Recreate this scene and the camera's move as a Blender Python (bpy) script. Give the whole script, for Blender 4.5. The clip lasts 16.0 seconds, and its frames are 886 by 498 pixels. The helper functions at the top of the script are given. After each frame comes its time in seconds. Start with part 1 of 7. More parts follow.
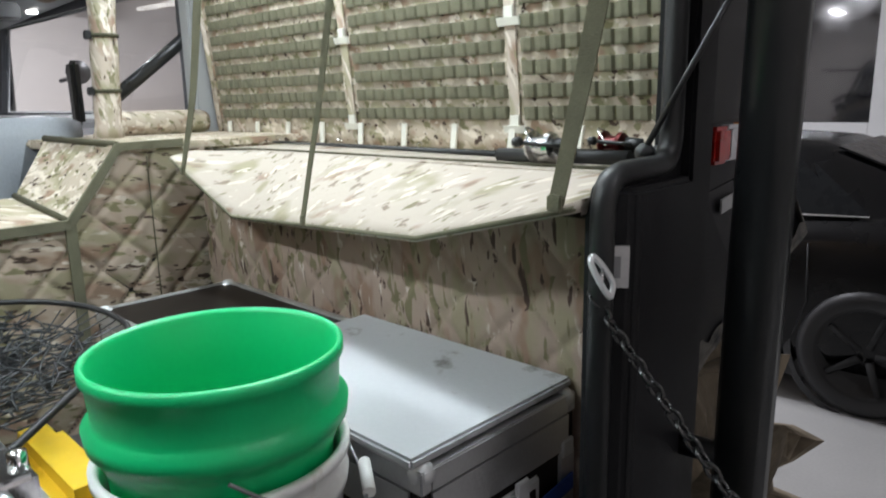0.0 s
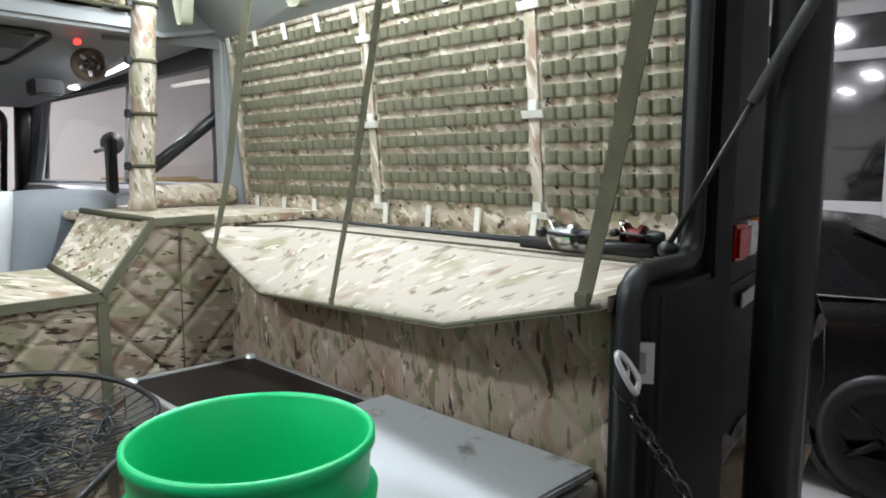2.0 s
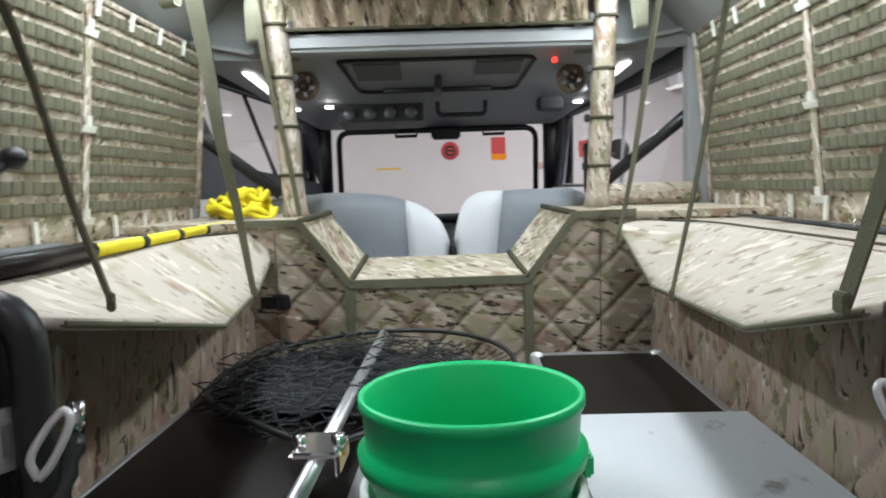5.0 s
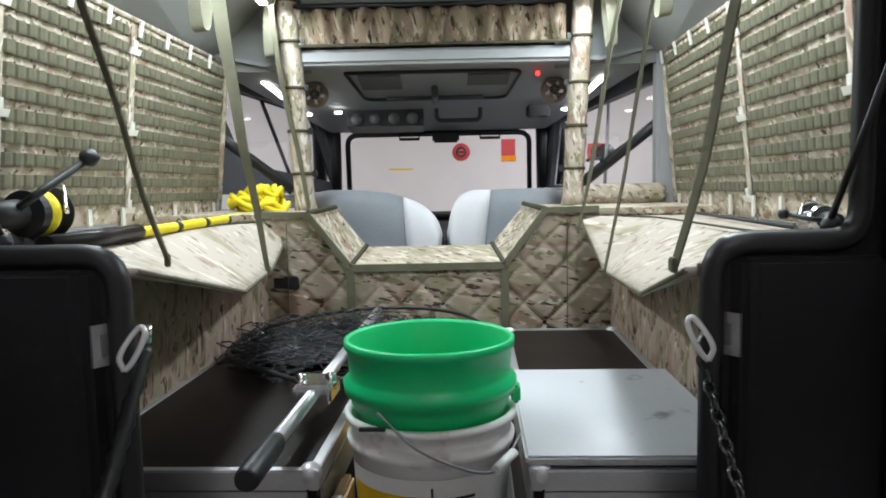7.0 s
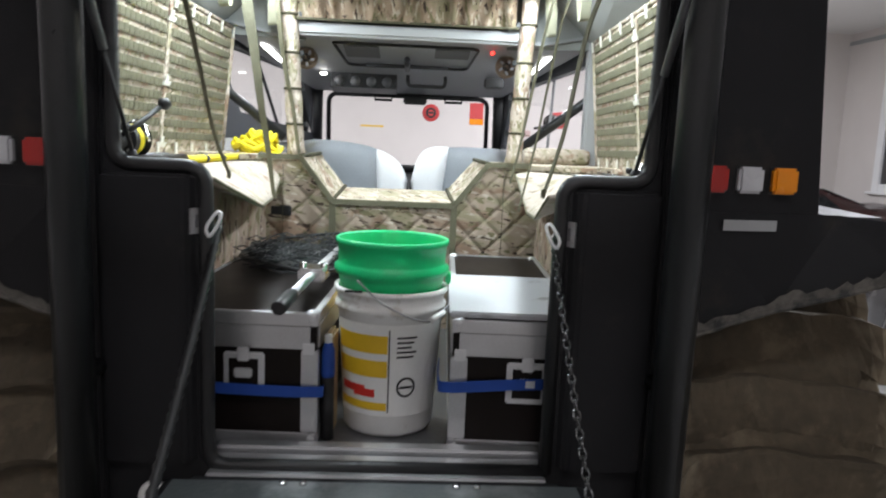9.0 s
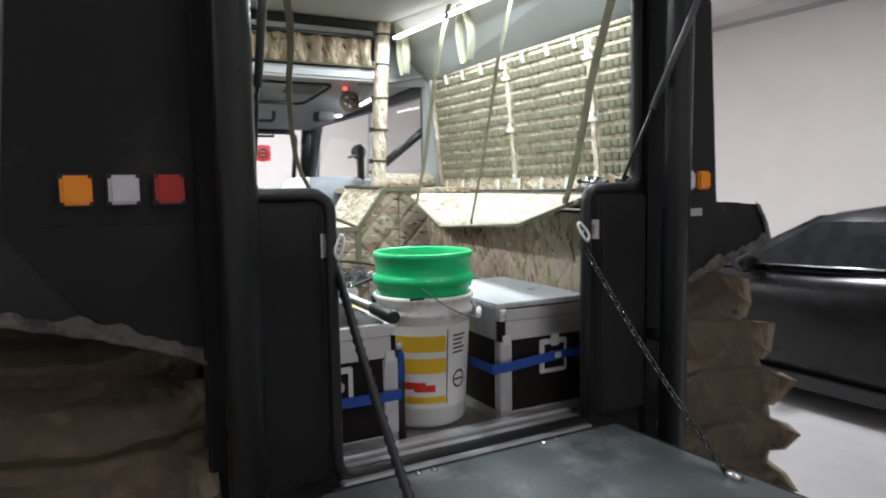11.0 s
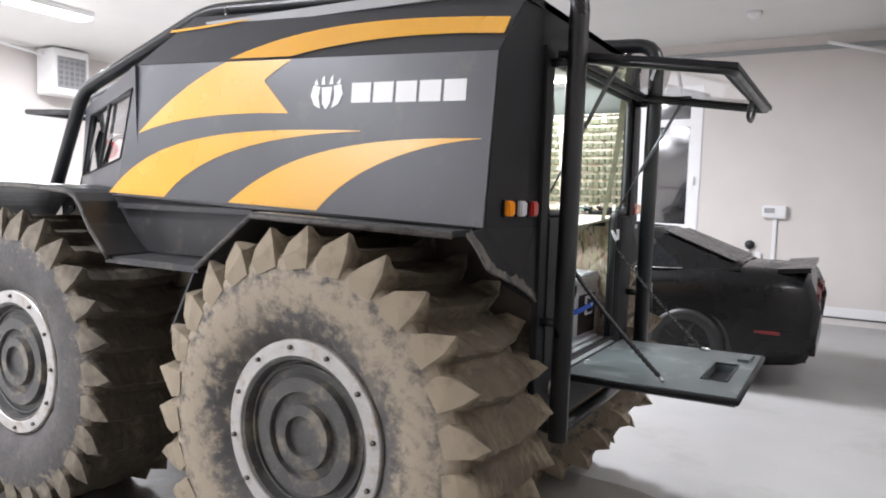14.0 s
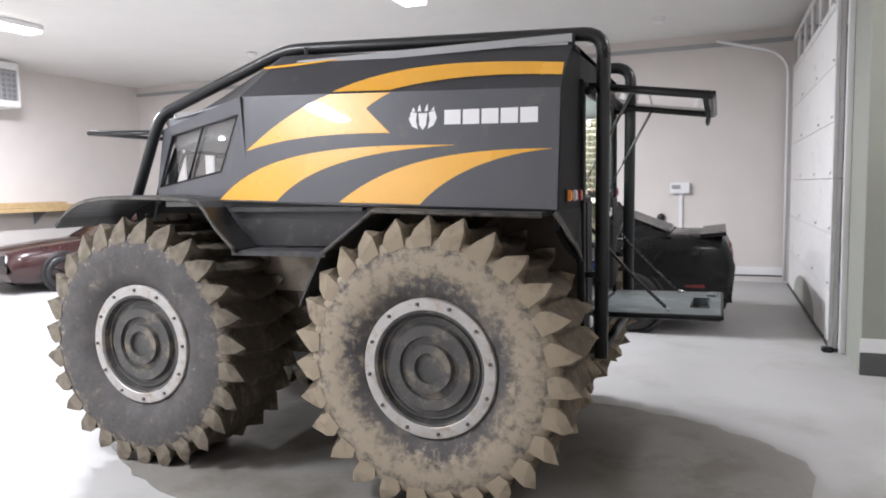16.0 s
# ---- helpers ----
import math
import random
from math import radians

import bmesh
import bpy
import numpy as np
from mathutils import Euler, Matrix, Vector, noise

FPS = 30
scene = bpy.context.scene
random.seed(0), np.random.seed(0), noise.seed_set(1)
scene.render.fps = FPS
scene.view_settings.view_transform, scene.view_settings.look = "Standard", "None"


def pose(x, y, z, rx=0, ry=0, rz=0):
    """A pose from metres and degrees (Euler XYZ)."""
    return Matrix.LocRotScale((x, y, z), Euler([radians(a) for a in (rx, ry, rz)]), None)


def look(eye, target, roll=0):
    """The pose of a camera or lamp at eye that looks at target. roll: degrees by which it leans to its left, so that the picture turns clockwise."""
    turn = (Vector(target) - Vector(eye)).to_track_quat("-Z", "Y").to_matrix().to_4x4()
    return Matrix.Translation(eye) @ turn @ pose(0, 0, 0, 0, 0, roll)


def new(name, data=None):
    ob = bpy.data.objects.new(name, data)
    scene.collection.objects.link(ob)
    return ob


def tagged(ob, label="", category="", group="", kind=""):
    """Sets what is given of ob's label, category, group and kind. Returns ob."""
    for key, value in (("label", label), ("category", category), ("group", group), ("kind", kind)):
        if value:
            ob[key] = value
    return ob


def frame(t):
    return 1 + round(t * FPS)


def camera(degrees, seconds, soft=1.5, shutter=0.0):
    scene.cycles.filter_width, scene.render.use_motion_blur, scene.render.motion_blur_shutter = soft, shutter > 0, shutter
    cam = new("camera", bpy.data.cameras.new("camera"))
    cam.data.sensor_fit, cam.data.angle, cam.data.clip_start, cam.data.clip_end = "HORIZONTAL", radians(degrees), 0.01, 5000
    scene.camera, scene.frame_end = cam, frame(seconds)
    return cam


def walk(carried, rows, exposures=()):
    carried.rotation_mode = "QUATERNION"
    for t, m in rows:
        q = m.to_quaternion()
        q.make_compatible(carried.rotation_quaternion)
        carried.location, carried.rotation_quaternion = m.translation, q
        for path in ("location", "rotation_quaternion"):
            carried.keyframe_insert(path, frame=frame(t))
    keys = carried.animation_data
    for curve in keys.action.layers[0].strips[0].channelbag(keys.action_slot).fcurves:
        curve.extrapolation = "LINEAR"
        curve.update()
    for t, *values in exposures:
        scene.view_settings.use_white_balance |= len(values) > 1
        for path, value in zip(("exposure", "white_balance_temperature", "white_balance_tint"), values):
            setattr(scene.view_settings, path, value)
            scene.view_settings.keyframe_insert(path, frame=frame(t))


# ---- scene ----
cam = camera(65.1, 16.0, soft=1.8, shutter=0.4)
PATH = [
    (0, (0.401, -0.369, 1.72), (-0.906, 1.084, 1.297), -1.2),
    (0.5, (0.409, -0.385, 1.742), (-0.867, 1.12, 1.416), -1.8),
    (1, (0.41, -0.384, 1.749), (-0.867, 1.132, 1.48), -1.1),
    (1.5, (0.404, -0.396, 1.758), (-0.916, 1.087, 1.518), -0.6),
    (2, (0.401, -0.406, 1.76), (-0.95, 1.05, 1.523), 0.0),
    (2.5, (0.425, -0.389, 1.744), (-0.993, 1.007, 1.535), -1.2),
    (3, (0.513, -0.346, 1.753), (-1.003, 0.943, 1.56), -2.5),
    (3.5, (0.606, -0.266, 1.726), (-1.076, 0.797, 1.53), -3.5),
    (4, (0.582, -0.149, 1.722), (-1.257, 0.632, 1.624), -1.7),
    (4.5, (0.531, -0.081, 1.707), (-1.429, 0.287, 1.554), -4.0),
    (5, (0.568, -0.031, 1.711), (-1.424, -0.007, 1.531), -1.8),
    (5.2, (0.576, -0.008, 1.694), (-1.415, -0.044, 1.513), -1.4),
    (7.3, (0.895, 0.047, 1.706), (-1.098, 0.039, 1.535), -1.1),
    (7.5, (0.918, 0.049, 1.714), (-1.077, 0.076, 1.568), -1.7),
    (8, (1.071, 0.004, 1.717), (-0.926, 0.064, 1.62), 0.3),
    (8.5, (1.284, 0.068, 1.711), (-0.706, 0.166, 1.54), 0.2),
    (9, (1.451, 0.06, 1.683), (-0.526, 0.146, 1.396), 2.4),
    (9.2, (1.468, 0.022, 1.682), (-0.508, 0.061, 1.377), 2.0),
    (11.3, (1.454, -1.117, 1.641), (-0.173, 0.024, 1.418), -0.4),
    (11.5, (1.402, -1.256, 1.681), (-0.165, -0.037, 1.432), 0.4),
    (12, (1.358, -1.649, 1.647), (-0.108, -0.301, 1.467), 0.6),
    (12.5, (1.27, -1.983, 1.688), (-0.026, -0.476, 1.471), -0.4),
    (13, (1.13, -2.359, 1.691), (0.097, -0.662, 1.457), -2.1),
    (13.5, (1.092, -2.768, 1.643), (0.031, -1.08, 1.486), 2.3),
    (14, (1.034, -3.13, 1.675), (0.028, -1.407, 1.527), 1.8),
    (14.5, (0.902, -3.436, 1.68), (0.004, -1.653, 1.561), -0.4),
    (15, (0.891, -3.807, 1.665), (0.012, -2.017, 1.519), -0.5),
    (15.5, (0.873, -4.119, 1.678), (0.019, -2.322, 1.474), -0.7),
    (16, (0.705, -4.437, 1.694), (-0.036, -2.587, 1.519), -1.1),
]
walk(cam, [(t, look(eye, target, roll)) for t, eye, target, roll in PATH],  exposures=[(0, -0.32), (2.0, -0.40), (5.2, -0.60), (7.3, -0.50), (8.5, -0.25), (9.2, 0.06), (11.3, 0.14), (12.0, 0.27), (12.5, 0.80), (13.5, 1.08), (14.5, 0.98), (16, 0.88)])

# ---- world and light ----
world = bpy.data.worlds.new("world")
scene.world = world
world.use_nodes = True
world.node_tree.nodes["Background"].inputs[0].default_value = (0.01, 0.012, 0.02, 1)
world.node_tree.nodes["Background"].inputs[1].default_value = 0.3


def lamp(name, place, aim, size, power, colour=(1, 0.97, 0.94)):
    data = bpy.data.lights.new(name, "AREA")
    data.shape, data.size, data.size_y, data.energy, data.color = "RECTANGLE", size[0], size[1], power, colour
    ob = new(name, data)
    ob.matrix_world = look(place, aim)
    return ob


# ceiling luminaires of the garage, in two rows; the last an added fill
LUMINAIRES_AND_FILL = [(-3.05, 3.60), (-8.8, 2.6), (-3.9, -3.4), (-5.4, -7.4), (-9.0, -4.3), (2.3, 0.4)]
# the last brightens the rear-facing cargo fronts; no such lamp is known there
LUMENS = dict(zip(LUMINAIRES_AND_FILL, (245, 310, 145, 160, 190, 20)))
for lx, ly in LUMINAIRES_AND_FILL:
    lamp("ceiling_and_fill_lamp", (lx, ly, 4.06), (lx, ly, 0), (0.30, 1.1), LUMENS[lx, ly], (0.90, 0.915, 1.0))
# light strips along the roof edges of the cargo space, and the two in the cab
for s in (-1, 1):
    lamp("roof_strip_lamp", (-0.85, s * 0.535, 2.32), (-0.85, s * 0.40, 1.4), (1.4, 0.03), 22, (0.83, 0.94, 1.0))
    lamp("cab_strip_lamp", (-2.12, s * 0.60, 2.075), (-2.15, s * 0.35, 1.5), (0.3, 0.04), 2.6, (0.88, 0.94, 1.0))


# ---- materials ----
def material(name, base, rough=0.6, metal=0.0, vary=0.15, scale=8.0, bump=0.1, fine=60.0, second=None, amount=0.0,
             spot=3.0, spec=0.5, coat=0.0, scatter=False):
    """A surface with a coarse and a fine variation, a fine relief, and a second colour in patches (dirt, wear).
    With scatter, pieces that share a mesh each take another cut of the pattern."""
    m = bpy.data.materials.new(name)
    m.use_nodes = True
    nt = m.node_tree
    bsdf = nt.nodes["Principled BSDF"]
    co = nt.nodes.new("ShaderNodeTexCoord")
    coarse = nt.nodes.new("ShaderNodeTexNoise")
    coarse.inputs["Scale"].default_value, coarse.inputs["Detail"].default_value = scale, 5
    grain = nt.nodes.new("ShaderNodeTexNoise")
    grain.inputs["Scale"].default_value, grain.inputs["Detail"].default_value = fine, 3
    where = co.outputs["Object"]
    if scatter:
        info = nt.nodes.new("ShaderNodeObjectInfo")
        move = nt.nodes.new("ShaderNodeVectorMath")
        move.operation = "MULTIPLY_ADD"
        move.inputs[1].default_value = (37, 23, 51)
        nt.links.new(info.outputs["Random"], move.inputs[0])
        nt.links.new(where, move.inputs[2])
        where = move.outputs[0]
    for n in (coarse, grain):
        nt.links.new(where, n.inputs["Vector"])
    lo = [max(0, c * (1 - vary)) for c in base]
    hi = [min(1, c * (1 + vary)) for c in base]
    ramp = nt.nodes.new("ShaderNodeValToRGB")
    ramp.color_ramp.elements[0].position, ramp.color_ramp.elements[1].position = 0.3, 0.7
    ramp.color_ramp.elements[0].color, ramp.color_ramp.elements[1].color = (*lo, 1), (*hi, 1)
    mix = nt.nodes.new("ShaderNodeMath")
    mix.operation = "MULTIPLY_ADD"
    mix.inputs[1].default_value = 0.35
    half = nt.nodes.new("ShaderNodeMath")
    half.operation = "MULTIPLY"
    half.inputs[1].default_value = 0.65
    nt.links.new(coarse.outputs["Fac"], half.inputs[0])
    nt.links.new(grain.outputs["Fac"], mix.inputs[0])
    nt.links.new(half.outputs[0], mix.inputs[2])
    nt.links.new(mix.outputs[0], ramp.inputs[0])
    colour = ramp.outputs[0]
    if second:
        patch = nt.nodes.new("ShaderNodeTexNoise")
        patch.inputs["Scale"].default_value, patch.inputs["Detail"].default_value = spot, 6
        patch.inputs["Roughness"].default_value = 0.65
        nt.links.new(where, patch.inputs["Vector"])
        cut = nt.nodes.new("ShaderNodeValToRGB")
        cut.color_ramp.elements[0].position = 0.62 - 0.35 * amount
        cut.color_ramp.elements[1].position = 0.74 - 0.30 * amount
        blend = nt.nodes.new("ShaderNodeMix")
        blend.data_type = "RGBA"
        blend.inputs["B"].default_value = (*second, 1)
        nt.links.new(patch.outputs["Fac"], cut.inputs[0])
        nt.links.new(cut.outputs[0], blend.inputs["Factor"])
        nt.links.new(colour, blend.inputs["A"])
        colour = blend.outputs["Result"]
    nt.links.new(colour, bsdf.inputs["Base Color"])
    rr = nt.nodes.new("ShaderNodeMapRange")
    rr.inputs["To Min"].default_value, rr.inputs["To Max"].default_value = max(0.02, rough - 0.12), min(1, rough + 0.12)
    nt.links.new(coarse.outputs["Fac"], rr.inputs["Value"])
    nt.links.new(rr.outputs[0], bsdf.inputs["Roughness"])
    bsdf.inputs["Metallic"].default_value = metal
    bsdf.inputs["Specular IOR Level"].default_value = spec
    bsdf.inputs["Coat Weight"].default_value = coat
    if bump:
        b = nt.nodes.new("ShaderNodeBump")
        b.inputs["Strength"].default_value, b.inputs["Distance"].default_value = bump, 0.004
        nt.links.new(grain.outputs["Fac"], b.inputs["Height"])
        nt.links.new(b.outputs[0], bsdf.inputs["Normal"])
    return m


def camouflage(name, tint=(1, 1, 1), lean=(0.3, 0.5, 0.6), dashes=0.0, grow=1.0, pale=0.0, ground=(0.44, 0.385, 0.285), calm=0.0, dash=(0.07, 0.048, 0.034)):
    """Printed camouflage cloth: tan ground, olive and brown patches, long pale streaks and short dark dashes."""
    m = bpy.data.materials.new(name)
    m.use_nodes = True
    nt = m.node_tree
    bsdf = nt.nodes["Principled BSDF"]
    co = nt.nodes.new("ShaderNodeTexCoord")
    colour = None
    # colour, patch size along and across the print, where the patch begins and is full, shift
    layers = [(ground, None, 0, 0, 0), ((0.33, 0.305, 0.19), (0.12, 0.05, 0.05), 0.50 + calm, 0.60 + calm, 0), ((0.30, 0.215, 0.145), (0.10, 0.045, 0.045), 0.55 + calm, 0.64 + calm, 4),
              ((0.60, 0.55, 0.43), (0.11, 0.017, 0.017), 0.55 + pale, 0.60 + pale, 9), ((0.20, 0.19, 0.10), (0.07, 0.018, 0.018), 0.60 + calm, 0.64 + calm, 12), (dash, (0.075, 0.013, 0.013), 0.635 - dashes, 0.665 - dashes, 15)]
    for c, size, lo, hi, shift in layers:
        c = [min(1, v * k) for v, k in zip(c, tint)]
        if size is None:
            rgb = nt.nodes.new("ShaderNodeRGB")
            rgb.outputs[0].default_value = (*c, 1)
            colour = rgb.outputs[0]
            continue
        mp = nt.nodes.new("ShaderNodeMapping")
        mp.vector_type = "TEXTURE"
        mp.inputs["Location"].default_value = (shift, shift * 0.7, shift * 1.3)
        mp.inputs["Rotation"].default_value = lean
        mp.inputs["Scale"].default_value = [v * grow for v in size]
        tx = nt.nodes.new("ShaderNodeTexNoise")
        tx.inputs["Scale"].default_value, tx.inputs["Detail"].default_value = 1.0, 2.5
        cut = nt.nodes.new("ShaderNodeValToRGB")
        cut.color_ramp.elements[0].position, cut.color_ramp.elements[1].position = lo, hi
        mixer = nt.nodes.new("ShaderNodeMix")
        mixer.data_type = "RGBA"
        mixer.inputs["B"].default_value = (*c, 1)
        nt.links.new(co.outputs["Object"], mp.inputs["Vector"])
        nt.links.new(mp.outputs[0], tx.inputs["Vector"])
        nt.links.new(tx.outputs["Fac"], cut.inputs[0])
        nt.links.new(cut.outputs[0], mixer.inputs["Factor"])
        nt.links.new(colour, mixer.inputs["A"])
        colour = mixer.outputs["Result"]
    nt.links.new(colour, bsdf.inputs["Base Color"])
    weave = nt.nodes.new("ShaderNodeTexNoise")
    weave.inputs["Scale"].default_value = 260
    fold = nt.nodes.new("ShaderNodeTexNoise")
    fold.inputs["Scale"].default_value, fold.inputs["Detail"].default_value = 12, 3
    add = nt.nodes.new("ShaderNodeMath")
    add.operation = "MULTIPLY_ADD"
    add.inputs[1].default_value = 0.12
    b = nt.nodes.new("ShaderNodeBump")
    b.inputs["Strength"].default_value, b.inputs["Distance"].default_value = 0.45, 0.010
    nt.links.new(co.outputs["Object"], weave.inputs["Vector"])
    nt.links.new(co.outputs["Object"], fold.inputs["Vector"])
    nt.links.new(weave.outputs["Fac"], add.inputs[0])
    nt.links.new(fold.outputs["Fac"], add.inputs[2])
    nt.links.new(add.outputs[0], b.inputs["Height"])
    nt.links.new(b.outputs[0], bsdf.inputs["Normal"])
    bsdf.inputs["Roughness"].default_value = 0.75
    bsdf.inputs["Specular IOR Level"].default_value = 0.25
    return m


def tyre_rubber(name, mud, ramp):
    """Grey rubber; dried mud clings in a broken band round the rim and in crumbs further out."""
    m = material(name, (0.075, 0.070, 0.068), 0.82, vary=0.35, scale=9, bump=0.9, fine=45)
    nt = m.node_tree
    bsdf = nt.nodes["Principled BSDF"]
    plain = bsdf.inputs["Base Color"].links[0].from_socket
    co = nt.nodes.new("ShaderNodeTexCoord")
    parts = nt.nodes.new("ShaderNodeSeparateXYZ")
    flat = nt.nodes.new("ShaderNodeCombineXYZ")
    far = nt.nodes.new("ShaderNodeVectorMath")
    far.operation = "LENGTH"
    nt.links.new(co.outputs["Object"], parts.inputs[0])
    nt.links.new(parts.outputs["X"], flat.inputs["X"])
    nt.links.new(parts.outputs["Z"], flat.inputs["Y"])
    nt.links.new(flat.outputs[0], far.inputs[0])
    band = nt.nodes.new("ShaderNodeValToRGB")
    e = band.color_ramp.elements
    e[0].position, e[0].color = 0.40, (0.02, 0.02, 0.02, 1)
    e[1].position, e[1].color = 0.70, (ramp[-1], ramp[-1], ramp[-1], 1)
    for at, v in zip((0.47, 0.56, 0.63), ramp):
        k = e.new(at)
        k.color = (v, v, v, 1)
    nt.links.new(far.outputs["Value"], band.inputs[0])
    colour = plain
    for scale, c, lift, width in ((5.5, (0.235, 0.198, 0.150), 0.0, 0.30), (22, (0.31, 0.262, 0.195), -0.04, 0.20)):
        tx = nt.nodes.new("ShaderNodeTexNoise")
        tx.inputs["Scale"].default_value, tx.inputs["Detail"].default_value, tx.inputs["Roughness"].default_value = scale, 7, 0.68
        nt.links.new(co.outputs["Object"], tx.inputs["Vector"])
        total = nt.nodes.new("ShaderNodeMath")
        total.operation = "ADD"
        nt.links.new(tx.outputs["Fac"], total.inputs[0])
        nt.links.new(band.outputs[0], total.inputs[1])
        cut = nt.nodes.new("ShaderNodeMapRange")
        lo = 0.79 - 0.45 * mud - lift
        cut.inputs["From Min"].default_value, cut.inputs["From Max"].default_value = lo, lo + width
        nt.links.new(total.outputs[0], cut.inputs["Value"])
        mixer = nt.nodes.new("ShaderNodeMix")
        mixer.data_type = "RGBA"
        mixer.inputs["B"].default_value = (*c, 1)
        nt.links.new(cut.outputs[0], mixer.inputs["Factor"])
        nt.links.new(colour, mixer.inputs["A"])
        colour = mixer.outputs["Result"]
    nt.links.new(colour, bsdf.inputs["Base Color"])
    return m


def tread_mud(name, paddle, shoulder, amount):
    """Caked tread: damp mud, darkened by painted shade, across the paddles, pale dry mud on the shoulder fins."""
    m = material(name, paddle, 0.88, vary=0.4, scale=8, bump=1.0, fine=35, second=[v * 1.9 for v in paddle], amount=0.22, spot=6, scatter=True)
    nt = m.node_tree
    bsdf = nt.nodes["Principled BSDF"]
    plain = bsdf.inputs["Base Color"].links[0].from_socket
    co = nt.nodes.new("ShaderNodeTexCoord")
    xyz = nt.nodes.new("ShaderNodeSeparateXYZ")
    wide = nt.nodes.new("ShaderNodeMath")
    wide.operation = "ABSOLUTE"
    tx = nt.nodes.new("ShaderNodeTexNoise")
    tx.inputs["Scale"].default_value, tx.inputs["Detail"].default_value = 14, 6
    info = nt.nodes.new("ShaderNodeObjectInfo")
    move = nt.nodes.new("ShaderNodeVectorMath")
    move.operation = "MULTIPLY_ADD"
    move.inputs[1].default_value = (29, 41, 17)
    nt.links.new(info.outputs["Random"], move.inputs[0])
    nt.links.new(co.outputs["Object"], move.inputs[2])
    nt.links.new(move.outputs[0], tx.inputs["Vector"])
    nt.links.new(co.outputs["Object"], xyz.inputs[0])
    nt.links.new(xyz.outputs["Y"], wide.inputs[0])
    total = nt.nodes.new("ShaderNodeMath")
    total.operation = "MULTIPLY_ADD"
    total.inputs[1].default_value = 0.16
    nt.links.new(tx.outputs["Fac"], total.inputs[0])
    nt.links.new(wide.outputs[0], total.inputs[2])
    cut = nt.nodes.new("ShaderNodeMapRange")
    cut.inputs["From Min"].default_value, cut.inputs["From Max"].default_value = 0.35 - 0.12 * amount, 0.42 - 0.12 * amount
    nt.links.new(total.outputs[0], cut.inputs["Value"])
    mixer = nt.nodes.new("ShaderNodeMix")
    mixer.data_type = "RGBA"
    mixer.inputs["B"].default_value = (*shoulder, 1)
    nt.links.new(cut.outputs[0], mixer.inputs["Factor"])
    nt.links.new(plain, mixer.inputs["A"])
    nt.links.new(mixer.outputs["Result"], bsdf.inputs["Base Color"])
    return m


def glass(name, tint=(1, 1, 1), rough=0.0):
    m = bpy.data.materials.new(name)
    m.use_nodes = True
    bsdf = m.node_tree.nodes["Principled BSDF"]
    bsdf.inputs["Base Color"].default_value = (*tint, 1)
    bsdf.inputs["Roughness"].default_value = rough
    bsdf.inputs["Transmission Weight"].default_value = 1
    bsdf.inputs["IOR"].default_value = 1.05
    return m


def glowing(name, colour, strength):
    m = bpy.data.materials.new(name)
    m.use_nodes = True
    bsdf = m.node_tree.nodes["Principled BSDF"]
    bsdf.inputs["Base Color"].default_value = (*colour, 1)
    bsdf.inputs["Emission Color"].default_value = (*colour, 1)
    bsdf.inputs["Emission Strength"].default_value = strength
    return m


CAMO = camouflage("camouflage_cloth", (1.06, 1.03, 1.10), (0.25, 0.35, 0.75), grow=1.2)
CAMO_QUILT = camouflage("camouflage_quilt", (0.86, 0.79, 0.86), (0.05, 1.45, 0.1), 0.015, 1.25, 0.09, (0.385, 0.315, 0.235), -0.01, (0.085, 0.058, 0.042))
CAMO_BULK = camouflage("camouflage_bulkhead_quilt", (0.95, 0.90, 0.95), (0.25, 0.15, 1.35), 0.014, 1.25, 0.06, (0.44, 0.37, 0.275))
CAMO_VALANCE = camouflage("camouflage_valance", (0.66, 0.60, 0.60), (0.3, 1.2, 0.5), 0.02, 1.2, 0.02, (0.42, 0.34, 0.24))
CAMO_PALE = camouflage("camouflage_seat_cloth", (0.90, 0.875, 0.94), (0.1, 0.15, 0.95), 0.006, 1.5, 0.04, (0.47, 0.42, 0.33), 0.075, (0.26, 0.22, 0.155))
CAMO_POST = camouflage("camouflage_wrap", (1.1, 1.07, 1.2), (0.2, 1.2, 0.3), -0.02)
OLIVE = material("olive_webbing", (0.155, 0.148, 0.100), 0.8, vary=0.2, scale=20, bump=0.5, fine=400, spec=0.2)
OLIVE_DARK = material("dark_olive_piping", (0.075, 0.070, 0.045), 0.8, vary=0.2, scale=20, bump=0.4, fine=350, spec=0.2)
OLIVE_PALE = material("olive_strap", (0.235, 0.230, 0.168), 0.75, vary=0.15, scale=15, bump=0.4, fine=350, spec=0.2)
CLIP = material("pale_clip_tab", (0.74, 0.73, 0.66), 0.5, vary=0.1, bump=0.1)
BODY_GREY = material("satin_grey_paint", (0.088, 0.091, 0.101), 0.36, vary=0.08, scale=3, bump=0.04, fine=200, second=(0.12, 0.115, 0.11), amount=0.1, spot=6)
BODY_DARK = material("satin_dark_grey_paint", (0.040, 0.040, 0.045), 0.42, vary=0.1, scale=3, bump=0.05, fine=200, second=(0.06, 0.058, 0.055), amount=0.12, spot=6)
BODY_BLACK = material("black_powder_coat", (0.016, 0.016, 0.0175), 0.52, vary=0.2, scale=5, bump=0.25, fine=350, second=(0.03, 0.028, 0.025), amount=0.12, spot=5, spec=0.16)
FENDER = material("dusty_black_plastic", (0.036, 0.036, 0.038), 0.45, vary=0.25, scale=6, bump=0.15, fine=150, second=(0.085, 0.076, 0.064), amount=0.18, spot=9)
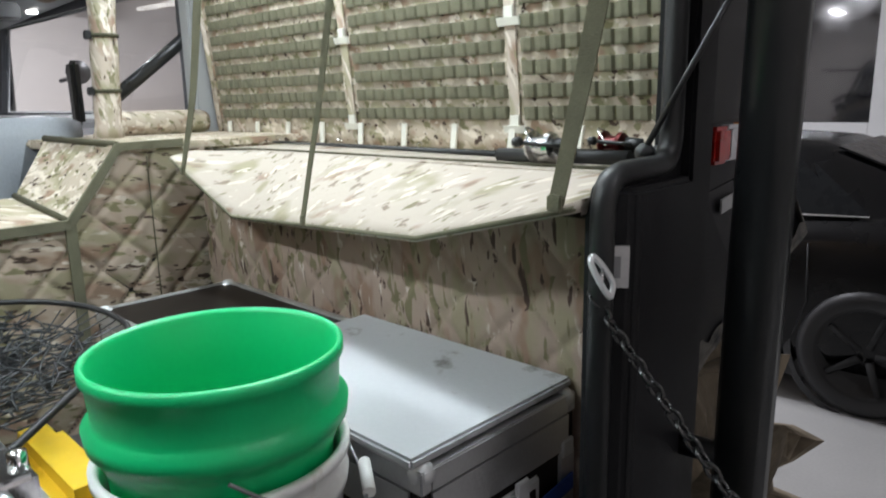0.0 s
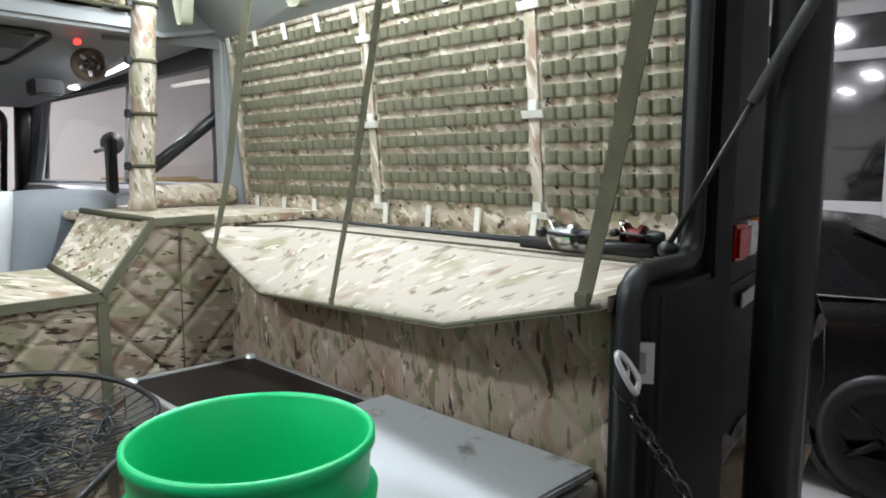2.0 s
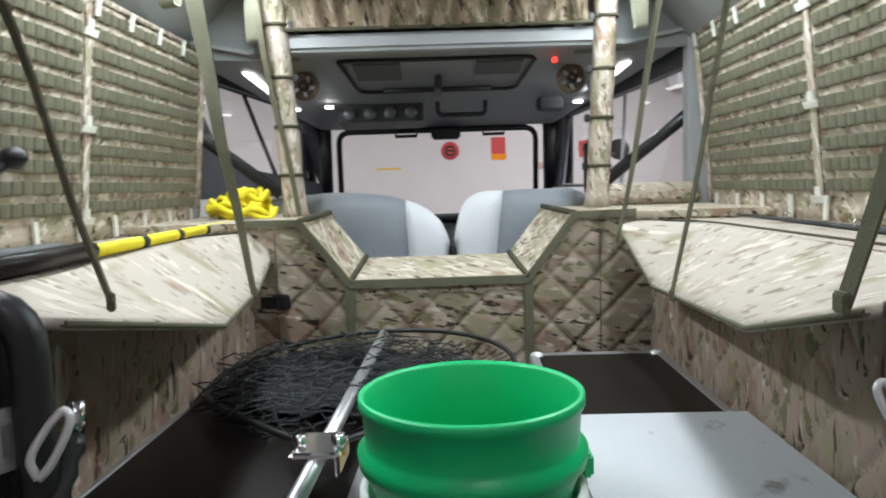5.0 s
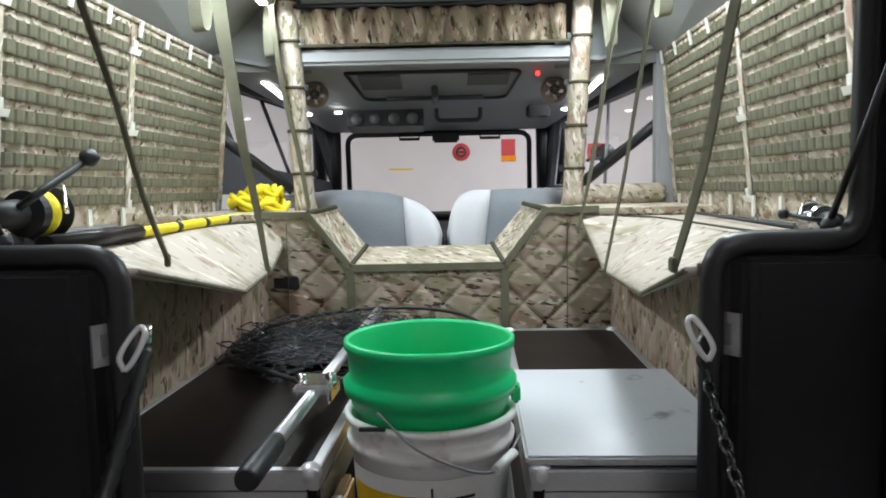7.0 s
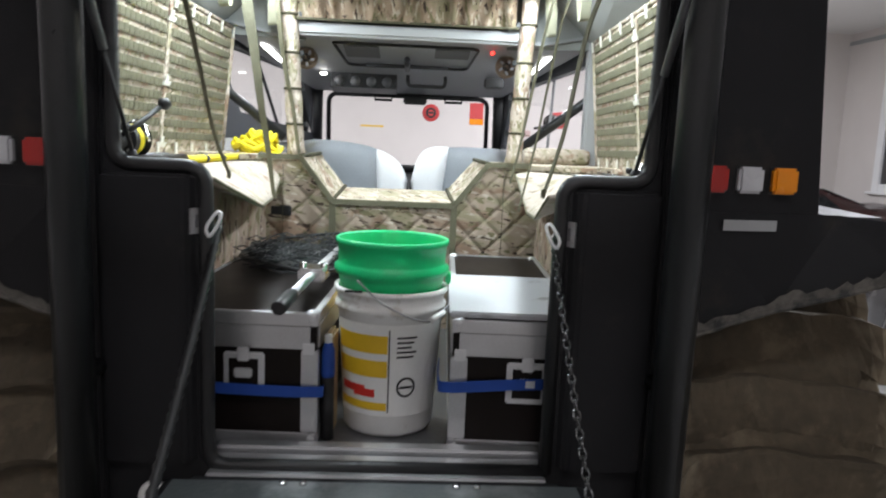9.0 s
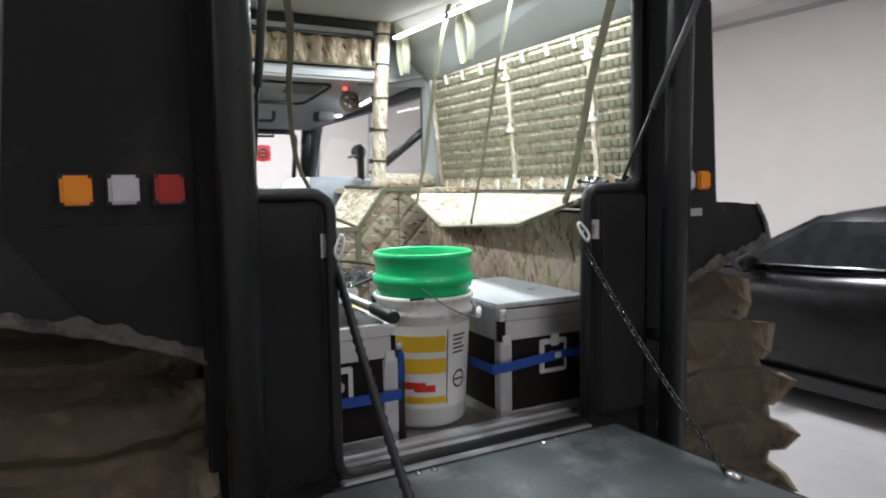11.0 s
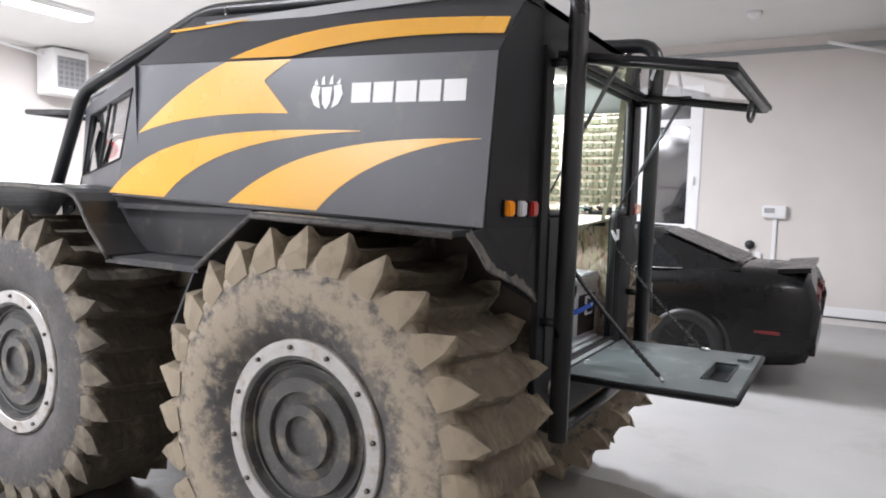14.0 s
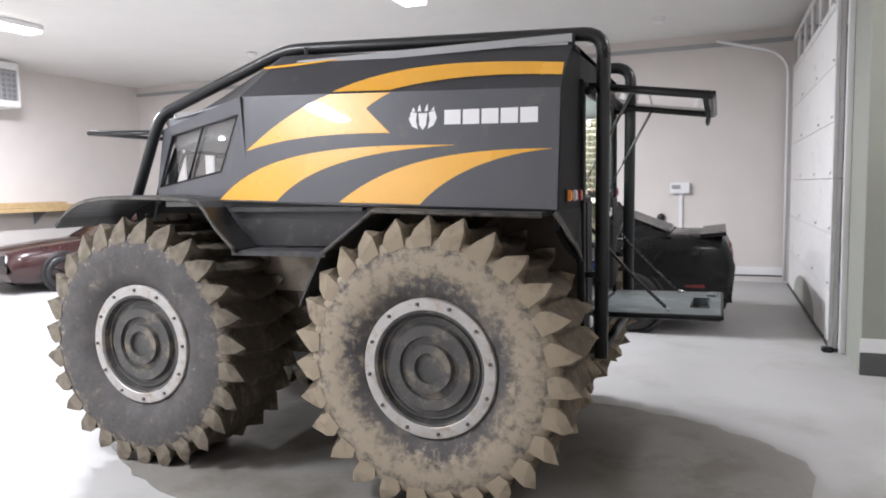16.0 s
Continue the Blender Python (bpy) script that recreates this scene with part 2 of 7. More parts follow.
DUSTY = material("dried_dust_film", (0.105, 0.097, 0.086), 0.8, vary=0.45, scale=14, bump=0.3, fine=90, second=(0.03, 0.03, 0.03), amount=0.35, spot=16)
MUDDY_HULL = material("mud_splashed_hull", (0.085, 0.070, 0.052), 0.8, vary=0.3, scale=5, bump=0.6, fine=50, second=(0.20, 0.165, 0.12), amount=0.25, spot=4)
DRY_MUD = material("dried_pale_mud", (0.42, 0.37, 0.30), 0.85, vary=0.15, scale=6, bump=0.6, fine=45, second=(0.24, 0.20, 0.15), amount=0.2, spot=5)
DARK_STEEL = material("dark_chain_steel", (0.09, 0.09, 0.092), 0.26, metal=0.9, vary=0.2)
TUBE = material("black_painted_tube", (0.016, 0.017, 0.018), 0.32, vary=0.2, scale=9, bump=0.06, fine=150)
RUBBER = material("black_rubber_seal", (0.012, 0.012, 0.013), 0.45, vary=0.2, bump=0.1)
TYRE = tyre_rubber("dusty_tyre_rubber", 0.22, (0.12, 0.10, 0.20, 0.34))
TYRE_MUD = tyre_rubber("mud_caked_tyre_rubber", 0.56, (0.14, 0.30, 0.17, 0.40))
TREAD = tread_mud("mud_caked_tread", (0.082, 0.064, 0.042), (0.285, 0.236, 0.170), 0.40)
TREAD_DRY = tread_mud("dusty_tread", (0.070, 0.057, 0.041), (0.185, 0.158, 0.120), 0.15)
RIM = material("dull_grey_wheel_disc", (0.075, 0.073, 0.070), 0.5, metal=0.2, vary=0.3, scale=9, bump=0.3, fine=70, second=(0.19, 0.165, 0.13), amount=0.26, spot=10)
RING = material("cast_aluminium_ring", (0.44, 0.425, 0.41), 0.45, metal=0.35, vary=0.15, scale=12, bump=0.2, fine=120, second=(0.36, 0.31, 0.25), amount=0.3, spot=14)
ORANGE = material("orange_decal_film", (0.83, 0.42, 0.035), 0.27, vary=0.05, scale=2, bump=0.02, spec=0.9, coat=0.5)
WHITE_FILM = material("white_decal_film", (0.82, 0.82, 0.82), 0.4, vary=0.03, bump=0.02)
ALU = material("brushed_aluminium", (0.62, 0.62, 0.63), 0.38, metal=0.85, vary=0.1, scale=10, bump=0.15, fine=180)
BRIGHT_STEEL = material("bright_zinc_steel", (0.74, 0.74, 0.75), 0.34, metal=0.4, vary=0.1, bump=0.08)
CHROME = material("chrome_steel", (0.75, 0.75, 0.76), 0.18, metal=1.0, vary=0.08, bump=0.05)
LAMINATE = material("dark_laminate", (0.012, 0.009, 0.008), 0.36, vary=0.25, scale=4, bump=0.15, fine=300, spec=0.14)
GREY_SHEET = material("pale_grey_plastic_sheet", (0.52, 0.53, 0.55), 0.45, vary=0.06, scale=5, bump=0.08, fine=120, second=(0.18, 0.17, 0.16), amount=0.03, spot=11)
CAB_GREY = material("grey_cab_lining", (0.28, 0.287, 0.297), 0.6, vary=0.06, scale=6, bump=0.1, fine=200)
HEADLINER = material("grey_headliner", (0.235, 0.245, 0.24), 0.75, vary=0.08, scale=6, bump=0.2, fine=250)
LIGHT_GREY = material("light_grey_trim", (0.36, 0.365, 0.37), 0.6, vary=0.06, scale=6, bump=0.1, fine=200)
SEAT = material("grey_vinyl_seat", (0.245, 0.26, 0.285), 0.55, vary=0.12, scale=7, bump=0.25, fine=160)
SEAT_WHITE = material("white_seat_cover", (0.72, 0.72, 0.74), 0.5, vary=0.05, scale=9, bump=0.15, fine=90)
GREEN = material("green_bucket_plastic", (0.003, 0.50, 0.165), 0.38, vary=0.06, scale=4, bump=0.05, fine=120)
WHITE_PLASTIC = material("white_bucket_plastic", (0.82, 0.82, 0.80), 0.4, vary=0.05, scale=6, bump=0.06, fine=90, second=(0.45, 0.40, 0.33), amount=0.05, spot=9)
YELLOW = material("yellow_print", (0.78, 0.50, 0.02), 0.45, vary=0.06)
ROPE_YELLOW = material("yellow_rope", (0.85, 0.70, 0.02), 0.55, vary=0.15, bump=0.5, fine=120)
RED_PRINT = material("red_print", (0.65, 0.03, 0.02), 0.5, vary=0.06)
BLACK_PRINT = material("black_print", (0.02, 0.02, 0.02), 0.5)
BLUE = material("blue_webbing", (0.01, 0.06, 0.32), 0.6, vary=0.15, bump=0.4, fine=300)
NET_BAG = material("black_fine_mesh", (0.010, 0.0105, 0.011), 0.38, vary=0.4, scale=30, bump=1.0, fine=220)
NET = material("dark_net_cord", (0.020, 0.022, 0.024), 0.42, vary=0.3, bump=0.3)
DARK_RED = material("dark_red_anodised_metal", (0.10, 0.008, 0.008), 0.3, metal=0.5, vary=0.2)
FAN_BROWN = material("brown_fan_plastic", (0.20, 0.145, 0.105), 0.5, vary=0.2)
GRILLE = material("dark_grey_grille", (0.09, 0.09, 0.092), 0.55, vary=0.15)
AMBER = material("amber_lens", (0.85, 0.28, 0.01), 0.25, vary=0.05, bump=0.03)
CLEAR_LENS = material("frosted_white_lens", (0.55, 0.55, 0.57), 0.3, vary=0.06)
DIM_RED = material("dull_red_reflector", (0.14, 0.012, 0.012), 0.45, vary=0.1)
RED_LENS = material("red_lens", (0.40, 0.015, 0.012), 0.25, vary=0.05)
PANE = glass("clear_pane")
WINDOW_PANE = glass("window_pane")
WINDOW_PANE.node_tree.nodes["Principled BSDF"].inputs["IOR"].default_value = 1.45
CONCRETE = material("sealed_concrete", (0.40, 0.395, 0.385), 0.50, vary=0.10, scale=1.6, bump=0.12, fine=70, second=(0.34, 0.33, 0.31), amount=0.3, spot=0.9)
WALL = material("pale_beige_wall_paint", (0.66, 0.62, 0.59), 0.8, vary=0.04, scale=2, bump=0.12, fine=160)
CEILING = material("white_ceiling_paint", (0.74, 0.73, 0.71), 0.85, vary=0.03, scale=2, bump=0.08, fine=120)
PVC = material("white_window_plastic", (0.80, 0.80, 0.80), 0.35, vary=0.03, bump=0.02)
DOOR_WHITE = material("white_sectional_door_panel", (0.74, 0.73, 0.72), 0.5, vary=0.04, scale=3, bump=0.1, fine=120, second=(0.45, 0.42, 0.38), amount=0.05, spot=5)
GREEN_GREY = material("grey_green_wall_paint", (0.30, 0.31, 0.27), 0.7, vary=0.06, scale=3, bump=0.1)
CAR_BLACK = material("dusty_black_car_paint", (0.005, 0.005, 0.0055), 0.26, vary=0.2, scale=4, bump=0.02, spec=0.3)
CAR_RED = material("dark_red_car_paint", (0.026, 0.006, 0.006), 0.3, vary=0.2, scale=4, bump=0.02, coat=0.5)
DARK_GLASS = material("dark_tinted_glass", (0.010, 0.011, 0.012), 0.28, vary=0.1, bump=0, spec=0.18)
NIGHT_PANE = material("dark_window_pane", (0.012, 0.013, 0.016), 0.03, vary=0.1, bump=0, spec=1.0, coat=1.0)
WOOD = material("pale_plank_wood", (0.50, 0.36, 0.19), 0.65, vary=0.15, scale=9, bump=0.2)
BLACK_RIM = material("black_alloy_rim", (0.007, 0.007, 0.0075), 0.55, metal=0.1, vary=0.2)
DAMP_SHADE = material("damp_muddy_shade_concrete", (0.235, 0.225, 0.205), 0.34, vary=0.16, scale=2.5, bump=0.12, fine=60, second=(0.17, 0.155, 0.135), amount=0.35, spot=2.0)
STRUT_GREY = material("satin_grey_cylinder", (0.11, 0.11, 0.115), 0.42, metal=0.2, vary=0.15, bump=0.05)
STEEL = material("dull_steel", (0.30, 0.30, 0.31), 0.42, metal=0.8, vary=0.15, bump=0.15)
STRIP_GLOW = glowing("lit_light_strip", (1, 0.98, 0.94), 9.0)
LAMP_GLOW = glowing("lit_lamp_cover", (1, 0.97, 0.94), 5.5)
RED_GLOW = glowing("red_indicator", (1, 0.04, 0.03), 4.0)
PINK = material("faded_pink_plastic", (0.50, 0.33, 0.30), 0.5, vary=0.1)
RED_SIGN = material("red_sign_face", (0.55, 0.05, 0.05), 0.5, vary=0.08)


# ---- building helpers ----
def add_box(bm, x0, x1, y0, y1, z0, z1, bevel=0.0):
    made = bmesh.ops.create_cube(bm, size=1)["verts"]
    for v in made:
        v.co = Vector(((x0 + x1) / 2 + v.co.x * (x1 - x0), (y0 + y1) / 2 + v.co.y * (y1 - y0), (z0 + z1) / 2 + v.co.z * (z1 - z0)))
    if bevel:
        edges = list({e for v in made for e in v.link_edges})
        bmesh.ops.bevel(bm, geom=edges, offset=bevel, segments=2, affect="EDGES")
    return bm


def block(x0, x1, y0, y1, z0, z1, bevel=0.0):
    return add_box(bmesh.new(), x0, x1, y0, y1, z0, z1, bevel)


def add_slab(bm, corners, shift):
    """A plate: an outline of points in space, thickened by the vector shift."""
    a = [bm.verts.new(p) for p in corners]
    b = [bm.verts.new(Vector(p) + Vector(shift)) for p in corners]
    n = len(a)
    bm.faces.new(a)
    bm.faces.new(b[::-1])
    for i in range(n):
        bm.faces.new((a[i], b[i], b[(i + 1) % n], a[(i + 1) % n]))
    return bm


def slab(corners, shift):
    bm = add_slab(bmesh.new(), corners, shift)
    bmesh.ops.recalc_face_normals(bm, faces=bm.faces)
    return bm


def smooth_path(points, steps=6):
    """A rounded line through the points."""
    pts = [Vector(p) for p in points]
    pts = [pts[0] * 2 - pts[1]] + pts + [pts[-1] * 2 - pts[-2]]
    out = []
    for i in range(1, len(pts) - 2):
        p0, p1, p2, p3 = pts[i - 1:i + 3]
        for k in range(steps):
            t = k / steps
            out.append(0.5 * (2 * p1 + (p2 - p0) * t + (2 * p0 - 5 * p1 + 4 * p2 - p3) * t * t + (3 * p1 - p0 - 3 * p2 + p3) * t ** 3))
    return out + [pts[-2]]


def rounded(points, r=0.08, steps=5):
    """A line with straight runs and rounded corners."""
    pts = [Vector(p) for p in points]
    out = [pts[0]]
    for a, b, c in zip(pts, pts[1:], pts[2:]):
        da, dc = (a - b), (c - b)
        k = min(r, da.length * 0.45, dc.length * 0.45)
        p, q = b + da.normalized() * k, b + dc.normalized() * k
        for i in range(steps + 1):
            t = i / steps
            out.append(p * (1 - t) ** 2 + b * 2 * t * (1 - t) + q * t * t)
    return out + [pts[-1]]


def add_tube(bm, points, r, seg=10, closed=False, caps=True):
    pts = [Vector(p) for p in points]
    rings, ref = [], None
    n = len(pts)
    for i, p in enumerate(pts):
        a = pts[i - 1] if i or closed else pts[0]
        b = pts[(i + 1) % n] if i < n - 1 or closed else pts[-1]
        d = (b - a).normalized()
        if ref is None:
            ref = d.orthogonal().normalized()
        ref = (ref - d * ref.dot(d)).normalized()
        other = d.cross(ref)
        rr = r[i] if isinstance(r, (list, tuple)) else r
        rings.append([bm.verts.new(p + rr * (ref * math.cos(6.2832 * k / seg) + other * math.sin(6.2832 * k / seg))) for k in range(seg)])
    pairs = list(zip(rings, rings[1:])) + ([(rings[-1], rings[0])] if closed else [])
    for u, v in pairs:
        for k in range(seg):
            f = bm.faces.new((u[k], u[(k + 1) % seg], v[(k + 1) % seg], v[k]))
            f.smooth = True
    if caps and not closed:
        bm.faces.new(rings[0][::-1])
        bm.faces.new(rings[-1])
    return bm


def tube(points, r, seg=10, closed=False):
    return add_tube(bmesh.new(), points, r, seg, closed)


def add_ribbon(bm, points, width, thick, across):
    """A flat strap along the points; across gives the direction of its width."""
    pts = [Vector(p) for p in points]
    rows = []
    for i, p in enumerate(pts):
        d = (pts[min(i + 1, len(pts) - 1)] - pts[max(i - 1, 0)]).normalized()
        w = Vector(across)
        w = (w - d * w.dot(d)).normalized() * (width[i] if isinstance(width, list) else width) / 2
        t = d.cross(w).normalized() * thick / 2
        rows.append([bm.verts.new(p + w + t), bm.verts.new(p - w + t), bm.verts.new(p - w - t), bm.verts.new(p + w - t)])
    for u, v in zip(rows, rows[1:]):
        for k in range(4):
            bm.faces.new((u[k], u[(k + 1) % 4], v[(k + 1) % 4], v[k]))
    bm.faces.new(rows[0][::-1])
    bm.faces.new(rows[-1])
    bmesh.ops.recalc_face_normals(bm, faces=bm.faces)
    return bm


def ribbon(points, width, thick, across):
    return add_ribbon(bmesh.new(), points, width, thick, across)


def add_lathe(bm, profile, seg=48, axis="z", centre=(0, 0, 0)):
    """Turns a profile of (radius, height) round an axis."""
    rings = []
    for r, h in profile:
        ring = []
        for k in range(seg):
            c, s = math.cos(6.283185 * k / seg) * r, math.sin(6.283185 * k / seg) * r
            p = (c, s, h) if axis == "z" else (c, h, s) if axis == "y" else (h, c, s)
            ring.append(bm.verts.new(Vector(p) + Vector(centre)))
        rings.append(ring)
    for u, v in zip(rings, rings[1:]):
        for k in range(seg):
            f = bm.faces.new((u[k], u[(k + 1) % seg], v[(k + 1) % seg], v[k]))
            f.smooth = True
    return rings


def lathe(profile, seg=48, axis="z", centre=(0, 0, 0), cap=True):
    bm = bmesh.new()
    rings = add_lathe(bm, profile, seg, axis, centre)
    if cap:
        bm.faces.new(rings[0])
        bm.faces.new(rings[-1][::-1])
    bmesh.ops.recalc_face_normals(bm, faces=bm.faces)
    return bm


def mesh_of(name, bm, mat):
    data = bpy.data.meshes.new(name)
    bm.to_mesh(data)
    bm.free()
    if mat:
        data.materials.append(mat)
    return data


def part(name, bm, mat, parent=None, label=""):
    ob = new(name, mesh_of(name, bm, mat))
    if parent is not None:
        ob.parent = parent
    return tagged(ob, label)


def shared(name, data, parent, m):
    """One more piece on a mesh that alike pieces share."""
    ob = new(name, data)
    ob.parent = parent
    ob.matrix_basis = m
    return ob


def thing(name, label, category, group="", kind=""):
    return tagged(new(name), label, category, group, kind)


def solid(name, bm, mat, label, category, group="", kind=""):
    return tagged(part(name, bm, mat), label, category, group, kind)


def cushion_face(origin, across, up, normal, nu, nv, inside=None, diamond=0.11, depth=0.008):
    """A stitched, quilted sheet with diamond seams, spanned by two vectors and puffed along the normal."""
    bm = bmesh.new()
    o, a, u, n = Vector(origin), Vector(across), Vector(up), Vector(normal).normalized()
    grid = {}
    for i in range(nu + 1):
        for j in range(nv + 1):
            p = o + a * (i / nu) + u * (j / nv)
            s, t = a.length * i / nu, u.length * j / nv
            k1 = abs(((s + t) / diamond) % 1 - 0.5) * 2
            k2 = abs(((s - t) / diamond) % 1 - 0.5) * 2
            seam = min(1 - k1, 1 - k2)
            puff = depth * (min(1, seam * 5) ** 0.45 - 1) + 0.002 * noise.noise(p * 9)
            grid[i, j] = p + n * puff
    verts = {}
    for i in range(nu):
        for j in range(nv):
            c = (grid[i, j] + grid[i + 1, j + 1]) / 2
            if inside and not inside(c):
                continue
            quad = ((i, j), (i + 1, j), (i + 1, j + 1), (i, j + 1))
            for q in quad:
                if q not in verts:
                    verts[q] = bm.verts.new(grid[q])
            f = bm.faces.new([verts[q] for q in quad])
            f.smooth = True
    bmesh.ops.recalc_face_normals(bm, faces=bm.faces)
    return bm


# ---- the vehicle: shell ----
# x = 0 is the rear face, the nose points to -x, the middle plane is y = 0
vehicle = thing("all_terrain_vehicle", "muddy grey off-road vehicle with orange decals, hatch and tailgate open", "vehicle")


def taper(x, s):
    """How much the hull draws in towards the rear on each side."""
    return (0.0 if s < 0 else 0.044) * (x + 2.08) / 2.01


def low(x):
    return 1.575 - 0.032 * x


def brk(x):
    return 2.185 - 0.042 * x


def top(x):
    return 2.42 - 0.055 * x


XR, ZN = -1.80, 2.125
for s in (-1, 1):
    lower = [(-0.054, low(0)), (-2.08, low(-2.08)), (-1.98, brk(-1.98)), (-0.044, brk(0))]
    part("side_panel", slab([(x, s * (1.0 - 0.083 * (z - 1.58) - taper(x, s)), z) for x, z in lower], (0, -s * 0.03, 0)), BODY_GREY, vehicle, "satin grey side panel")
    y_top = lambda x: 0.95 - 0.75 * (top(x) - brk(x))
    part("upper_side_panel", slab([(-0.044, s * (0.948 - taper(0, s)), brk(0)), (-1.98, s * 0.948, brk(-1.98)), (XR, s * y_top(XR), top(XR)), (-0.02, s * (y_top(0) - taper(0, s)), top(0))], (0, -s * 0.03, -0.01)), BODY_DARK, vehicle, "dark grey upper side panel")
    # nose side with its sliding window
    a, b = Vector((-2.0, -0.955 * s * -1, 0)), Vector((-2.97, 0.60 * s, 0))

    def nose(k, z):
        return Vector((a.x + (b.x - a.x) * k, a.y + (b.y - a.y) * k, z))
    outer = [nose(-0.08, 1.64), nose(1.06, 1.68), nose(0.92, 2.135), nose(-0.02, 2.262)]
    # the near side's pane has a slanting lower edge, the far side's is a plain oblong
    hole = [nose(0.22, 1.825), nose(1.005, 1.737), nose(0.80, 2.085), nose(0.01, 2.155)] if s < 0 else [nose(0.0, 1.69), nose(0.93, 1.70), nose(0.86, 2.03), nose(0.0, 2.13)]
    inward = Vector((0, -s * 0.03, 0))
    ring = bmesh.new()
    loops = [[ring.verts.new(p + d) for p in pts] for d in (Vector(), inward) for pts in (outer, hole)]
    for i in range(4):
        j = (i + 1) % 4
        for p, q in ((0, 1), (2, 3), (0, 2), (1, 3)):
            ring.faces.new((loops[p][i], loops[p][j], loops[q][j], loops[q][i]))
    bmesh.ops.recalc_face_normals(ring, faces=ring.faces)
    part("nose_side", ring, BODY_GREY, vehicle)
    pane_bm = slab([p + inward * 0.5 for p in hole], inward * 0.12)
    bmesh.ops.recalc_face_normals(pane_bm, faces=pane_bm.faces)
    win = part("side_window", pane_bm, WINDOW_PANE, vehicle, "sliding side window")
    win.visible_shadow = False
    frame_bm = bmesh.new()
    add_tube(frame_bm, hole, 0.007, 6, closed=True)
    add_tube(frame_bm, [(hole[0] + hole[1]) / 2, (hole[2] + hole[3]) / 2], 0.009, 6)
    part("window_frame", frame_bm, RUBBER if s < 0 else LIGHT_GREY, win)
    # cheek between the nose side and the roof slope
    part("roof_cheek", slab([(-1.98, s * 0.948, brk(-1.98)), nose(0.92, 2.135), (-2.86, s * 0.58, ZN), (XR, s * y_top(XR), top(XR))], (0, -s * 0.02, -0.015)), BODY_DARK, vehicle)
yr = {s: 0.95 - 0.75 * (top(0) - brk(0)) - taper(0, s) for s in (-1, 1)}
yf = 0.95 - 0.75 * (top(XR) - brk(XR))
part("roof", slab([(0, -yr[-1], top(0)), (XR, -yf, top(XR)), (XR, yf, top(XR)), (0, yr[1], top(0))], (0, 0, -0.03)), BODY_BLACK, vehicle)
part("roof_slope", slab([(XR, -yf, top(XR)), (-2.86, -0.58, ZN), (-2.86, 0.58, ZN), (XR, yf, top(XR))], (0, 0, -0.03)), BODY_DARK, vehicle)
# nose: frame of the front opening, its raised windscreen, the bonnet and the bow
nose_frame = bmesh.new()
add_tube(nose_frame, [(-3.06, -0.58, 1.545), (-2.88, -0.57, 2.14), (-2.88, 0.57, 2.14), (-3.06, 0.58, 1.545)], 0.03, 8, closed=True)
part("windscreen_frame", nose_frame, RUBBER, vehicle)
screen = part("raised_windscreen", slab([(-2.93, -0.5, 2.125), (-3.70, -0.5, 2.155), (-3.70, 0.5, 2.155), (-2.93, 0.5, 2.125)], (0, 0, 0.006)), PANE, vehicle, "windscreen swung up and open")
part("frame", tube([(-2.93, -0.52, 2.125), (-3.71, -0.52, 2.155), (-3.71, 0.52, 2.155), (-2.93, 0.52, 2.125)], 0.018, 8, closed=True), TUBE, screen)
part("wiper_motor", block(-3.12, -3.02, -0.38, -0.30, 2.06, 2.118, 0.012), RUBBER, screen)
part("bow", slab([(-3.07, -0.60, 1.56), (-3.42, -0.55, 1.42), (-3.42, 0.55, 1.42), (-3.07, 0.60, 1.56)], (0, 0, -0.03)), BODY_BLACK, vehicle)
part("bow_plate", slab([(-3.42, -0.55, 1.42), (-3.2, -0.5, 0.72), (-3.2, 0.5, 0.72), (-3.42, 0.55, 1.42)], (0.03, 0, 0)), BODY_BLACK, vehicle)
# hull between the wheels
hull = bmesh.new()
for s in (-1, 1):
    add_slab(hull, [(-0.02, s * 0.598, 1.552), (-3.15, s * 0.58, 1.552), (-3.2, s * 0.56, 1.2), (-2.9, s * 0.55, 0.62), (-0.3, s * 0.55, 0.62), (-0.02, s * 0.598, 0.78)], (0, -s * 0.025, 0))
add_slab(hull, [(-0.3, -0.55, 0.62), (-2.9, -0.55, 0.62), (-2.9, 0.55, 0.62), (-0.3, 0.55, 0.62)], (0, 0, 0.02))
bmesh.ops.recalc_face_normals(hull, faces=hull.faces)
part("hull", hull, MUDDY_HULL, vehicle, "mud-splashed hull side between the wheels")
for s in (-1, 1):
    part("hull_plate", slab([(-2.46, s * 0.592, 1.315), (-1.18, s * 0.594, 1.315), (-1.45, s * 0.580, 1.04), (-2.34, s * 0.578, 1.04)], (0, s * 0.012, 0)), DRY_MUD, vehicle, "hull plate coated in pale dried mud")

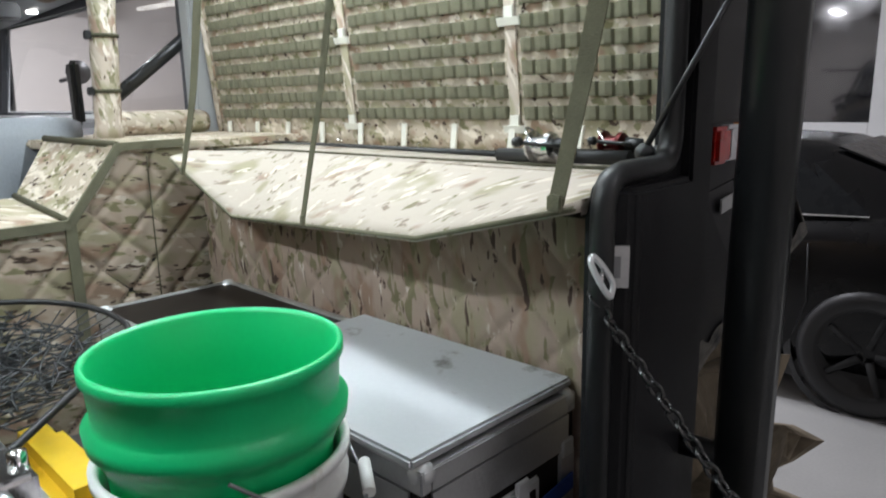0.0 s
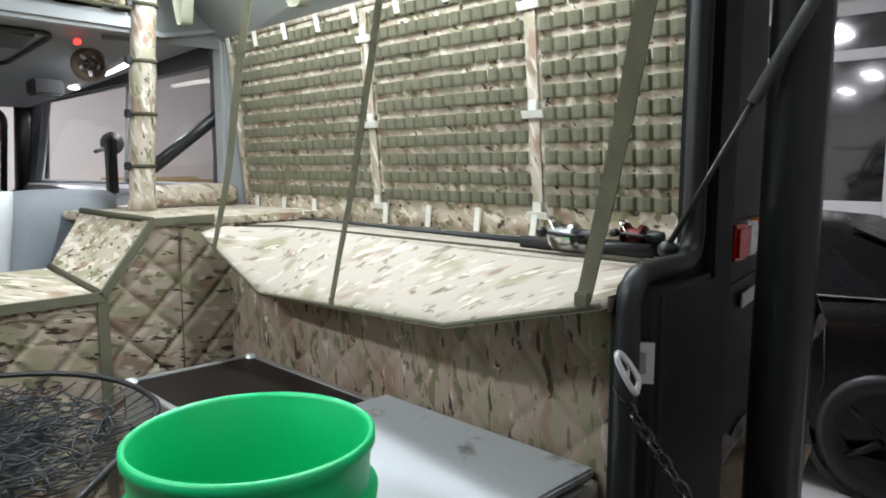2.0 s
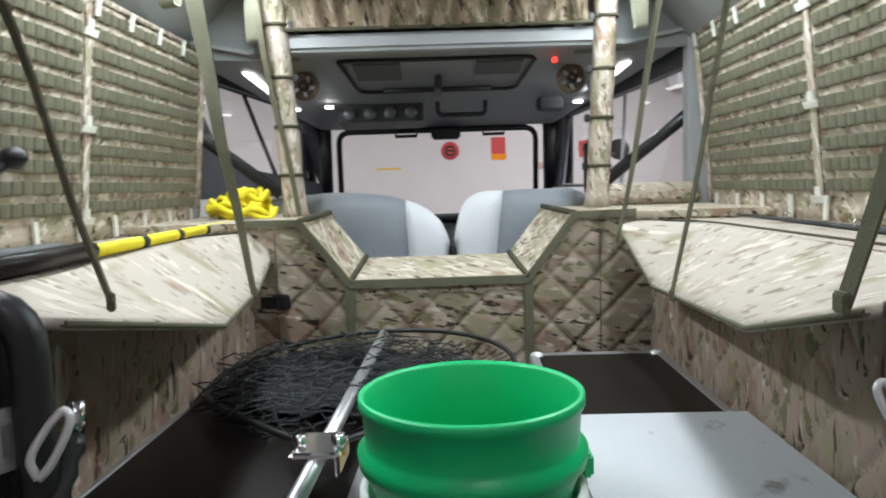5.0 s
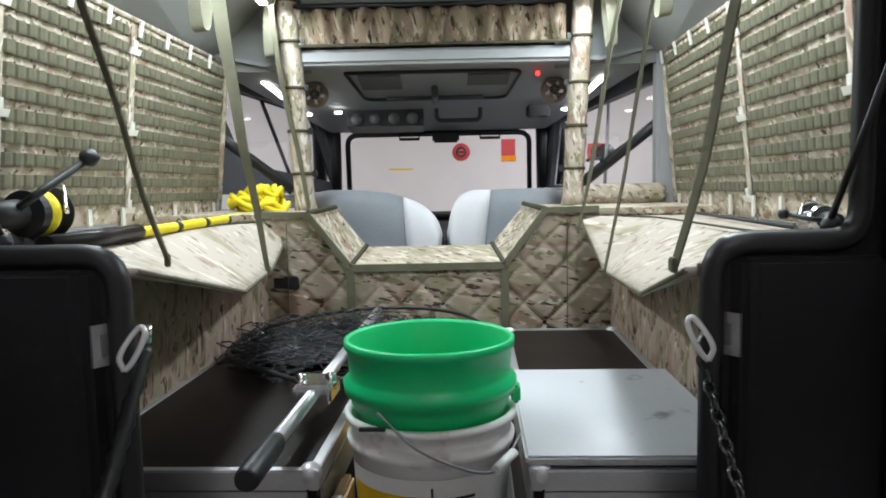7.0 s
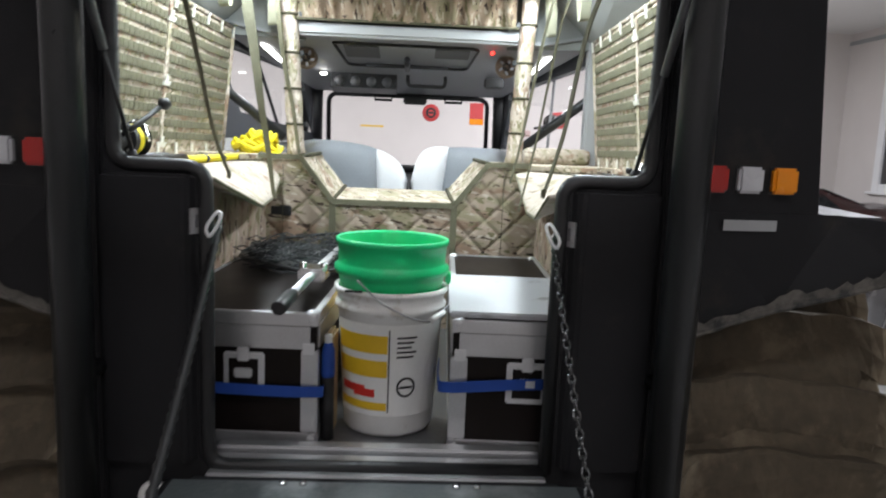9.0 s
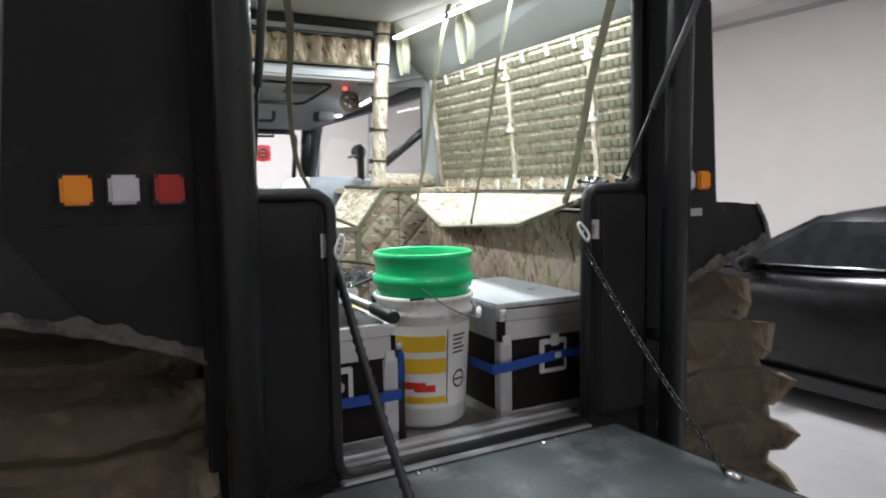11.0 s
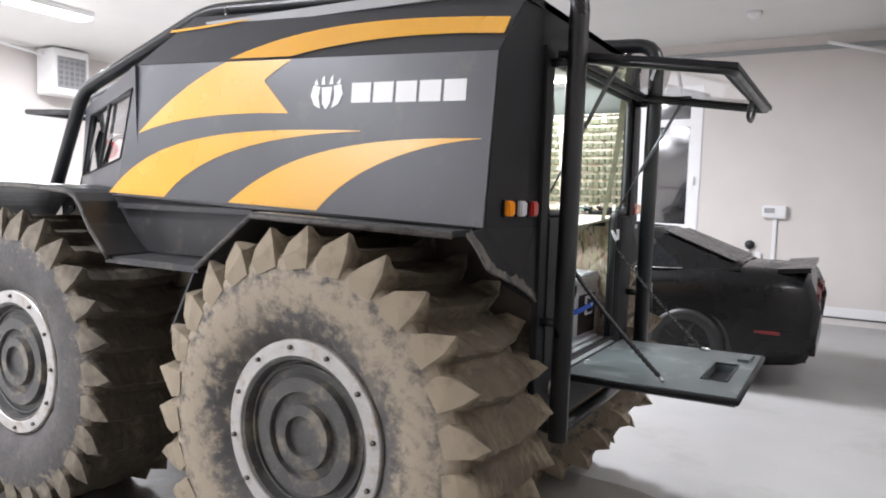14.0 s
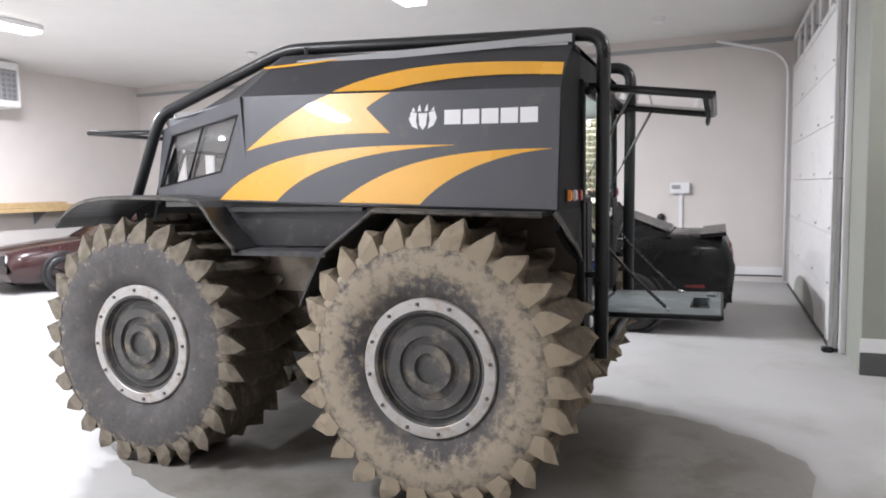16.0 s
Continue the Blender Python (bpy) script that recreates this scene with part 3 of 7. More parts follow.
# fenders, step and sill under each side panel
for s in (-1, 1):
    def fender_strip(path, name, y_out=1.17, y_in=0.56, mat=FENDER):
        bm = bmesh.new()
        sheet = [[bm.verts.new((x, s * y, z - d)) for y, d in ((y_in, 0), (y_out, 0), (y_out, 0.022), (y_in, 0.022))] for x, z in path]
        for u, v in zip(sheet, sheet[1:]):
            for k in range(4):
                bm.faces.new((u[k], u[(k + 1) % 4], v[(k + 1) % 4], v[k]))
        bm.faces.new(sheet[0])
        bm.faces.new(sheet[-1][::-1])
        lip = [(x, s * y_out, z - 0.018) for x, z in path]
        bmesh.ops.recalc_face_normals(bm, faces=bm.faces)
        guard = part(name, bm, mat, vehicle, "dusty black mudguard")
        part("lip", tube(lip[:-1], 0.011, 6), DUSTY, guard, "pale dusty lip")
        return guard
    fender_strip([(-0.10, 1.566), (-1.02, 1.594), (-1.34, 1.36), (-1.50, 1.06)], "rear_fender", 1.135, 0.67)
    fender_strip([tuple(p)[::2] for p in smooth_path([(-1.90, 0, 1.365), (-2.04, 0, 1.50), (-2.16, 0, 1.645), (-2.36, 0, 1.672), (-2.72, 0, 1.685), (-3.05, 0, 1.668), (-3.22, 0, 1.60), (-3.34, 0, 1.50)], 3)], "front_fender", 1.16)
    part("arch_liner", slab([(-1.96, s * 0.575, 1.50), (-2.16, s * 0.575, 1.648), (-3.06, s * 0.575, 1.655), (-3.24, s * 0.575, 1.57), (-3.18, s * 0.575, 1.20), (-2.0, s * 0.575, 1.20)], (0, -s * 0.01, 0)), BODY_BLACK, vehicle, "black inner wheel arch")
    step = bmesh.new()
    add_slab(step, [(-1.32, s * 0.6, 1.37), (-1.95, s * 0.6, 1.37), (-1.95, s * 1.14, 1.355), (-1.32, s * 1.14, 1.355)], (0, 0, -0.03))
    bmesh.ops.recalc_face_normals(step, faces=step.faces)
    part("step", step, FENDER, vehicle, "dusty footstep between the mudguards")
    skirt = bmesh.new()
    add_slab(skirt, [(-1.02, s * 0.975, 1.60), (-2.13, s * 0.975, 1.635), (-1.94, s * 0.95, 1.37), (-1.33, s * 0.95, 1.37)], (0, -s * 0.02, 0))
    add_box(skirt, -2.05, -1.15, s * 0.985 - 0.02, s * 0.985 + 0.02, 1.575, 1.60)
    bmesh.ops.recalc_face_normals(skirt, faces=skirt.faces)
    part("skirt", skirt, FENDER, vehicle)
    part("panel_edge_trim", tube([(-0.08, s * (1.004 - taper(0, s)), low(0) - 0.006), (-2.09, s * 1.004, low(-2.09) - 0.006)], 0.008, 6), RUBBER, vehicle)

# rear wall with its T-shaped opening; the corners sweep forward
OPEN = {1: (0.372, 0.556), -1: (0.372, 0.560)}


def back(y):
    return 0.0 if abs(y) < 0.66 else -0.145 * (abs(y) - 0.66)


rear = bmesh.new()
for s in (-1, 1):
    lo, up = OPEN[s]
    outline = [(0.0, top(0)), (0.66, top(0)), (0.66, 1.292), (0.62, 1.28), (0.60, 1.26), (0.60, 0.74), (0.0, 0.74),
               (0.0, 0.975), (lo, 0.975), (lo, 1.575), (lo + 0.015, 1.61), (lo + 0.045, 1.625), (up - 0.03, 1.625), (up, 1.65), (up, 2.19), (up - 0.025, 2.215), (0.0, 2.215)]
    add_slab(rear, [(0, s * y, z) for y, z in outline], (-0.03, 0, 0))
    swept = [(0.66, top(0)), (yr[s] - 0.006, top(0)), (0.944 - taper(0, s), brk(0)), (0.994 - taper(0, s), low(0)), (0.994, 1.566), (0.97, 1.47), (0.82, 1.36), (0.66, 1.292)]
    add_slab(rear, [(back(y), s * y, z) for y, z in swept], (-0.03, 0, 0))
bmesh.ops.recalc_face_normals(rear, faces=rear.faces)
rear_wall = part("rear_wall", rear, BODY_BLACK, vehicle, "black rear wall with a T-shaped opening")
seal_path = []
for s in (1, -1):
    lo, up = OPEN[s]
    half = [(0.0, 0.975), (lo, 0.975), (lo, 1.625), (up, 1.625), (up, 2.215), (0.0, 2.215)]
    seal_path += [(-0.006, s * y, z) for y, z in (half[1:5] if s > 0 else half[4:0:-1])]
part("rubber_seal", tube(rounded(seal_path + [seal_path[0]], 0.045), 0.016, 8), RUBBER, rear_wall)
for s in (-1, 1):
    lo, up = OPEN[s]
    plate = slab([(x, s * y, 0.985) for x, y in ((-0.012, lo + 0.012), (0.017, lo + 0.033), (0.022, lo + 0.043), (0.022, up + 0.02), (-0.012, up + 0.02))], (0, 0, 0.624))
    bmesh.ops.bevel(plate, geom=list(plate.edges), offset=0.007, segments=3, affect="EDGES")
    part("door_post_plate", plate, BODY_BLACK, rear_wall)
    tag = part("latch_plate", slab([(-0.010, s * (lo + 0.0115), 1.487), (0.015, s * (lo + 0.0295), 1.487), (0.015, s * (lo + 0.0295), 1.540), (-0.010, s * (lo + 0.0115), 1.540)], (0.003, -s * 0.004, 0)), ALU, rear_wall, "pale metal latch plate")
    part("slot", slab([(0.0015, s * (lo + 0.0134), 1.500), (0.0095, s * (lo + 0.0192), 1.500), (0.0095, s * (lo + 0.0192), 1.527), (0.0015, s * (lo + 0.0134), 1.527)], (0.0012, -s * 0.0016, 0)), STEEL, tag)
    # upright of the hatch frame beside the upper opening
    part("frame_upright", block(-0.01, 0.016, min(s * (up + 0.022), s * (up + 0.095)), max(s * (up + 0.022), s * (up + 0.095)), 0.80, 2.26, 0.005), BODY_BLACK, rear_wall)
    # three square lamps in a row
    for i, (mat, lab) in enumerate(((RED_LENS, "red tail lamp"), (CLEAR_LENS, "frosted reversing lamp"), (AMBER, "amber indicator"))):
        yc = s * (0.692 + 0.081 * i) - (0.012 if s < 0 else 0.004)
        bx = back(yc)
        lampbox = part("tail_lamp", block(bx - 0.004, bx + 0.024, yc - 0.027, yc + 0.027, 1.615, 1.671, 0.006), mat, rear_wall, lab)
        part("bezel", block(bx - 0.008, bx + 0.007, yc - 0.030, yc + 0.030, 1.612, 1.674, 0.002), RUBBER, lampbox)
FLAP_EDGE = [(-0.035, 1.145, 1.560), (0.005, 1.132, 1.500), (0.030, 1.118, 1.446), (0.024, 0.98, 1.406), (0.016, 0.84, 1.366), (0.008, 0.70, 1.314), (0.004, 0.61, 1.270)]
for s in (-1, 1):
    # rubber mudflap under the corner, with a ragged dusty hem
    flap_bm = slab([(x, s * y, z) for x, y, z in [(-0.045, 1.00, 1.572)] + FLAP_EDGE + [(0.004, 0.61, 1.40), (0.004, 0.66, 1.572)]], (-0.012, 0, 0))
    bmesh.ops.triangulate(flap_bm, faces=[f for f in flap_bm.faces if len(f.verts) > 4])
    mudflap = part("mudflap", flap_bm, BODY_BLACK, rear_wall, "black mudflap with a dusty lower edge")
    dense = [tuple(a[j] + (b[j] - a[j]) * k / 10 for j in range(3)) for a, b in zip(FLAP_EDGE, FLAP_EDGE[1:]) for k in range(10)] + [FLAP_EDGE[-1]]
    part("dusty_edge", tube([(x, s * y, z + 0.004 * noise.noise((y * 30, s, 1))) for x, y, z in dense], 0.007, 6), DUSTY, mudflap, "dusty worn hem")
    smear = bmesh.new()
    under = [smear.verts.new((x + 0.003, s * y, z)) for x, y, z in dense]
    over = [smear.verts.new((x + 0.003, s * (y - 0.02), z + 0.010 + 0.05 * abs(noise.noise((y * 14, s, 0))) + 0.02 * abs(noise.noise((y * 50, s, 2))))) for x, y, z in dense]
    for k in range(len(dense) - 1):
        smear.faces.new((under[k], under[k + 1], over[k + 1], over[k]))
    bmesh.ops.recalc_face_normals(smear, faces=smear.faces)
    part("mud_smear", smear, DUSTY, mudflap, "thin smear of dried mud")
part("type_plate", slab([(back(y) + 0.016, y, z) for y, z in ((0.715, 1.535), (0.84, 1.535), (0.84, 1.558), (0.715, 1.558))], (0.003, 0, 0)), LIGHT_GREY, rear_wall, "small pale type plate")
part("reflector", lathe([(0.001, 0.008), (0.028, 0.007), (0.034, 0.003), (0.036, -0.006)], 20, "x", (0.026, -0.478, 0.915)), WHITE_PLASTIC, rear_wall, "pale round reflector")

# rocker sill: ribbed aluminium threshold
for i in range(3):
    part("threshold_rail", block(-0.10 + 0.045 * i, -0.062 + 0.045 * i, -0.370, 0.370, 0.950 + 0.012 * (2 - i), 0.971 + 0.012 * (2 - i), 0.004), ALU, vehicle, "worn aluminium threshold rail")

# roll cage
cage = bmesh.new()
for s in (-1, 1):
    add_tube(cage, rounded([(0.10, s * 0.598, 0.74), (0.115, s * 0.598, 2.50), (-1.86, s * 0.62, 2.585), (-2.90, s * 0.64, 2.235), (-3.12, s * 0.68, 1.66)], 0.11), 0.038, 12)
    for x, z in ((-0.05, 2.42), (-1.70, 2.5)):
        add_tube(cage, [(x, s * 0.64, z), (x, s * 0.64, z + 0.08)], 0.02, 8)
    add_tube(cage, [(0.10, s * 0.598, 0.78), (-0.02, s * 0.56, 0.78)], 0.026, 8)
    add_tube(cage, [(0.11, s * 0.598, 2.2), (0.0, s * 0.60, 2.2)], 0.018, 8)
    add_tube(cage, [(-2.86, s * 0.64, 2.25), (-2.80, s * 0.60, 2.19)], 0.018, 8)
    add_tube(cage, [(0.108, s * 0.598, 1.2), (-0.01, s * 0.59, 1.2)], 0.018, 8)
add_tube(cage, [(0.10, -0.598, 0.78), (0.10, 0.598, 0.78)], 0.028, 10)
add_tube(cage, [(-1.80, -0.64, 2.58), (-1.80, 0.64, 2.58)], 0.026, 10)
part("roll_cage", cage, TUBE, vehicle, "black tubular roll cage")
# pale strip added for the wall that shows between cage and roof
part("wall_gap_strip", block(-1.68, -0.02, -yr[-1] - 0.02, -yr[-1] - 0.005, 2.435, 2.475), LIGHT_GREY, vehicle)

# raised hatch with its glass, hinges and gas struts
hatch = part("hatch", tube(rounded([(0.04, -0.56, 2.225), (0.655, -0.56, 2.140), (0.655, 0.56, 2.140), (0.04, 0.56, 2.225), (0.04, -0.56, 2.225)], 0.05), 0.018, 8), TUBE, vehicle, "black hatch frame raised level with clear glass")
flat = bmesh.new()
for (x0, y0, x1, y1) in ((0.03, -0.58, 0.675, -0.53), (0.03, 0.53, 0.675, 0.58), (0.605, -0.53, 0.675, 0.53), (0.03, -0.53, 0.08, 0.53)):
    add_slab(flat, [(x, y, 2.229 - 0.138 * (x - 0.04)) for x, y in ((x0, y0), (x1, y0), (x1, y1), (x0, y1))], (0, 0, 0.02))
bmesh.ops.recalc_face_normals(flat, faces=flat.faces)
part("flange", flat, BODY_BLACK, hatch)
pane = part("pane", slab([(x, y, 2.236 - 0.138 * (x - 0.04)) for x, y in ((0.08, -0.53), (0.605, -0.53), (0.605, 0.53), (0.08, 0.53))], (0, 0, 0.005)), PANE, hatch)
pane.visible_shadow = False
part("handle_loop", tube(smooth_path([(0.635, 0.16, 2.135), (0.62, 0.19, 2.075), (0.625, 0.27, 2.06), (0.635, 0.30, 2.125)]), 0.009, 8), TUBE, hatch)
for s in (-1, 1):
    part("hinge", block(-0.04, 0.07, s * 0.35 - 0.035, s * 0.35 + 0.035, 2.222, 2.262, 0.008), BODY_BLACK, hatch)
    strut = part("gas_strut", tube([(-0.033, s * 0.530, 1.644), (0.072, s * 0.540, 1.842)], 0.0045, 8), RUBBER, hatch, "thin black gas strut")
    part("sleeve", tube([(0.072, s * 0.540, 1.842), (0.262, s * 0.555, 2.195)], 0.0088, 10), STRUT_GREY, strut, "satin grey strut cylinder")
    part("ball_joint", lathe([(0.001, -0.014), (0.012, -0.008), (0.014, 0), (0.012, 0.008), (0.001, 0.014)], 12, "y", (-0.033, s * 0.533, 1.642)), RUBBER, strut)

# lowered tailgate with its slot and cables
gate_h = lambda x: 0.968 + 0.012 * x
tg = bmesh.new()
for (x0, x1, y0, y1) in ((0.05, 0.555, -0.43, 0.43), (0.555, 0.65, -0.43, -0.20), (0.555, 0.65, 0.14, 0.43), (0.65, 0.715, -0.43, 0.43)):
    add_slab(tg, [(x, y, gate_h(x)) for x, y in ((x0, y0), (x1, y0), (x1, y1), (x0, y1))], (0, 0, -0.035))
bmesh.ops.recalc_face_normals(tg, faces=tg.faces)
TAILGATE_MAT = material("scuffed_grey_green_coating", (0.082, 0.092, 0.094), 0.38, vary=0.25, scale=6, bump=0.25, fine=90, second=(0.20, 0.21, 0.21), amount=0.3, spot=5)
tailgate = part("tailgate", tg, TAILGATE_MAT, vehicle, "scuffed grey tailgate folded down level")
part("hinge_rail", block(0.02, 0.05, -0.40, 0.40, 0.935, 0.965, 0.006), BODY_BLACK, tailgate)
part("slot_floor", block(0.557, 0.648, -0.198, 0.138, 0.925, 0.943), BODY_BLACK, tailgate)
part("slot_lip", tube([(0.555, -0.20, 0.976), (0.65, -0.20, 0.977), (0.65, 0.14, 0.977), (0.555, 0.14, 0.976)], 0.006, 6, closed=True), RUBBER, tailgate)
part("edge_lip", tube([(0.05, -0.435, 0.955), (0.72, -0.435, 0.963), (0.72, 0.435, 0.963), (0.05, 0.435, 0.955)], 0.015, 8), BODY_BLACK, tailgate)
part("wear_plate", slab([(x, y, gate_h(x)) for x, y in ((0.635, 0.225), (0.682, 0.225), (0.692, 0.365), (0.645, 0.365))], (0, 0, 0.012)), TAILGATE_MAT, tailgate)
for y in (-0.197, -0.155, 0.170, 0.214):
    part("bolt", lathe([(0.001, 0.006), (0.007, 0.005), (0.009, 0)], 10, "z", (0.062, y, gate_h(0.062))), CHROME, tailgate)
ca, cb = Vector((-0.040, -0.357, 1.500)), Vector((0.425, -0.368, 1.000))
run = [ca.lerp(cb, k / 60) + Vector((-0.012, 0, -0.010)) * math.sin(math.pi * k / 60) for k in range(61)]
cable = part("cable", tube(run, [0.0085 + 0.0030 * (k % 2) + 0.0012 * noise.noise((k * 0.7, 0, 0)) for k in range(61)], 8), RUBBER, tailgate, "chain in a black braided sleeve holding the tailgate")
part("end_fitting", tube([cb, cb + Vector((0.018, 0, -0.022))], 0.007, 8), CHROME, cable)
part("end_fitting", tube([ca + Vector((-0.004, 0, 0.03)), ca], 0.008, 8), CHROME, cable)
# chain with a snap hook on the other side
link_bm = bmesh.new()
add_tube(link_bm, [(0.0068 * math.cos(k * 0.7854), 0, 0.0125 * math.sin(k * 0.7854)) for k in range(8)], 0.0026, 6, closed=True)
link_data = mesh_of("chain_link", link_bm, DARK_STEEL)
c0, c1 = Vector((-0.008, 0.363, 1.475)), Vector((0.450, 0.385, 0.985))
chain_dir = (c1 - c0).normalized().to_track_quat("Z", "Y").to_matrix().to_4x4()
chain_n = 38
for i in range(chain_n):
    k = i / (chain_n - 1)
    p = c0.lerp(c1, k) + Vector((-0.010, 0, -0.008)) * math.sin(math.pi * k)
    shared("chain_link", link_data, tailgate, Matrix.Translation(p) @ chain_dir @ pose(0, 0, 0, 0, 0, 90 * (i % 2)))
for s in (-1, 1):
    hook = part("snap_hook", tube(smooth_path([(x, s * (OPEN[s][0] + y), z) for x, y, z in ((0.013, -0.010, 1.482), (0.010, -0.018, 1.491), (0.003, -0.027, 1.510), (-0.003, -0.031, 1.527), (-0.004, -0.024, 1.533), (0.004, -0.012, 1.518), (0.012, -0.004, 1.498), (0.013, -0.010, 1.482))]), 0.0038, 8), BRIGHT_STEEL, rear_wall, "bright steel snap hook")
part("hook_gate", tube([(0.007, OPEN[1][0] - 0.023, 1.501), (0.003, OPEN[1][0] - 0.014, 1.517)], 0.0028, 6), CHROME, rear_wall)
part("hook_plate", tube([(0.450, 0.385, 0.985), (0.490, 0.388, 0.978)], 0.010, 8), CHROME, tailgate)

# ---- wheels ----
R_TYRE, LUGS = 0.716, 27


def wheel_meshes():
    prof = []
    for k in range(17):
        t = -1 + 2 * k / 16
        prof.append((R_TYRE - 0.026 * t * t, 0.272 * t))
    inner = [(0.36, -0.24), (0.42, -0.285), (0.50, -0.305), (0.58, -0.308), (0.64, -0.300), (0.672, -0.288)]
    outer = [(r, -h) for r, h in inner[::-1]]
    tyre = bmesh.new()
    add_lathe(tyre, inner + prof + outer, 72, "y")
    bmesh.ops.recalc_face_normals(tyre, faces=tyre.faces)
    for f in tyre.faces:
        f.material_index = 1 if abs(f.calc_center_median().y) < 0.275 and f.calc_center_median().xz.length > 0.66 else 0
    for v in tyre.verts:
        v.co += v.normal * 0.006 * noise.noise(v.co * 11)
    # one lug: a saw-toothed paddle right across the tread that ends in a leaf-shaped fin on each shoulder
    lug = bmesh.new()
    n = 23
    pitch = 6.2832 / LUGS
    middle = [(0.700, -0.56), (0.716, -0.30), (0.738, -0.02), (0.758, 0.30), (0.750, 0.37), (0.698, 0.44)]
    leaf = [(0.630, -0.30), (0.685, -0.42), (0.735, -0.26), (0.800, 0.15), (0.742, 0.29), (0.650, 0.34)]
    rows = []
    for i in range(n):
        t = -1 + 2 * i / (n - 1)
        e = abs(t)
        k = max(0.0, (e - 0.68) / 0.32)
        k = k * k * (3 - 2 * k)
        lean = pitch * (0.16 * (1 - e) + 0.06 * t) + 0.010 * noise.noise((t * 3, 0, 0))
        ring = []
        for q, ((r0, a0), (r1, a1)) in enumerate(zip(middle, leaf)):
            r = r0 + (r1 - r0) * k + (0.006 * noise.noise((t * 6, q, 0)) if 0 < q < 5 else 0)
            a = pitch * (a0 + (a1 - a0) * k) + lean
            h = t * (0.303 - (0.030 if q == 3 else 0.012 if q in (2, 4) else 0.0) * k)
            ring.append(lug.verts.new((r * math.sin(a), h, r * math.cos(a))))
        rows.append(ring)
    for u, v in zip(rows, rows[1:]):
        for k in range(5):
            lug.faces.new((u[k], u[k + 1], v[k + 1], v[k]))
        lug.faces.new((u[5], u[0], v[0], v[5]))
    # each fin swells a little towards its middle
    for row in (rows[0], rows[-1]):
        c = Vector((0, 0, 0))
        for v in row:
            c += v.co / 6
        c.y *= 1.025
        hub = lug.verts.new(c)
        for k in range(6):
            lug.faces.new((row[k], row[(k + 1) % 6], hub))
    for v in lug.verts:
        v.co += Vector((noise.noise(v.co * 23), 0.6 * noise.noise(v.co * 19), noise.noise(v.co * 27))) * 0.004
    bmesh.ops.recalc_face_normals(lug, faces=lug.faces)
    sharp = lathe([(0.001, -0.245), (0.075, -0.245), (0.08, -0.265), (0.125, -0.265), (0.13, -0.235), (0.165, -0.235), (0.17, -0.255), (0.225, -0.255), (0.235, -0.225), (0.285, -0.230), (0.295, -0.265), (0.318, -0.270), (0.318, -0.150), (0.001, -0.150)], 48, "y")
    ringb = lathe([(0.305, -0.225), (0.308, -0.270), (0.312, -0.274), (0.366, -0.272), (0.371, -0.266), (0.374, -0.225)], 72, "y", cap=False)
    for f in sharp.faces:
        f.smooth = False
    for f in ringb.faces:
        f.smooth = False
    disc = sharp
    bolt = lathe([(0.001, -0.012), (0.009, -0.011), (0.010, 0.0)], 8, "y")
    rib = tube([(0.27 * math.cos(a), -0.236, 0.27 * math.sin(a)) for a in [k * 0.1309 for k in range(48)]], 0.006, 6, closed=True)
    return mesh_of("tyre", tyre, TYRE), mesh_of("lug", lug, TREAD), mesh_of("wheel_disc", disc, RIM), mesh_of("clamp_ring", ringb, RING), mesh_of("bolt", bolt, RIM), mesh_of("pressed_rib", rib, RIM)


tyre_d, lug_d, disc_d, ring_d, bolt_d, rib_d = wheel_meshes()
lug_front_d = lug_d.copy()
lug_front_d.materials[0] = TREAD_DRY
tyre_mud_d = tyre_d.copy()
tyre_mud_d.materials[0] = TYRE_MUD
for data, mat in ((tyre_d, TREAD_DRY), (tyre_mud_d, TREAD)):
    data.materials.append(mat)
# no two paddles of a run are worn alike
lug_kinds = {}
for kind, data in (("front", lug_front_d), ("rear", lug_d)):
    lug_kinds[kind] = [data]
    for q in range(1, 5):
        worn = data.copy()
        for v in worn.vertices:
            p = v.co * 9 + Vector((7.3 * q, 3.1 * q, 0))
            r = math.hypot(v.co.x, v.co.z)
            out = max(0.0, r - 0.66) / 0.14
            v.co += Vector((noise.noise(p), 0.5 * noise.noise(p + Vector((5, 0, 0))), noise.noise(p + Vector((0, 9, 0))))) * 0.026 * out
        lug_kinds[kind].append(worn)
for name, wx, s, turn in (("rear_wheel", -0.69, -1, 0.3), ("rear_wheel", -0.69, 1, 5.0), ("front_wheel", -2.64, -1, 7.0), ("front_wheel", -2.64, 1, 3.0)):
    w = new(name)
    w.parent = vehicle
    tagged(w, "huge mud-caked paddle-tread wheel with a pale bolted clamp ring")
    w.matrix_basis = pose(wx, s * 0.925, 0.76, 0, turn, 0 if s < 0 else 180)
    shared("tyre", tyre_d if "front" in name else tyre_mud_d, w, Matrix())
    shared("wheel_disc", disc_d, w, Matrix())
    shared("clamp_ring", ring_d, w, Matrix())
    shared("pressed_rib", rib_d, w, Matrix())
    for k in range(LUGS):
        shared("lug", lug_kinds["front" if "front" in name else "rear"][(k * 7 + k // 3) % 5], w, pose(0, 0, 0, 0, 360 * k / LUGS, 0))
    for k in range(12):
        a = 6.2832 * (k + 0.3) / 12
        shared("bolt", bolt_d, w, pose(0.343 * math.cos(a), -0.273, 0.343 * math.sin(a)))
    part("axle", lathe([(0.09, 0.0), (0.09, 0.45)], 20, "y"), BODY_BLACK, w)


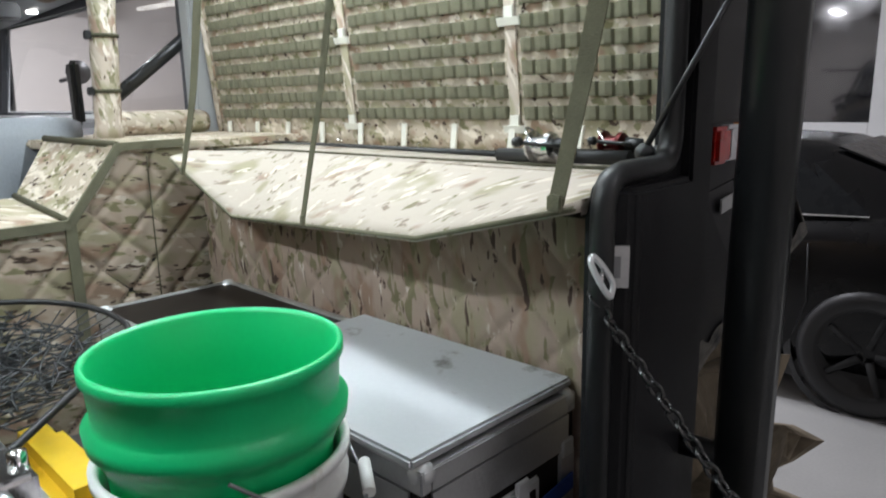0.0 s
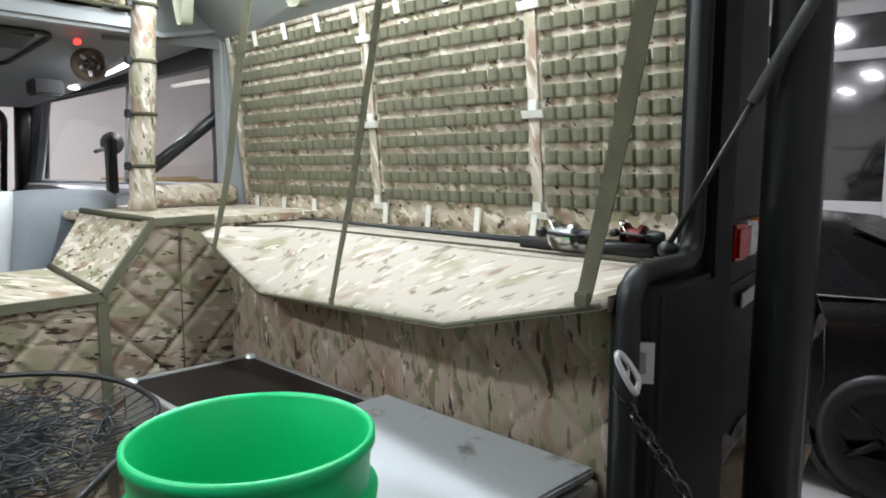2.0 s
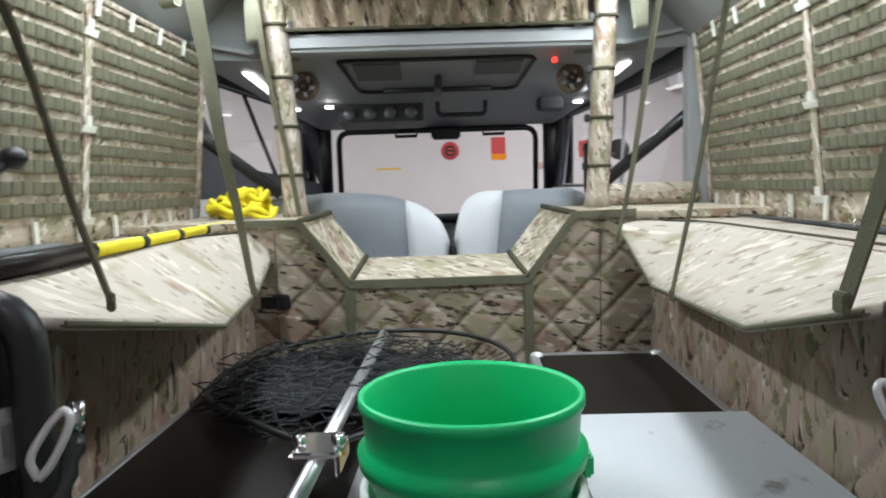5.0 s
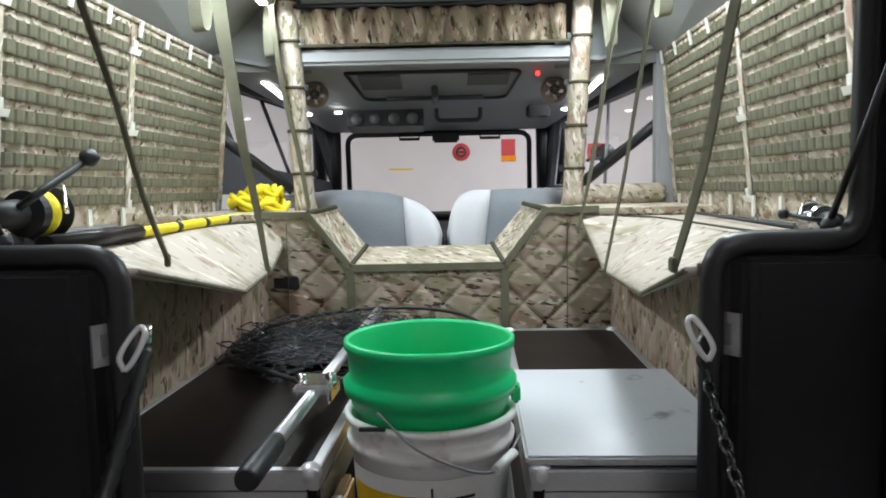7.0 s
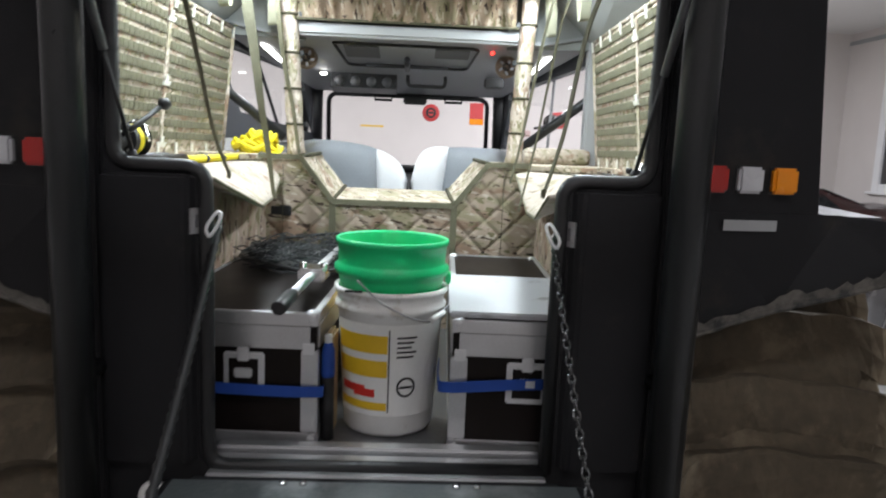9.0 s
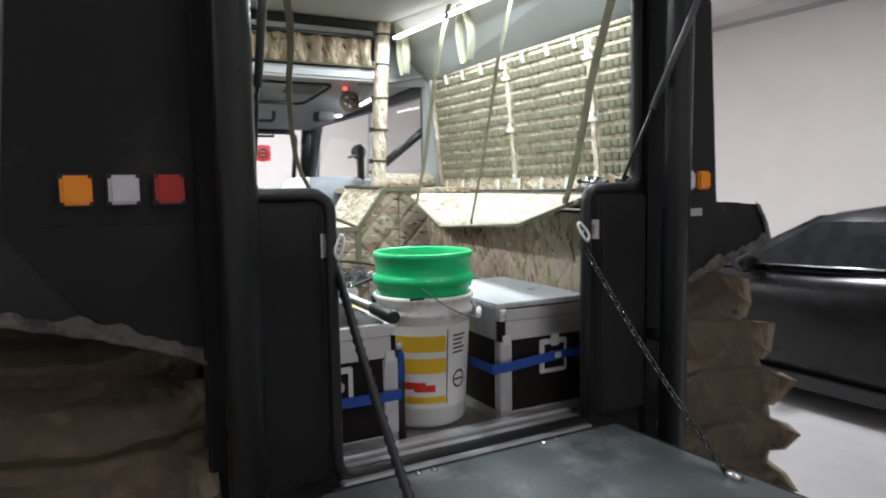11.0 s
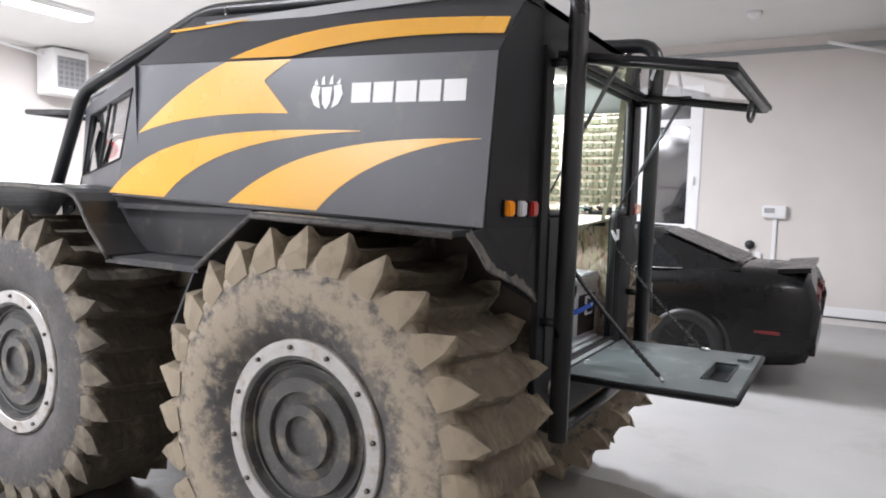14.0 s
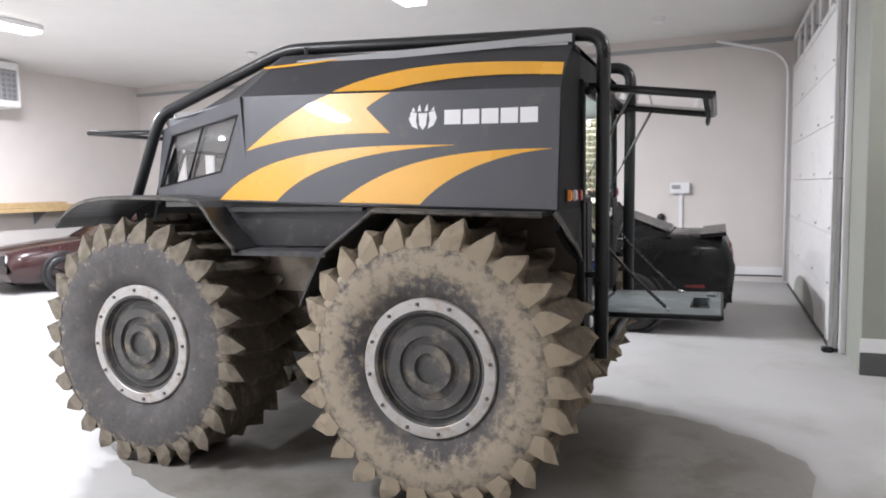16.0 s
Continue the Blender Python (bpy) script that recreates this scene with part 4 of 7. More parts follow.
# ---- decals on the sides ----
def bezier(points, steps=10):
    """A line of cubic curves: p0, c, c, p1, c, c, p2 ..."""
    out = []
    for i in range(0, len(points) - 1, 3):
        a, b, c, d = points[i:i + 4]
        for k in range(steps):
            t = k / steps
            u = 1 - t
            out.append(tuple(u ** 3 * a[j] + 3 * u * u * t * b[j] + 3 * u * t * t * c[j] + t ** 3 * d[j] for j in (0, 1)))
    return out + [points[-1]]


def straight(a, b):
    return [a, tuple(a[j] + (b[j] - a[j]) / 3 for j in (0, 1)), tuple(a[j] + (b[j] - a[j]) * 2 / 3 for j in (0, 1)), b]


def decal(name, upper_edge, lower_edge, mat, s, face, label, parent=None):
    """A film between two curves that run the same way, laid on the side."""
    u, l = bezier(upper_edge, 24), bezier(lower_edge, 24)
    n = min(len(u), len(l))
    bm = bmesh.new()
    a = [bm.verts.new((x, s * (face(x, z) + 0.0018), z)) for x, z in u[:n]]
    b = [bm.verts.new((x, s * (face(x, z) + 0.0018), z)) for x, z in l[:n]]
    for i in range(n - 1):
        quad = [a[i], a[i + 1], b[i + 1], b[i]]
        quad = [v for k, v in enumerate(quad) if (v.co - quad[k - 1].co).length > 1e-5]
        if len(quad) > 2:
            bm.faces.new(quad)
    bmesh.ops.recalc_face_normals(bm, faces=bm.faces)
    for f in list(bm.faces):
        if f.normal.y * s < 0:
            f.normal_flip()
    ob = part(name, bm, mat, parent or vehicle, label)
    return ob


def film(name, outline, mat, s, face, label):
    """A film with a closed outline, laid on the side."""
    bm = bmesh.new()
    f = bm.faces.new([bm.verts.new((x, s * (face(x, z) + 0.0018), z)) for x, z in outline])
    f.normal_update()
    if f.normal.y * s < 0:
        f.normal_flip()
    bmesh.ops.triangulate(bm, faces=list(bm.faces))
    return part(name, bm, mat, vehicle, label)


low_face = lambda x, z: 1.0 - 0.083 * (z - 1.58) - taper(x, s)
up_face = lambda x, z: 0.948 - 0.75 * (z - brk(x)) + 0.006 - taper(x, s)
for s in (-1, 1):
    bz = lambda x: brk(x) - 0.004
    decal("swoosh_decal", [(-2.13, 1.65), (-1.87, 1.90), (-1.45, 1.96), (-0.61, 1.921)], [(-1.72, 1.637), (-1.52, 1.83), (-1.15, 1.91), (-0.61, 1.919)], ORANGE, s, low_face, "orange swoosh film")
    decal("swoosh_decal", [(-1.30, 1.625), (-1.05, 1.80), (-0.75, 1.905), (-0.085, 1.883)], [(-0.80, 1.608), (-0.64, 1.78), (-0.36, 1.865), (-0.085, 1.881)], ORANGE, s, low_face, "orange swoosh film")
    film("swoosh_decal", bezier([(-1.94, 1.938), (-1.78, 2.06), (-1.58, 2.18), (-1.37, bz(-1.37))]) + bezier([(-0.985, bz(-0.985)), (-1.05, 2.195), (-1.11, 2.165), (-1.135, 2.142)])
         + bezier([(-0.985, 2.000), (-1.20, 2.012), (-1.62, 2.022), (-1.93, 1.939)]), ORANGE, s, low_face, "orange swoosh film")
    bu = lambda x: brk(x) + 0.008
    decal("swoosh_decal", [(-1.35, bu(-1.35)), (-1.05, 2.385), (-0.65, 2.395), (-0.045, 2.322)], [(-0.99, bu(-0.99)), (-0.80, 2.275), (-0.50, 2.305), (-0.045, 2.253)], ORANGE, s, up_face, "orange swoosh film")
    decal("swoosh_decal", [(-1.90, 2.452), (-1.7, 2.455), (-1.5, 2.462), (-1.28, 2.466)], [(-1.90, 2.437), (-1.7, 2.436), (-1.5, 2.447), (-1.28, 2.465)], ORANGE, s, up_face, "orange swoosh film")
    # pale maker's mark: five plain blocks and a round emblem of short bars
    mark = decal("wordmark_bar", straight((-0.665, 2.107), (-0.573, 2.105)), straight((-0.665, 2.030), (-0.573, 2.028)), WHITE_FILM, s, low_face, "plain white wordmark block")
    for i in range(1, 5):
        x0 = -0.665 + 0.104 * i
        z0 = 2.107 - 0.0025 * i
        decal("wordmark_bar", straight((x0, z0), (x0 + 0.092, z0 - 0.002)), straight((x0, z0 - 0.078), (x0 + 0.092, z0 - 0.08)), WHITE_FILM, s, low_face, "plain white wordmark block")
    # round emblem: a middle shield, two side lobes and a row of short claws above them
    mx, mz = -0.79, 2.068
    shapes = [[(-0.026, 0.03), (0.026, 0.03), (0.020, -0.035), (0, -0.06), (-0.020, -0.035)],
              [(-0.034, 0.032), (-0.070, 0.040), (-0.082, 0.0), (-0.062, -0.040), (-0.028, -0.055), (-0.040, -0.01)],
              [(0.034, 0.032), (0.070, 0.040), (0.082, 0.0), (0.062, -0.040), (0.028, -0.055), (0.040, -0.01)]]
    shapes += [[(c - 0.010, 0.040), (c + 0.010, 0.040), (c + 0.006 + c * 0.1, tip), (c - 0.004 + c * 0.1, tip - 0.012)] for c, tip in ((-0.055, 0.064), (-0.020, 0.078), (0.020, 0.078), (0.055, 0.064))]
    for shape in shapes:
        film("emblem_piece", [(mx + x, mz + z) for x, z in shape], WHITE_FILM, s, low_face, "plain white emblem piece")


# ---- the vehicle: inside ----
INNER_Y = 0.522
# the cargo fittings and the load stand a little askew in the shell
ASKEW = Matrix.Translation((-1, 0, 0)) @ Matrix.Rotation(-0.04, 4, "Z") @ Matrix.Translation((1, 0, 0))


def askew(ob):
    ob.matrix_basis = ASKEW @ ob.matrix_basis
    return ob



def ceil_z(x):
    return 2.345 - 0.045 * x


part("cargo_floor", block(-1.25, -0.03, -0.53, 0.53, 0.945, 0.97), STEEL, vehicle, "scratched metal cargo floor")
part("cab_floor", block(-3.1, -1.25, -0.51, 0.51, 0.68, 0.72), RUBBER, vehicle)
part("dashboard", slab([(-2.55, -0.56, 1.44), (-3.02, -0.58, 1.52), (-3.02, 0.58, 1.52), (-2.55, 0.56, 1.44)], (0, 0, -0.06)), RUBBER, vehicle)
part("firewall", slab([(-2.98, -0.56, 0.7), (-3.02, -0.57, 1.52), (-3.02, 0.57, 1.52), (-2.98, 0.56, 0.7)], (0.03, 0, 0)), RUBBER, vehicle)
# headliner over the cargo space
part("headliner", slab([(-0.03, -0.57, ceil_z(-0.07)), (-1.72, -0.57, ceil_z(-1.72)), (-1.72, 0.57, ceil_z(-1.72)), (-0.03, 0.57, ceil_z(-0.07))], (0, 0, 0.012)), HEADLINER, vehicle, "smooth grey headliner")
MOLLE_Y = lambda z: 0.852 - 0.10 * (z - 1.66)
for s in (-1, 1):
    part("headliner_side", slab([(-0.03, s * 0.57, ceil_z(-0.07)), (-1.76, s * 0.57, ceil_z(-1.72)), (-1.76, s * 0.85, 2.15), (-0.075, s * 0.85, 2.15)], (0, s * 0.01, 0.01)), HEADLINER, vehicle, "smooth grey headliner")
    part("light_strip", block(-1.58, -0.12, min(s * 0.56, s * 0.585), max(s * 0.56, s * 0.585), 2.335, 2.345), STRIP_GLOW, vehicle, "lit white light strip")
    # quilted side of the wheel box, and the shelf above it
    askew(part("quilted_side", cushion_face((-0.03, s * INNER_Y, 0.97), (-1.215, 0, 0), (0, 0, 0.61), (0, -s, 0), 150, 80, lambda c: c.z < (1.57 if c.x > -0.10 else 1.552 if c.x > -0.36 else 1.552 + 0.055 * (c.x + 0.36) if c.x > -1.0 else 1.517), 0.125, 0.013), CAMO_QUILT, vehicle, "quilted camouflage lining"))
    askew(part("side_shelf", slab([(-1.92, s * 0.605, 1.585), (-0.09, s * 0.605, 1.585), (-0.045, s * 0.40, 1.578), (-0.045, s * 0.64, 1.585), (-0.125, s * 0.93, 1.585), (-1.92, s * 0.93, 1.585)], (0, 0, 0.02)), CAMO_PALE, vehicle, "camouflage-covered side shelf"))
    # sagging flap held up by straps
    inner = [(-0.045, 0.62, 1.606), (-0.36, 0.615, 1.606), (-1.02, 0.60, 1.606), (-1.15, 0.58, 1.606), (-1.225, 0.52, 1.606)]
    outer_e = [(-0.045, 0.385, 1.594), (-0.335, 0.398, 1.520), (-0.985, 0.455, 1.479), (-1.11, 0.445, 1.54), (-1.222, 0.435, 1.598)]
    if s < 0:
        inner[1] = (-0.53, 0.615, 1.606)
        outer_e = [(-0.05, 0.335, 1.602), (-0.52, 0.352, 1.505), (-0.985, 0.435, 1.495), (-1.18, 0.46, 1.54), (-1.30, 0.50, 1.590)]
    bm = bmesh.new()
    steps = 10
    rows = []
    dense_i, dense_o = [], []
    for k in range(len(inner) - 1):
        m_ = 12 if k == 1 else 5
        for j in range(m_):
            t = j / m_
            dense_i.append(Vector(inner[k]).lerp(Vector(inner[k + 1]), t))
            dense_o.append(Vector(outer_e[k]).lerp(Vector(outer_e[k + 1]), t))
    dense_i.append(Vector(inner[-1]))
    dense_o.append(Vector(outer_e[-1]))
    for a, b in zip(dense_i, dense_o):
        row = []
        for k in range(steps + 1):
            t = k / steps
            p = a.lerp(b, t)
            p.z += 0.005 * math.sin(math.pi * t) + 0.003 * noise.noise(p * 14) * (1 if 0 < k < steps else 0)
            row.append(bm.verts.new((p.x, s * p.y, p.z)))
        rows.append(row)
    for u, v in zip(rows, rows[1:]):
        for k in range(steps):
            f = bm.faces.new((u[k], u[k + 1], v[k + 1], v[k]))
            f.smooth = True
    ret = bmesh.ops.extrude_face_region(bm, geom=list(bm.faces))
    for v in ret["geom"]:
        if isinstance(v, bmesh.types.BMVert):
            v.co.z -= 0.012
    bmesh.ops.recalc_face_normals(bm, faces=bm.faces)
    flap = askew(part("shelf_flap", bm, CAMO_PALE, vehicle, "sagging camouflage flap along the shelf edge"))
    part("piping", tube([(p[0], s * p[1], p[2] - 0.006) for p in outer_e], 0.004, 6), OLIVE, flap)
    part("seam", tube([(p[0], s * (p[1] + 0.03), 1.607) for p in inner], 0.003, 6), OLIVE_DARK, flap)

# organiser panels with rows of stitched webbing
COLS = [(-0.085, -0.475), (-0.515, -1.005), (-1.055, -1.70)]
ROWS_Z = [1.688 + 0.0447 * k for k in range(11)]


def webbing(x0, x1, z, s):
    """One row of webbing: loops that bulge between their stitches."""
    bm = bmesh.new()
    n = max(1, round(abs(x1 - x0) / 0.036))
    h = 0.0135
    cols = []
    for i in range(n):
        a = x0 + (x1 - x0) * (i + 0.03) / n
        b = x0 + (x1 - x0) * (i + 0.97) / n
        wob = 0.0016 * noise.noise((a * 40, z * 50, s))
        for t, bulge in ((0, 0.001), (0.12, 0.008), (0.5, 0.0105), (0.88, 0.008), (1, 0.001)):
            x = a + (b - a) * t
            cols.append([bm.verts.new((x, s * (MOLLE_Y(z + dz) - bulge + e), z + dz + wob)) for dz, e in ((-h, 0.001), (-h * 0.7, 0), (h * 0.7, 0), (h, 0.001))])
    for u, v in zip(cols, cols[1:]):
        for k in range(3):
            bm.faces.new((u[k], u[k + 1], v[k + 1], v[k]))
    ret = bmesh.ops.extrude_face_region(bm, geom=list(bm.faces))
    for v in ret["geom"]:
        if isinstance(v, bmesh.types.BMVert):
            v.co.y += s * 0.003
    bmesh.ops.recalc_face_normals(bm, faces=bm.faces)
    return bm


def tab(x, z, s, w, h, parent, tilt=0.0):
    y = MOLLE_Y(z)
    pts = [(x - w / 2, s * (y - 0.006), z - h / 2), (x + w / 2, s * (y - 0.006), z - h / 2), (x + w / 2 + tilt, s * (y - 0.012), z + h / 2), (x - w / 2 + tilt, s * (y - 0.012), z + h / 2)]
    return part("clip_tab", slab(pts, (0, -s * 0.005, 0)), CLIP, parent, "pale plastic clip tab")


for s in (-1, 1):
    bm = bmesh.new()
    nx, nz = 80, 20
    grid = []
    for i in range(nx + 1):
        col = []
        for j in range(nz + 1):
            x, z = -0.078 - 1.657 * i / nx, 1.604 + 0.566 * j / nz
            col.append(bm.verts.new((x, s * (MOLLE_Y(z) + 0.004 * noise.noise((x * 9, z * 16, s))), z)))
        grid.append(col)
    for i in range(nx):
        for j in range(nz):
            f = bm.faces.new((grid[i][j], grid[i + 1][j], grid[i + 1][j + 1], grid[i][j + 1]))
            f.smooth = True
    ret = bmesh.ops.extrude_face_region(bm, geom=list(bm.faces))
    for v in ret["geom"]:
        if isinstance(v, bmesh.types.BMVert):
            v.co.y += s * 0.02
    bmesh.ops.recalc_face_normals(bm, faces=bm.faces)
    panel = askew(part("organiser_panel", bm, CAMO, vehicle, "camouflage organiser panel with rows of olive webbing"))
    for z in ROWS_Z:
        for x0, x1 in COLS:
            part("webbing_strap", webbing(x0, x1, z, s), OLIVE, panel)
    for x in (-0.495, -1.03):
        part("seam_band", slab([(x - 0.012, s * (MOLLE_Y(1.62) - 0.004), 1.62), (x + 0.012, s * (MOLLE_Y(1.62) - 0.004), 1.62), (x + 0.014, s * (MOLLE_Y(2.15) - 0.004), 2.15), (x - 0.014, s * (MOLLE_Y(2.15) - 0.004), 2.15)], (0, -s * 0.003, 0)), CAMO_POST, panel)
        for z in (1.655, 1.868, 2.085):
            tab(x, z, s, 0.055, 0.016, panel)
            tab(x, z + 0.014, s, 0.022, 0.03, panel, 0.004)
    for k in range(10):
        x = -0.18 - 0.165 * k
        tab(x, 1.637, s, 0.016, 0.055, panel, 0.012)
        tab(x - 0.05, 2.150, s, 0.018, 0.045, panel, -0.006)
    part("hem", tube([(-0.09, s * MOLLE_Y(2.17), 2.172), (-1.735, s * MOLLE_Y(2.17), 2.172)], 0.009, 6), CAMO_POST, panel)
    part("hem", tube([(-1.735, s * MOLLE_Y(1.6), 1.604), (-1.735, s * MOLLE_Y(2.17), 2.172)], 0.011, 6), CAMO_POST, panel)

def aside(ob):
    ob.location.y -= 0.022
    return ob


# bulkhead behind the seats: quilted face, raised wings, piping
BX = -1.245


def bulk_top(y):
    y = abs(y)
    return 1.462 if y < 0.235 else 1.462 + (y - 0.235) / 0.125 * 0.163 if y < 0.36 else 1.625


bulk = aside(part("bulkhead_face", cushion_face((BX, -0.58, 0.97), (0, 1.16, 0), (0, 0, 0.66), (1, 0, 0), 164, 94, lambda c: c.z < bulk_top(c.y), 0.125, 0.013), CAMO_BULK, vehicle, "quilted camouflage bulkhead with raised sides"))
backing = bmesh.new()
add_slab(backing, [(BX - 0.009, y, z) for y, z in ((-0.58, 0.97), (0.58, 0.97), (0.58, 1.62), (0.36, 1.62), (0.235, 1.457), (-0.235, 1.457), (-0.36, 1.62), (-0.58, 1.62))], (-0.02, 0, 0))
bmesh.ops.recalc_face_normals(backing, faces=backing.faces)
aside(part("bulkhead_board", backing, RUBBER, vehicle))
aside(part("top_cushion", slab([(BX, -0.235, 1.464), (BX, 0.235, 1.464), (-1.52, 0.215, 1.503), (-1.52, -0.215, 1.503)], (0, 0, -0.03)), CAMO, vehicle, "camouflage cushion ledge"))
for s in (-1, 1):
    aside(part("wing_cushion", slab([(BX, s * 0.235, 1.466), (BX, s * 0.36, 1.627), (-1.62, s * 0.335, 1.635), (-1.52, s * 0.215, 1.505)], (0, 0, -0.03)), CAMO, vehicle, "sloping camouflage side cushion"))
    aside(part("corner_shelf", block(-1.95, BX, min(s * 0.345, s * 0.93), max(s * 0.345, s * 0.93), 1.606, 1.630, 0.006), CAMO, vehicle, "camouflage-covered corner shelf"))
    aside(part("piping", ribbon([(BX + 0.004, s * 0.235, 0.99), (BX + 0.004, s * 0.235, 1.462)], 0.024, 0.006, (0, 1, 0)), OLIVE, vehicle))
    aside(part("piping", ribbon([(BX + 0.006, s * 0.235, 1.464), (BX + 0.006, s * 0.36, 1.627), (BX + 0.006, s * 0.52, 1.628)], 0.020, 0.008, (0, 0, 1)), OLIVE, vehicle))
    aside(part("piping", tube([(BX, s * 0.235, 1.468), (-1.52, s * 0.216, 1.508)], 0.008, 6), OLIVE_DARK, vehicle))
    aside(part("piping", tube([(BX, s * 0.36, 1.631), (-1.62, s * 0.336, 1.639)], 0.009, 6), OLIVE_DARK, vehicle))
    aside(part("corner_seam", tube([(BX + 0.004, s * 0.425, 0.99), (BX + 0.004, s * 0.425, 1.60)], 0.0015, 6), OLIVE_DARK, vehicle))
aside(part("piping", ribbon([(BX + 0.005, -0.235, 1.462), (BX + 0.005, 0.235, 1.462)], 0.022, 0.010, (0, 0, 1)), OLIVE, vehicle))
# cloth-wrapped posts with bands, and the shelf across them
for s in (-1, 1):
    bm = bmesh.new()
    pts, rad = [], []
    for k in range(25):
        t = k / 24
        pts.append((-1.64, 0.012 + s * (0.478 + 0.045 * t), 1.63 + 0.79 * t))
        rad.append(0.036 + 0.004 * noise.noise((s * 3, 0, t * 9)) + (0.006 if k == 0 else 0))
    add_tube(bm, pts, rad, 14)
    post = part("padded_post", bm, CAMO_POST, vehicle, "post wrapped in camouflage cloth")
    for z in (1.76, 1.91, 2.06, 2.22, 2.36):
        y = 0.012 + s * (0.478 + 0.045 * (z - 1.63) / 0.79)
        part("band", tube([(-1.64, y, z - 0.005), (-1.64, y, z + 0.005)], 0.0400, 14), OLIVE_DARK, post)
        part("buckle", block(-1.645, -1.625, y - s * 0.045 - 0.008, y - s * 0.045 + 0.008, z - 0.012, z + 0.012, 0.003), RUBBER, post)
part("cross_beam", block(-1.68, -1.62, -0.49, 0.49, 2.375, 2.41, 0.006), BODY_BLACK, vehicle)
part("cross_beam_liner", block(-1.675, -1.63, -0.49, 0.49, 2.345, 2.374, 0.006), HEADLINER, vehicle)
part("curtain_rail", tube([(-1.622, -0.48, 2.338), (-1.622, 0.48, 2.338)], 0.008, 8), RUBBER, vehicle)
val = bmesh.new()
cols = []
for i in range(101):
    y = -0.47 + 0.94 * i / 100
    col = []
    for j in range(9):
        z = 2.202 + 0.128 * j / 8
        col.append(val.verts.new((-1.632 + 0.015 * math.sin(y * 75 + 3 * noise.noise((y * 9, z * 8, 0)) + 6 * (z - 2.26) * math.sin(y * 11)) + 0.012 * noise.noise((y * 22, z * 7, 4)), y, z)))
    cols.append(col)
for u, v in zip(cols, cols[1:]):
    for j in range(8):
        f = val.faces.new((u[j], v[j], v[j + 1], u[j + 1]))
        f.smooth = True
ret = bmesh.ops.extrude_face_region(val, geom=list(val.faces))
for v in ret["geom"]:
    if isinstance(v, bmesh.types.BMVert):
        v.co.x -= 0.012
bmesh.ops.recalc_face_normals(val, faces=val.faces)
part("valance", val, CAMO_VALANCE, vehicle, "gathered camouflage valance")
part("valance_piping", tube([(-1.622, -0.48, 2.203), (-1.622, 0.48, 2.203)], 0.006, 6), OLIVE_DARK, vehicle)
part("grab_rail", block(-1.70, -1.64, -0.52, 0.52, 2.140, 2.195, 0.012), LIGHT_GREY, vehicle, "light grey padded cross rail")
for s in (-1, 1):
    part("upper_cab_panel", slab([(-1.75, s * y, z) for y, z in ((0.45, 2.13), (0.93, 2.15), (0.93, 2.20), (0.80, 2.37), (0.45, 2.41))], (-0.012, 0, 0)), HEADLINER, vehicle)
part("overhead_tray", block(-2.0, -1.68, -0.50, 0.50, 2.15, 2.17), LIGHT_GREY, vehicle)
part("bolster", lathe([(0.001, -0.15), (0.030, -0.15), (0.038, -0.13), (0.038, 0.13), (0.030, 0.15), (0.001, 0.15)], 16, "y", (-1.74, 0.70, 1.665)), CAMO, vehicle, "rolled camouflage bolster")

# cab: headliner with console, fans and strips, pillars
def cab_z(x):
    return 2.150 + 0.135 * (x + 1.70)


cab = part("cab_headliner", slab([(-1.70, -0.60, cab_z(-1.7)), (-2.82, -0.56, cab_z(-2.82)), (-2.82, 0.56, cab_z(-2.82)), (-1.70, 0.60, cab_z(-1.7))], (0, 0, 0.015)), CAB_GREY, vehicle, "light grey cab headliner")
part("lintel", slab([(-2.83, -0.56, cab_z(-2.82)), (-2.88, -0.56, 2.2), (-2.88, 0.56, 2.2), (-2.83, 0.56, cab_z(-2.82))], (-0.02, 0, 0)), LIGHT_GREY, vehicle)
part("lintel_seal", tube(rounded([(-3.03, -0.50, 1.56), (-2.85, -0.48, 1.985), (-2.85, 0.48, 1.985), (-3.03, 0.50, 1.56)], 0.06), 0.014, 8), RUBBER, vehicle)
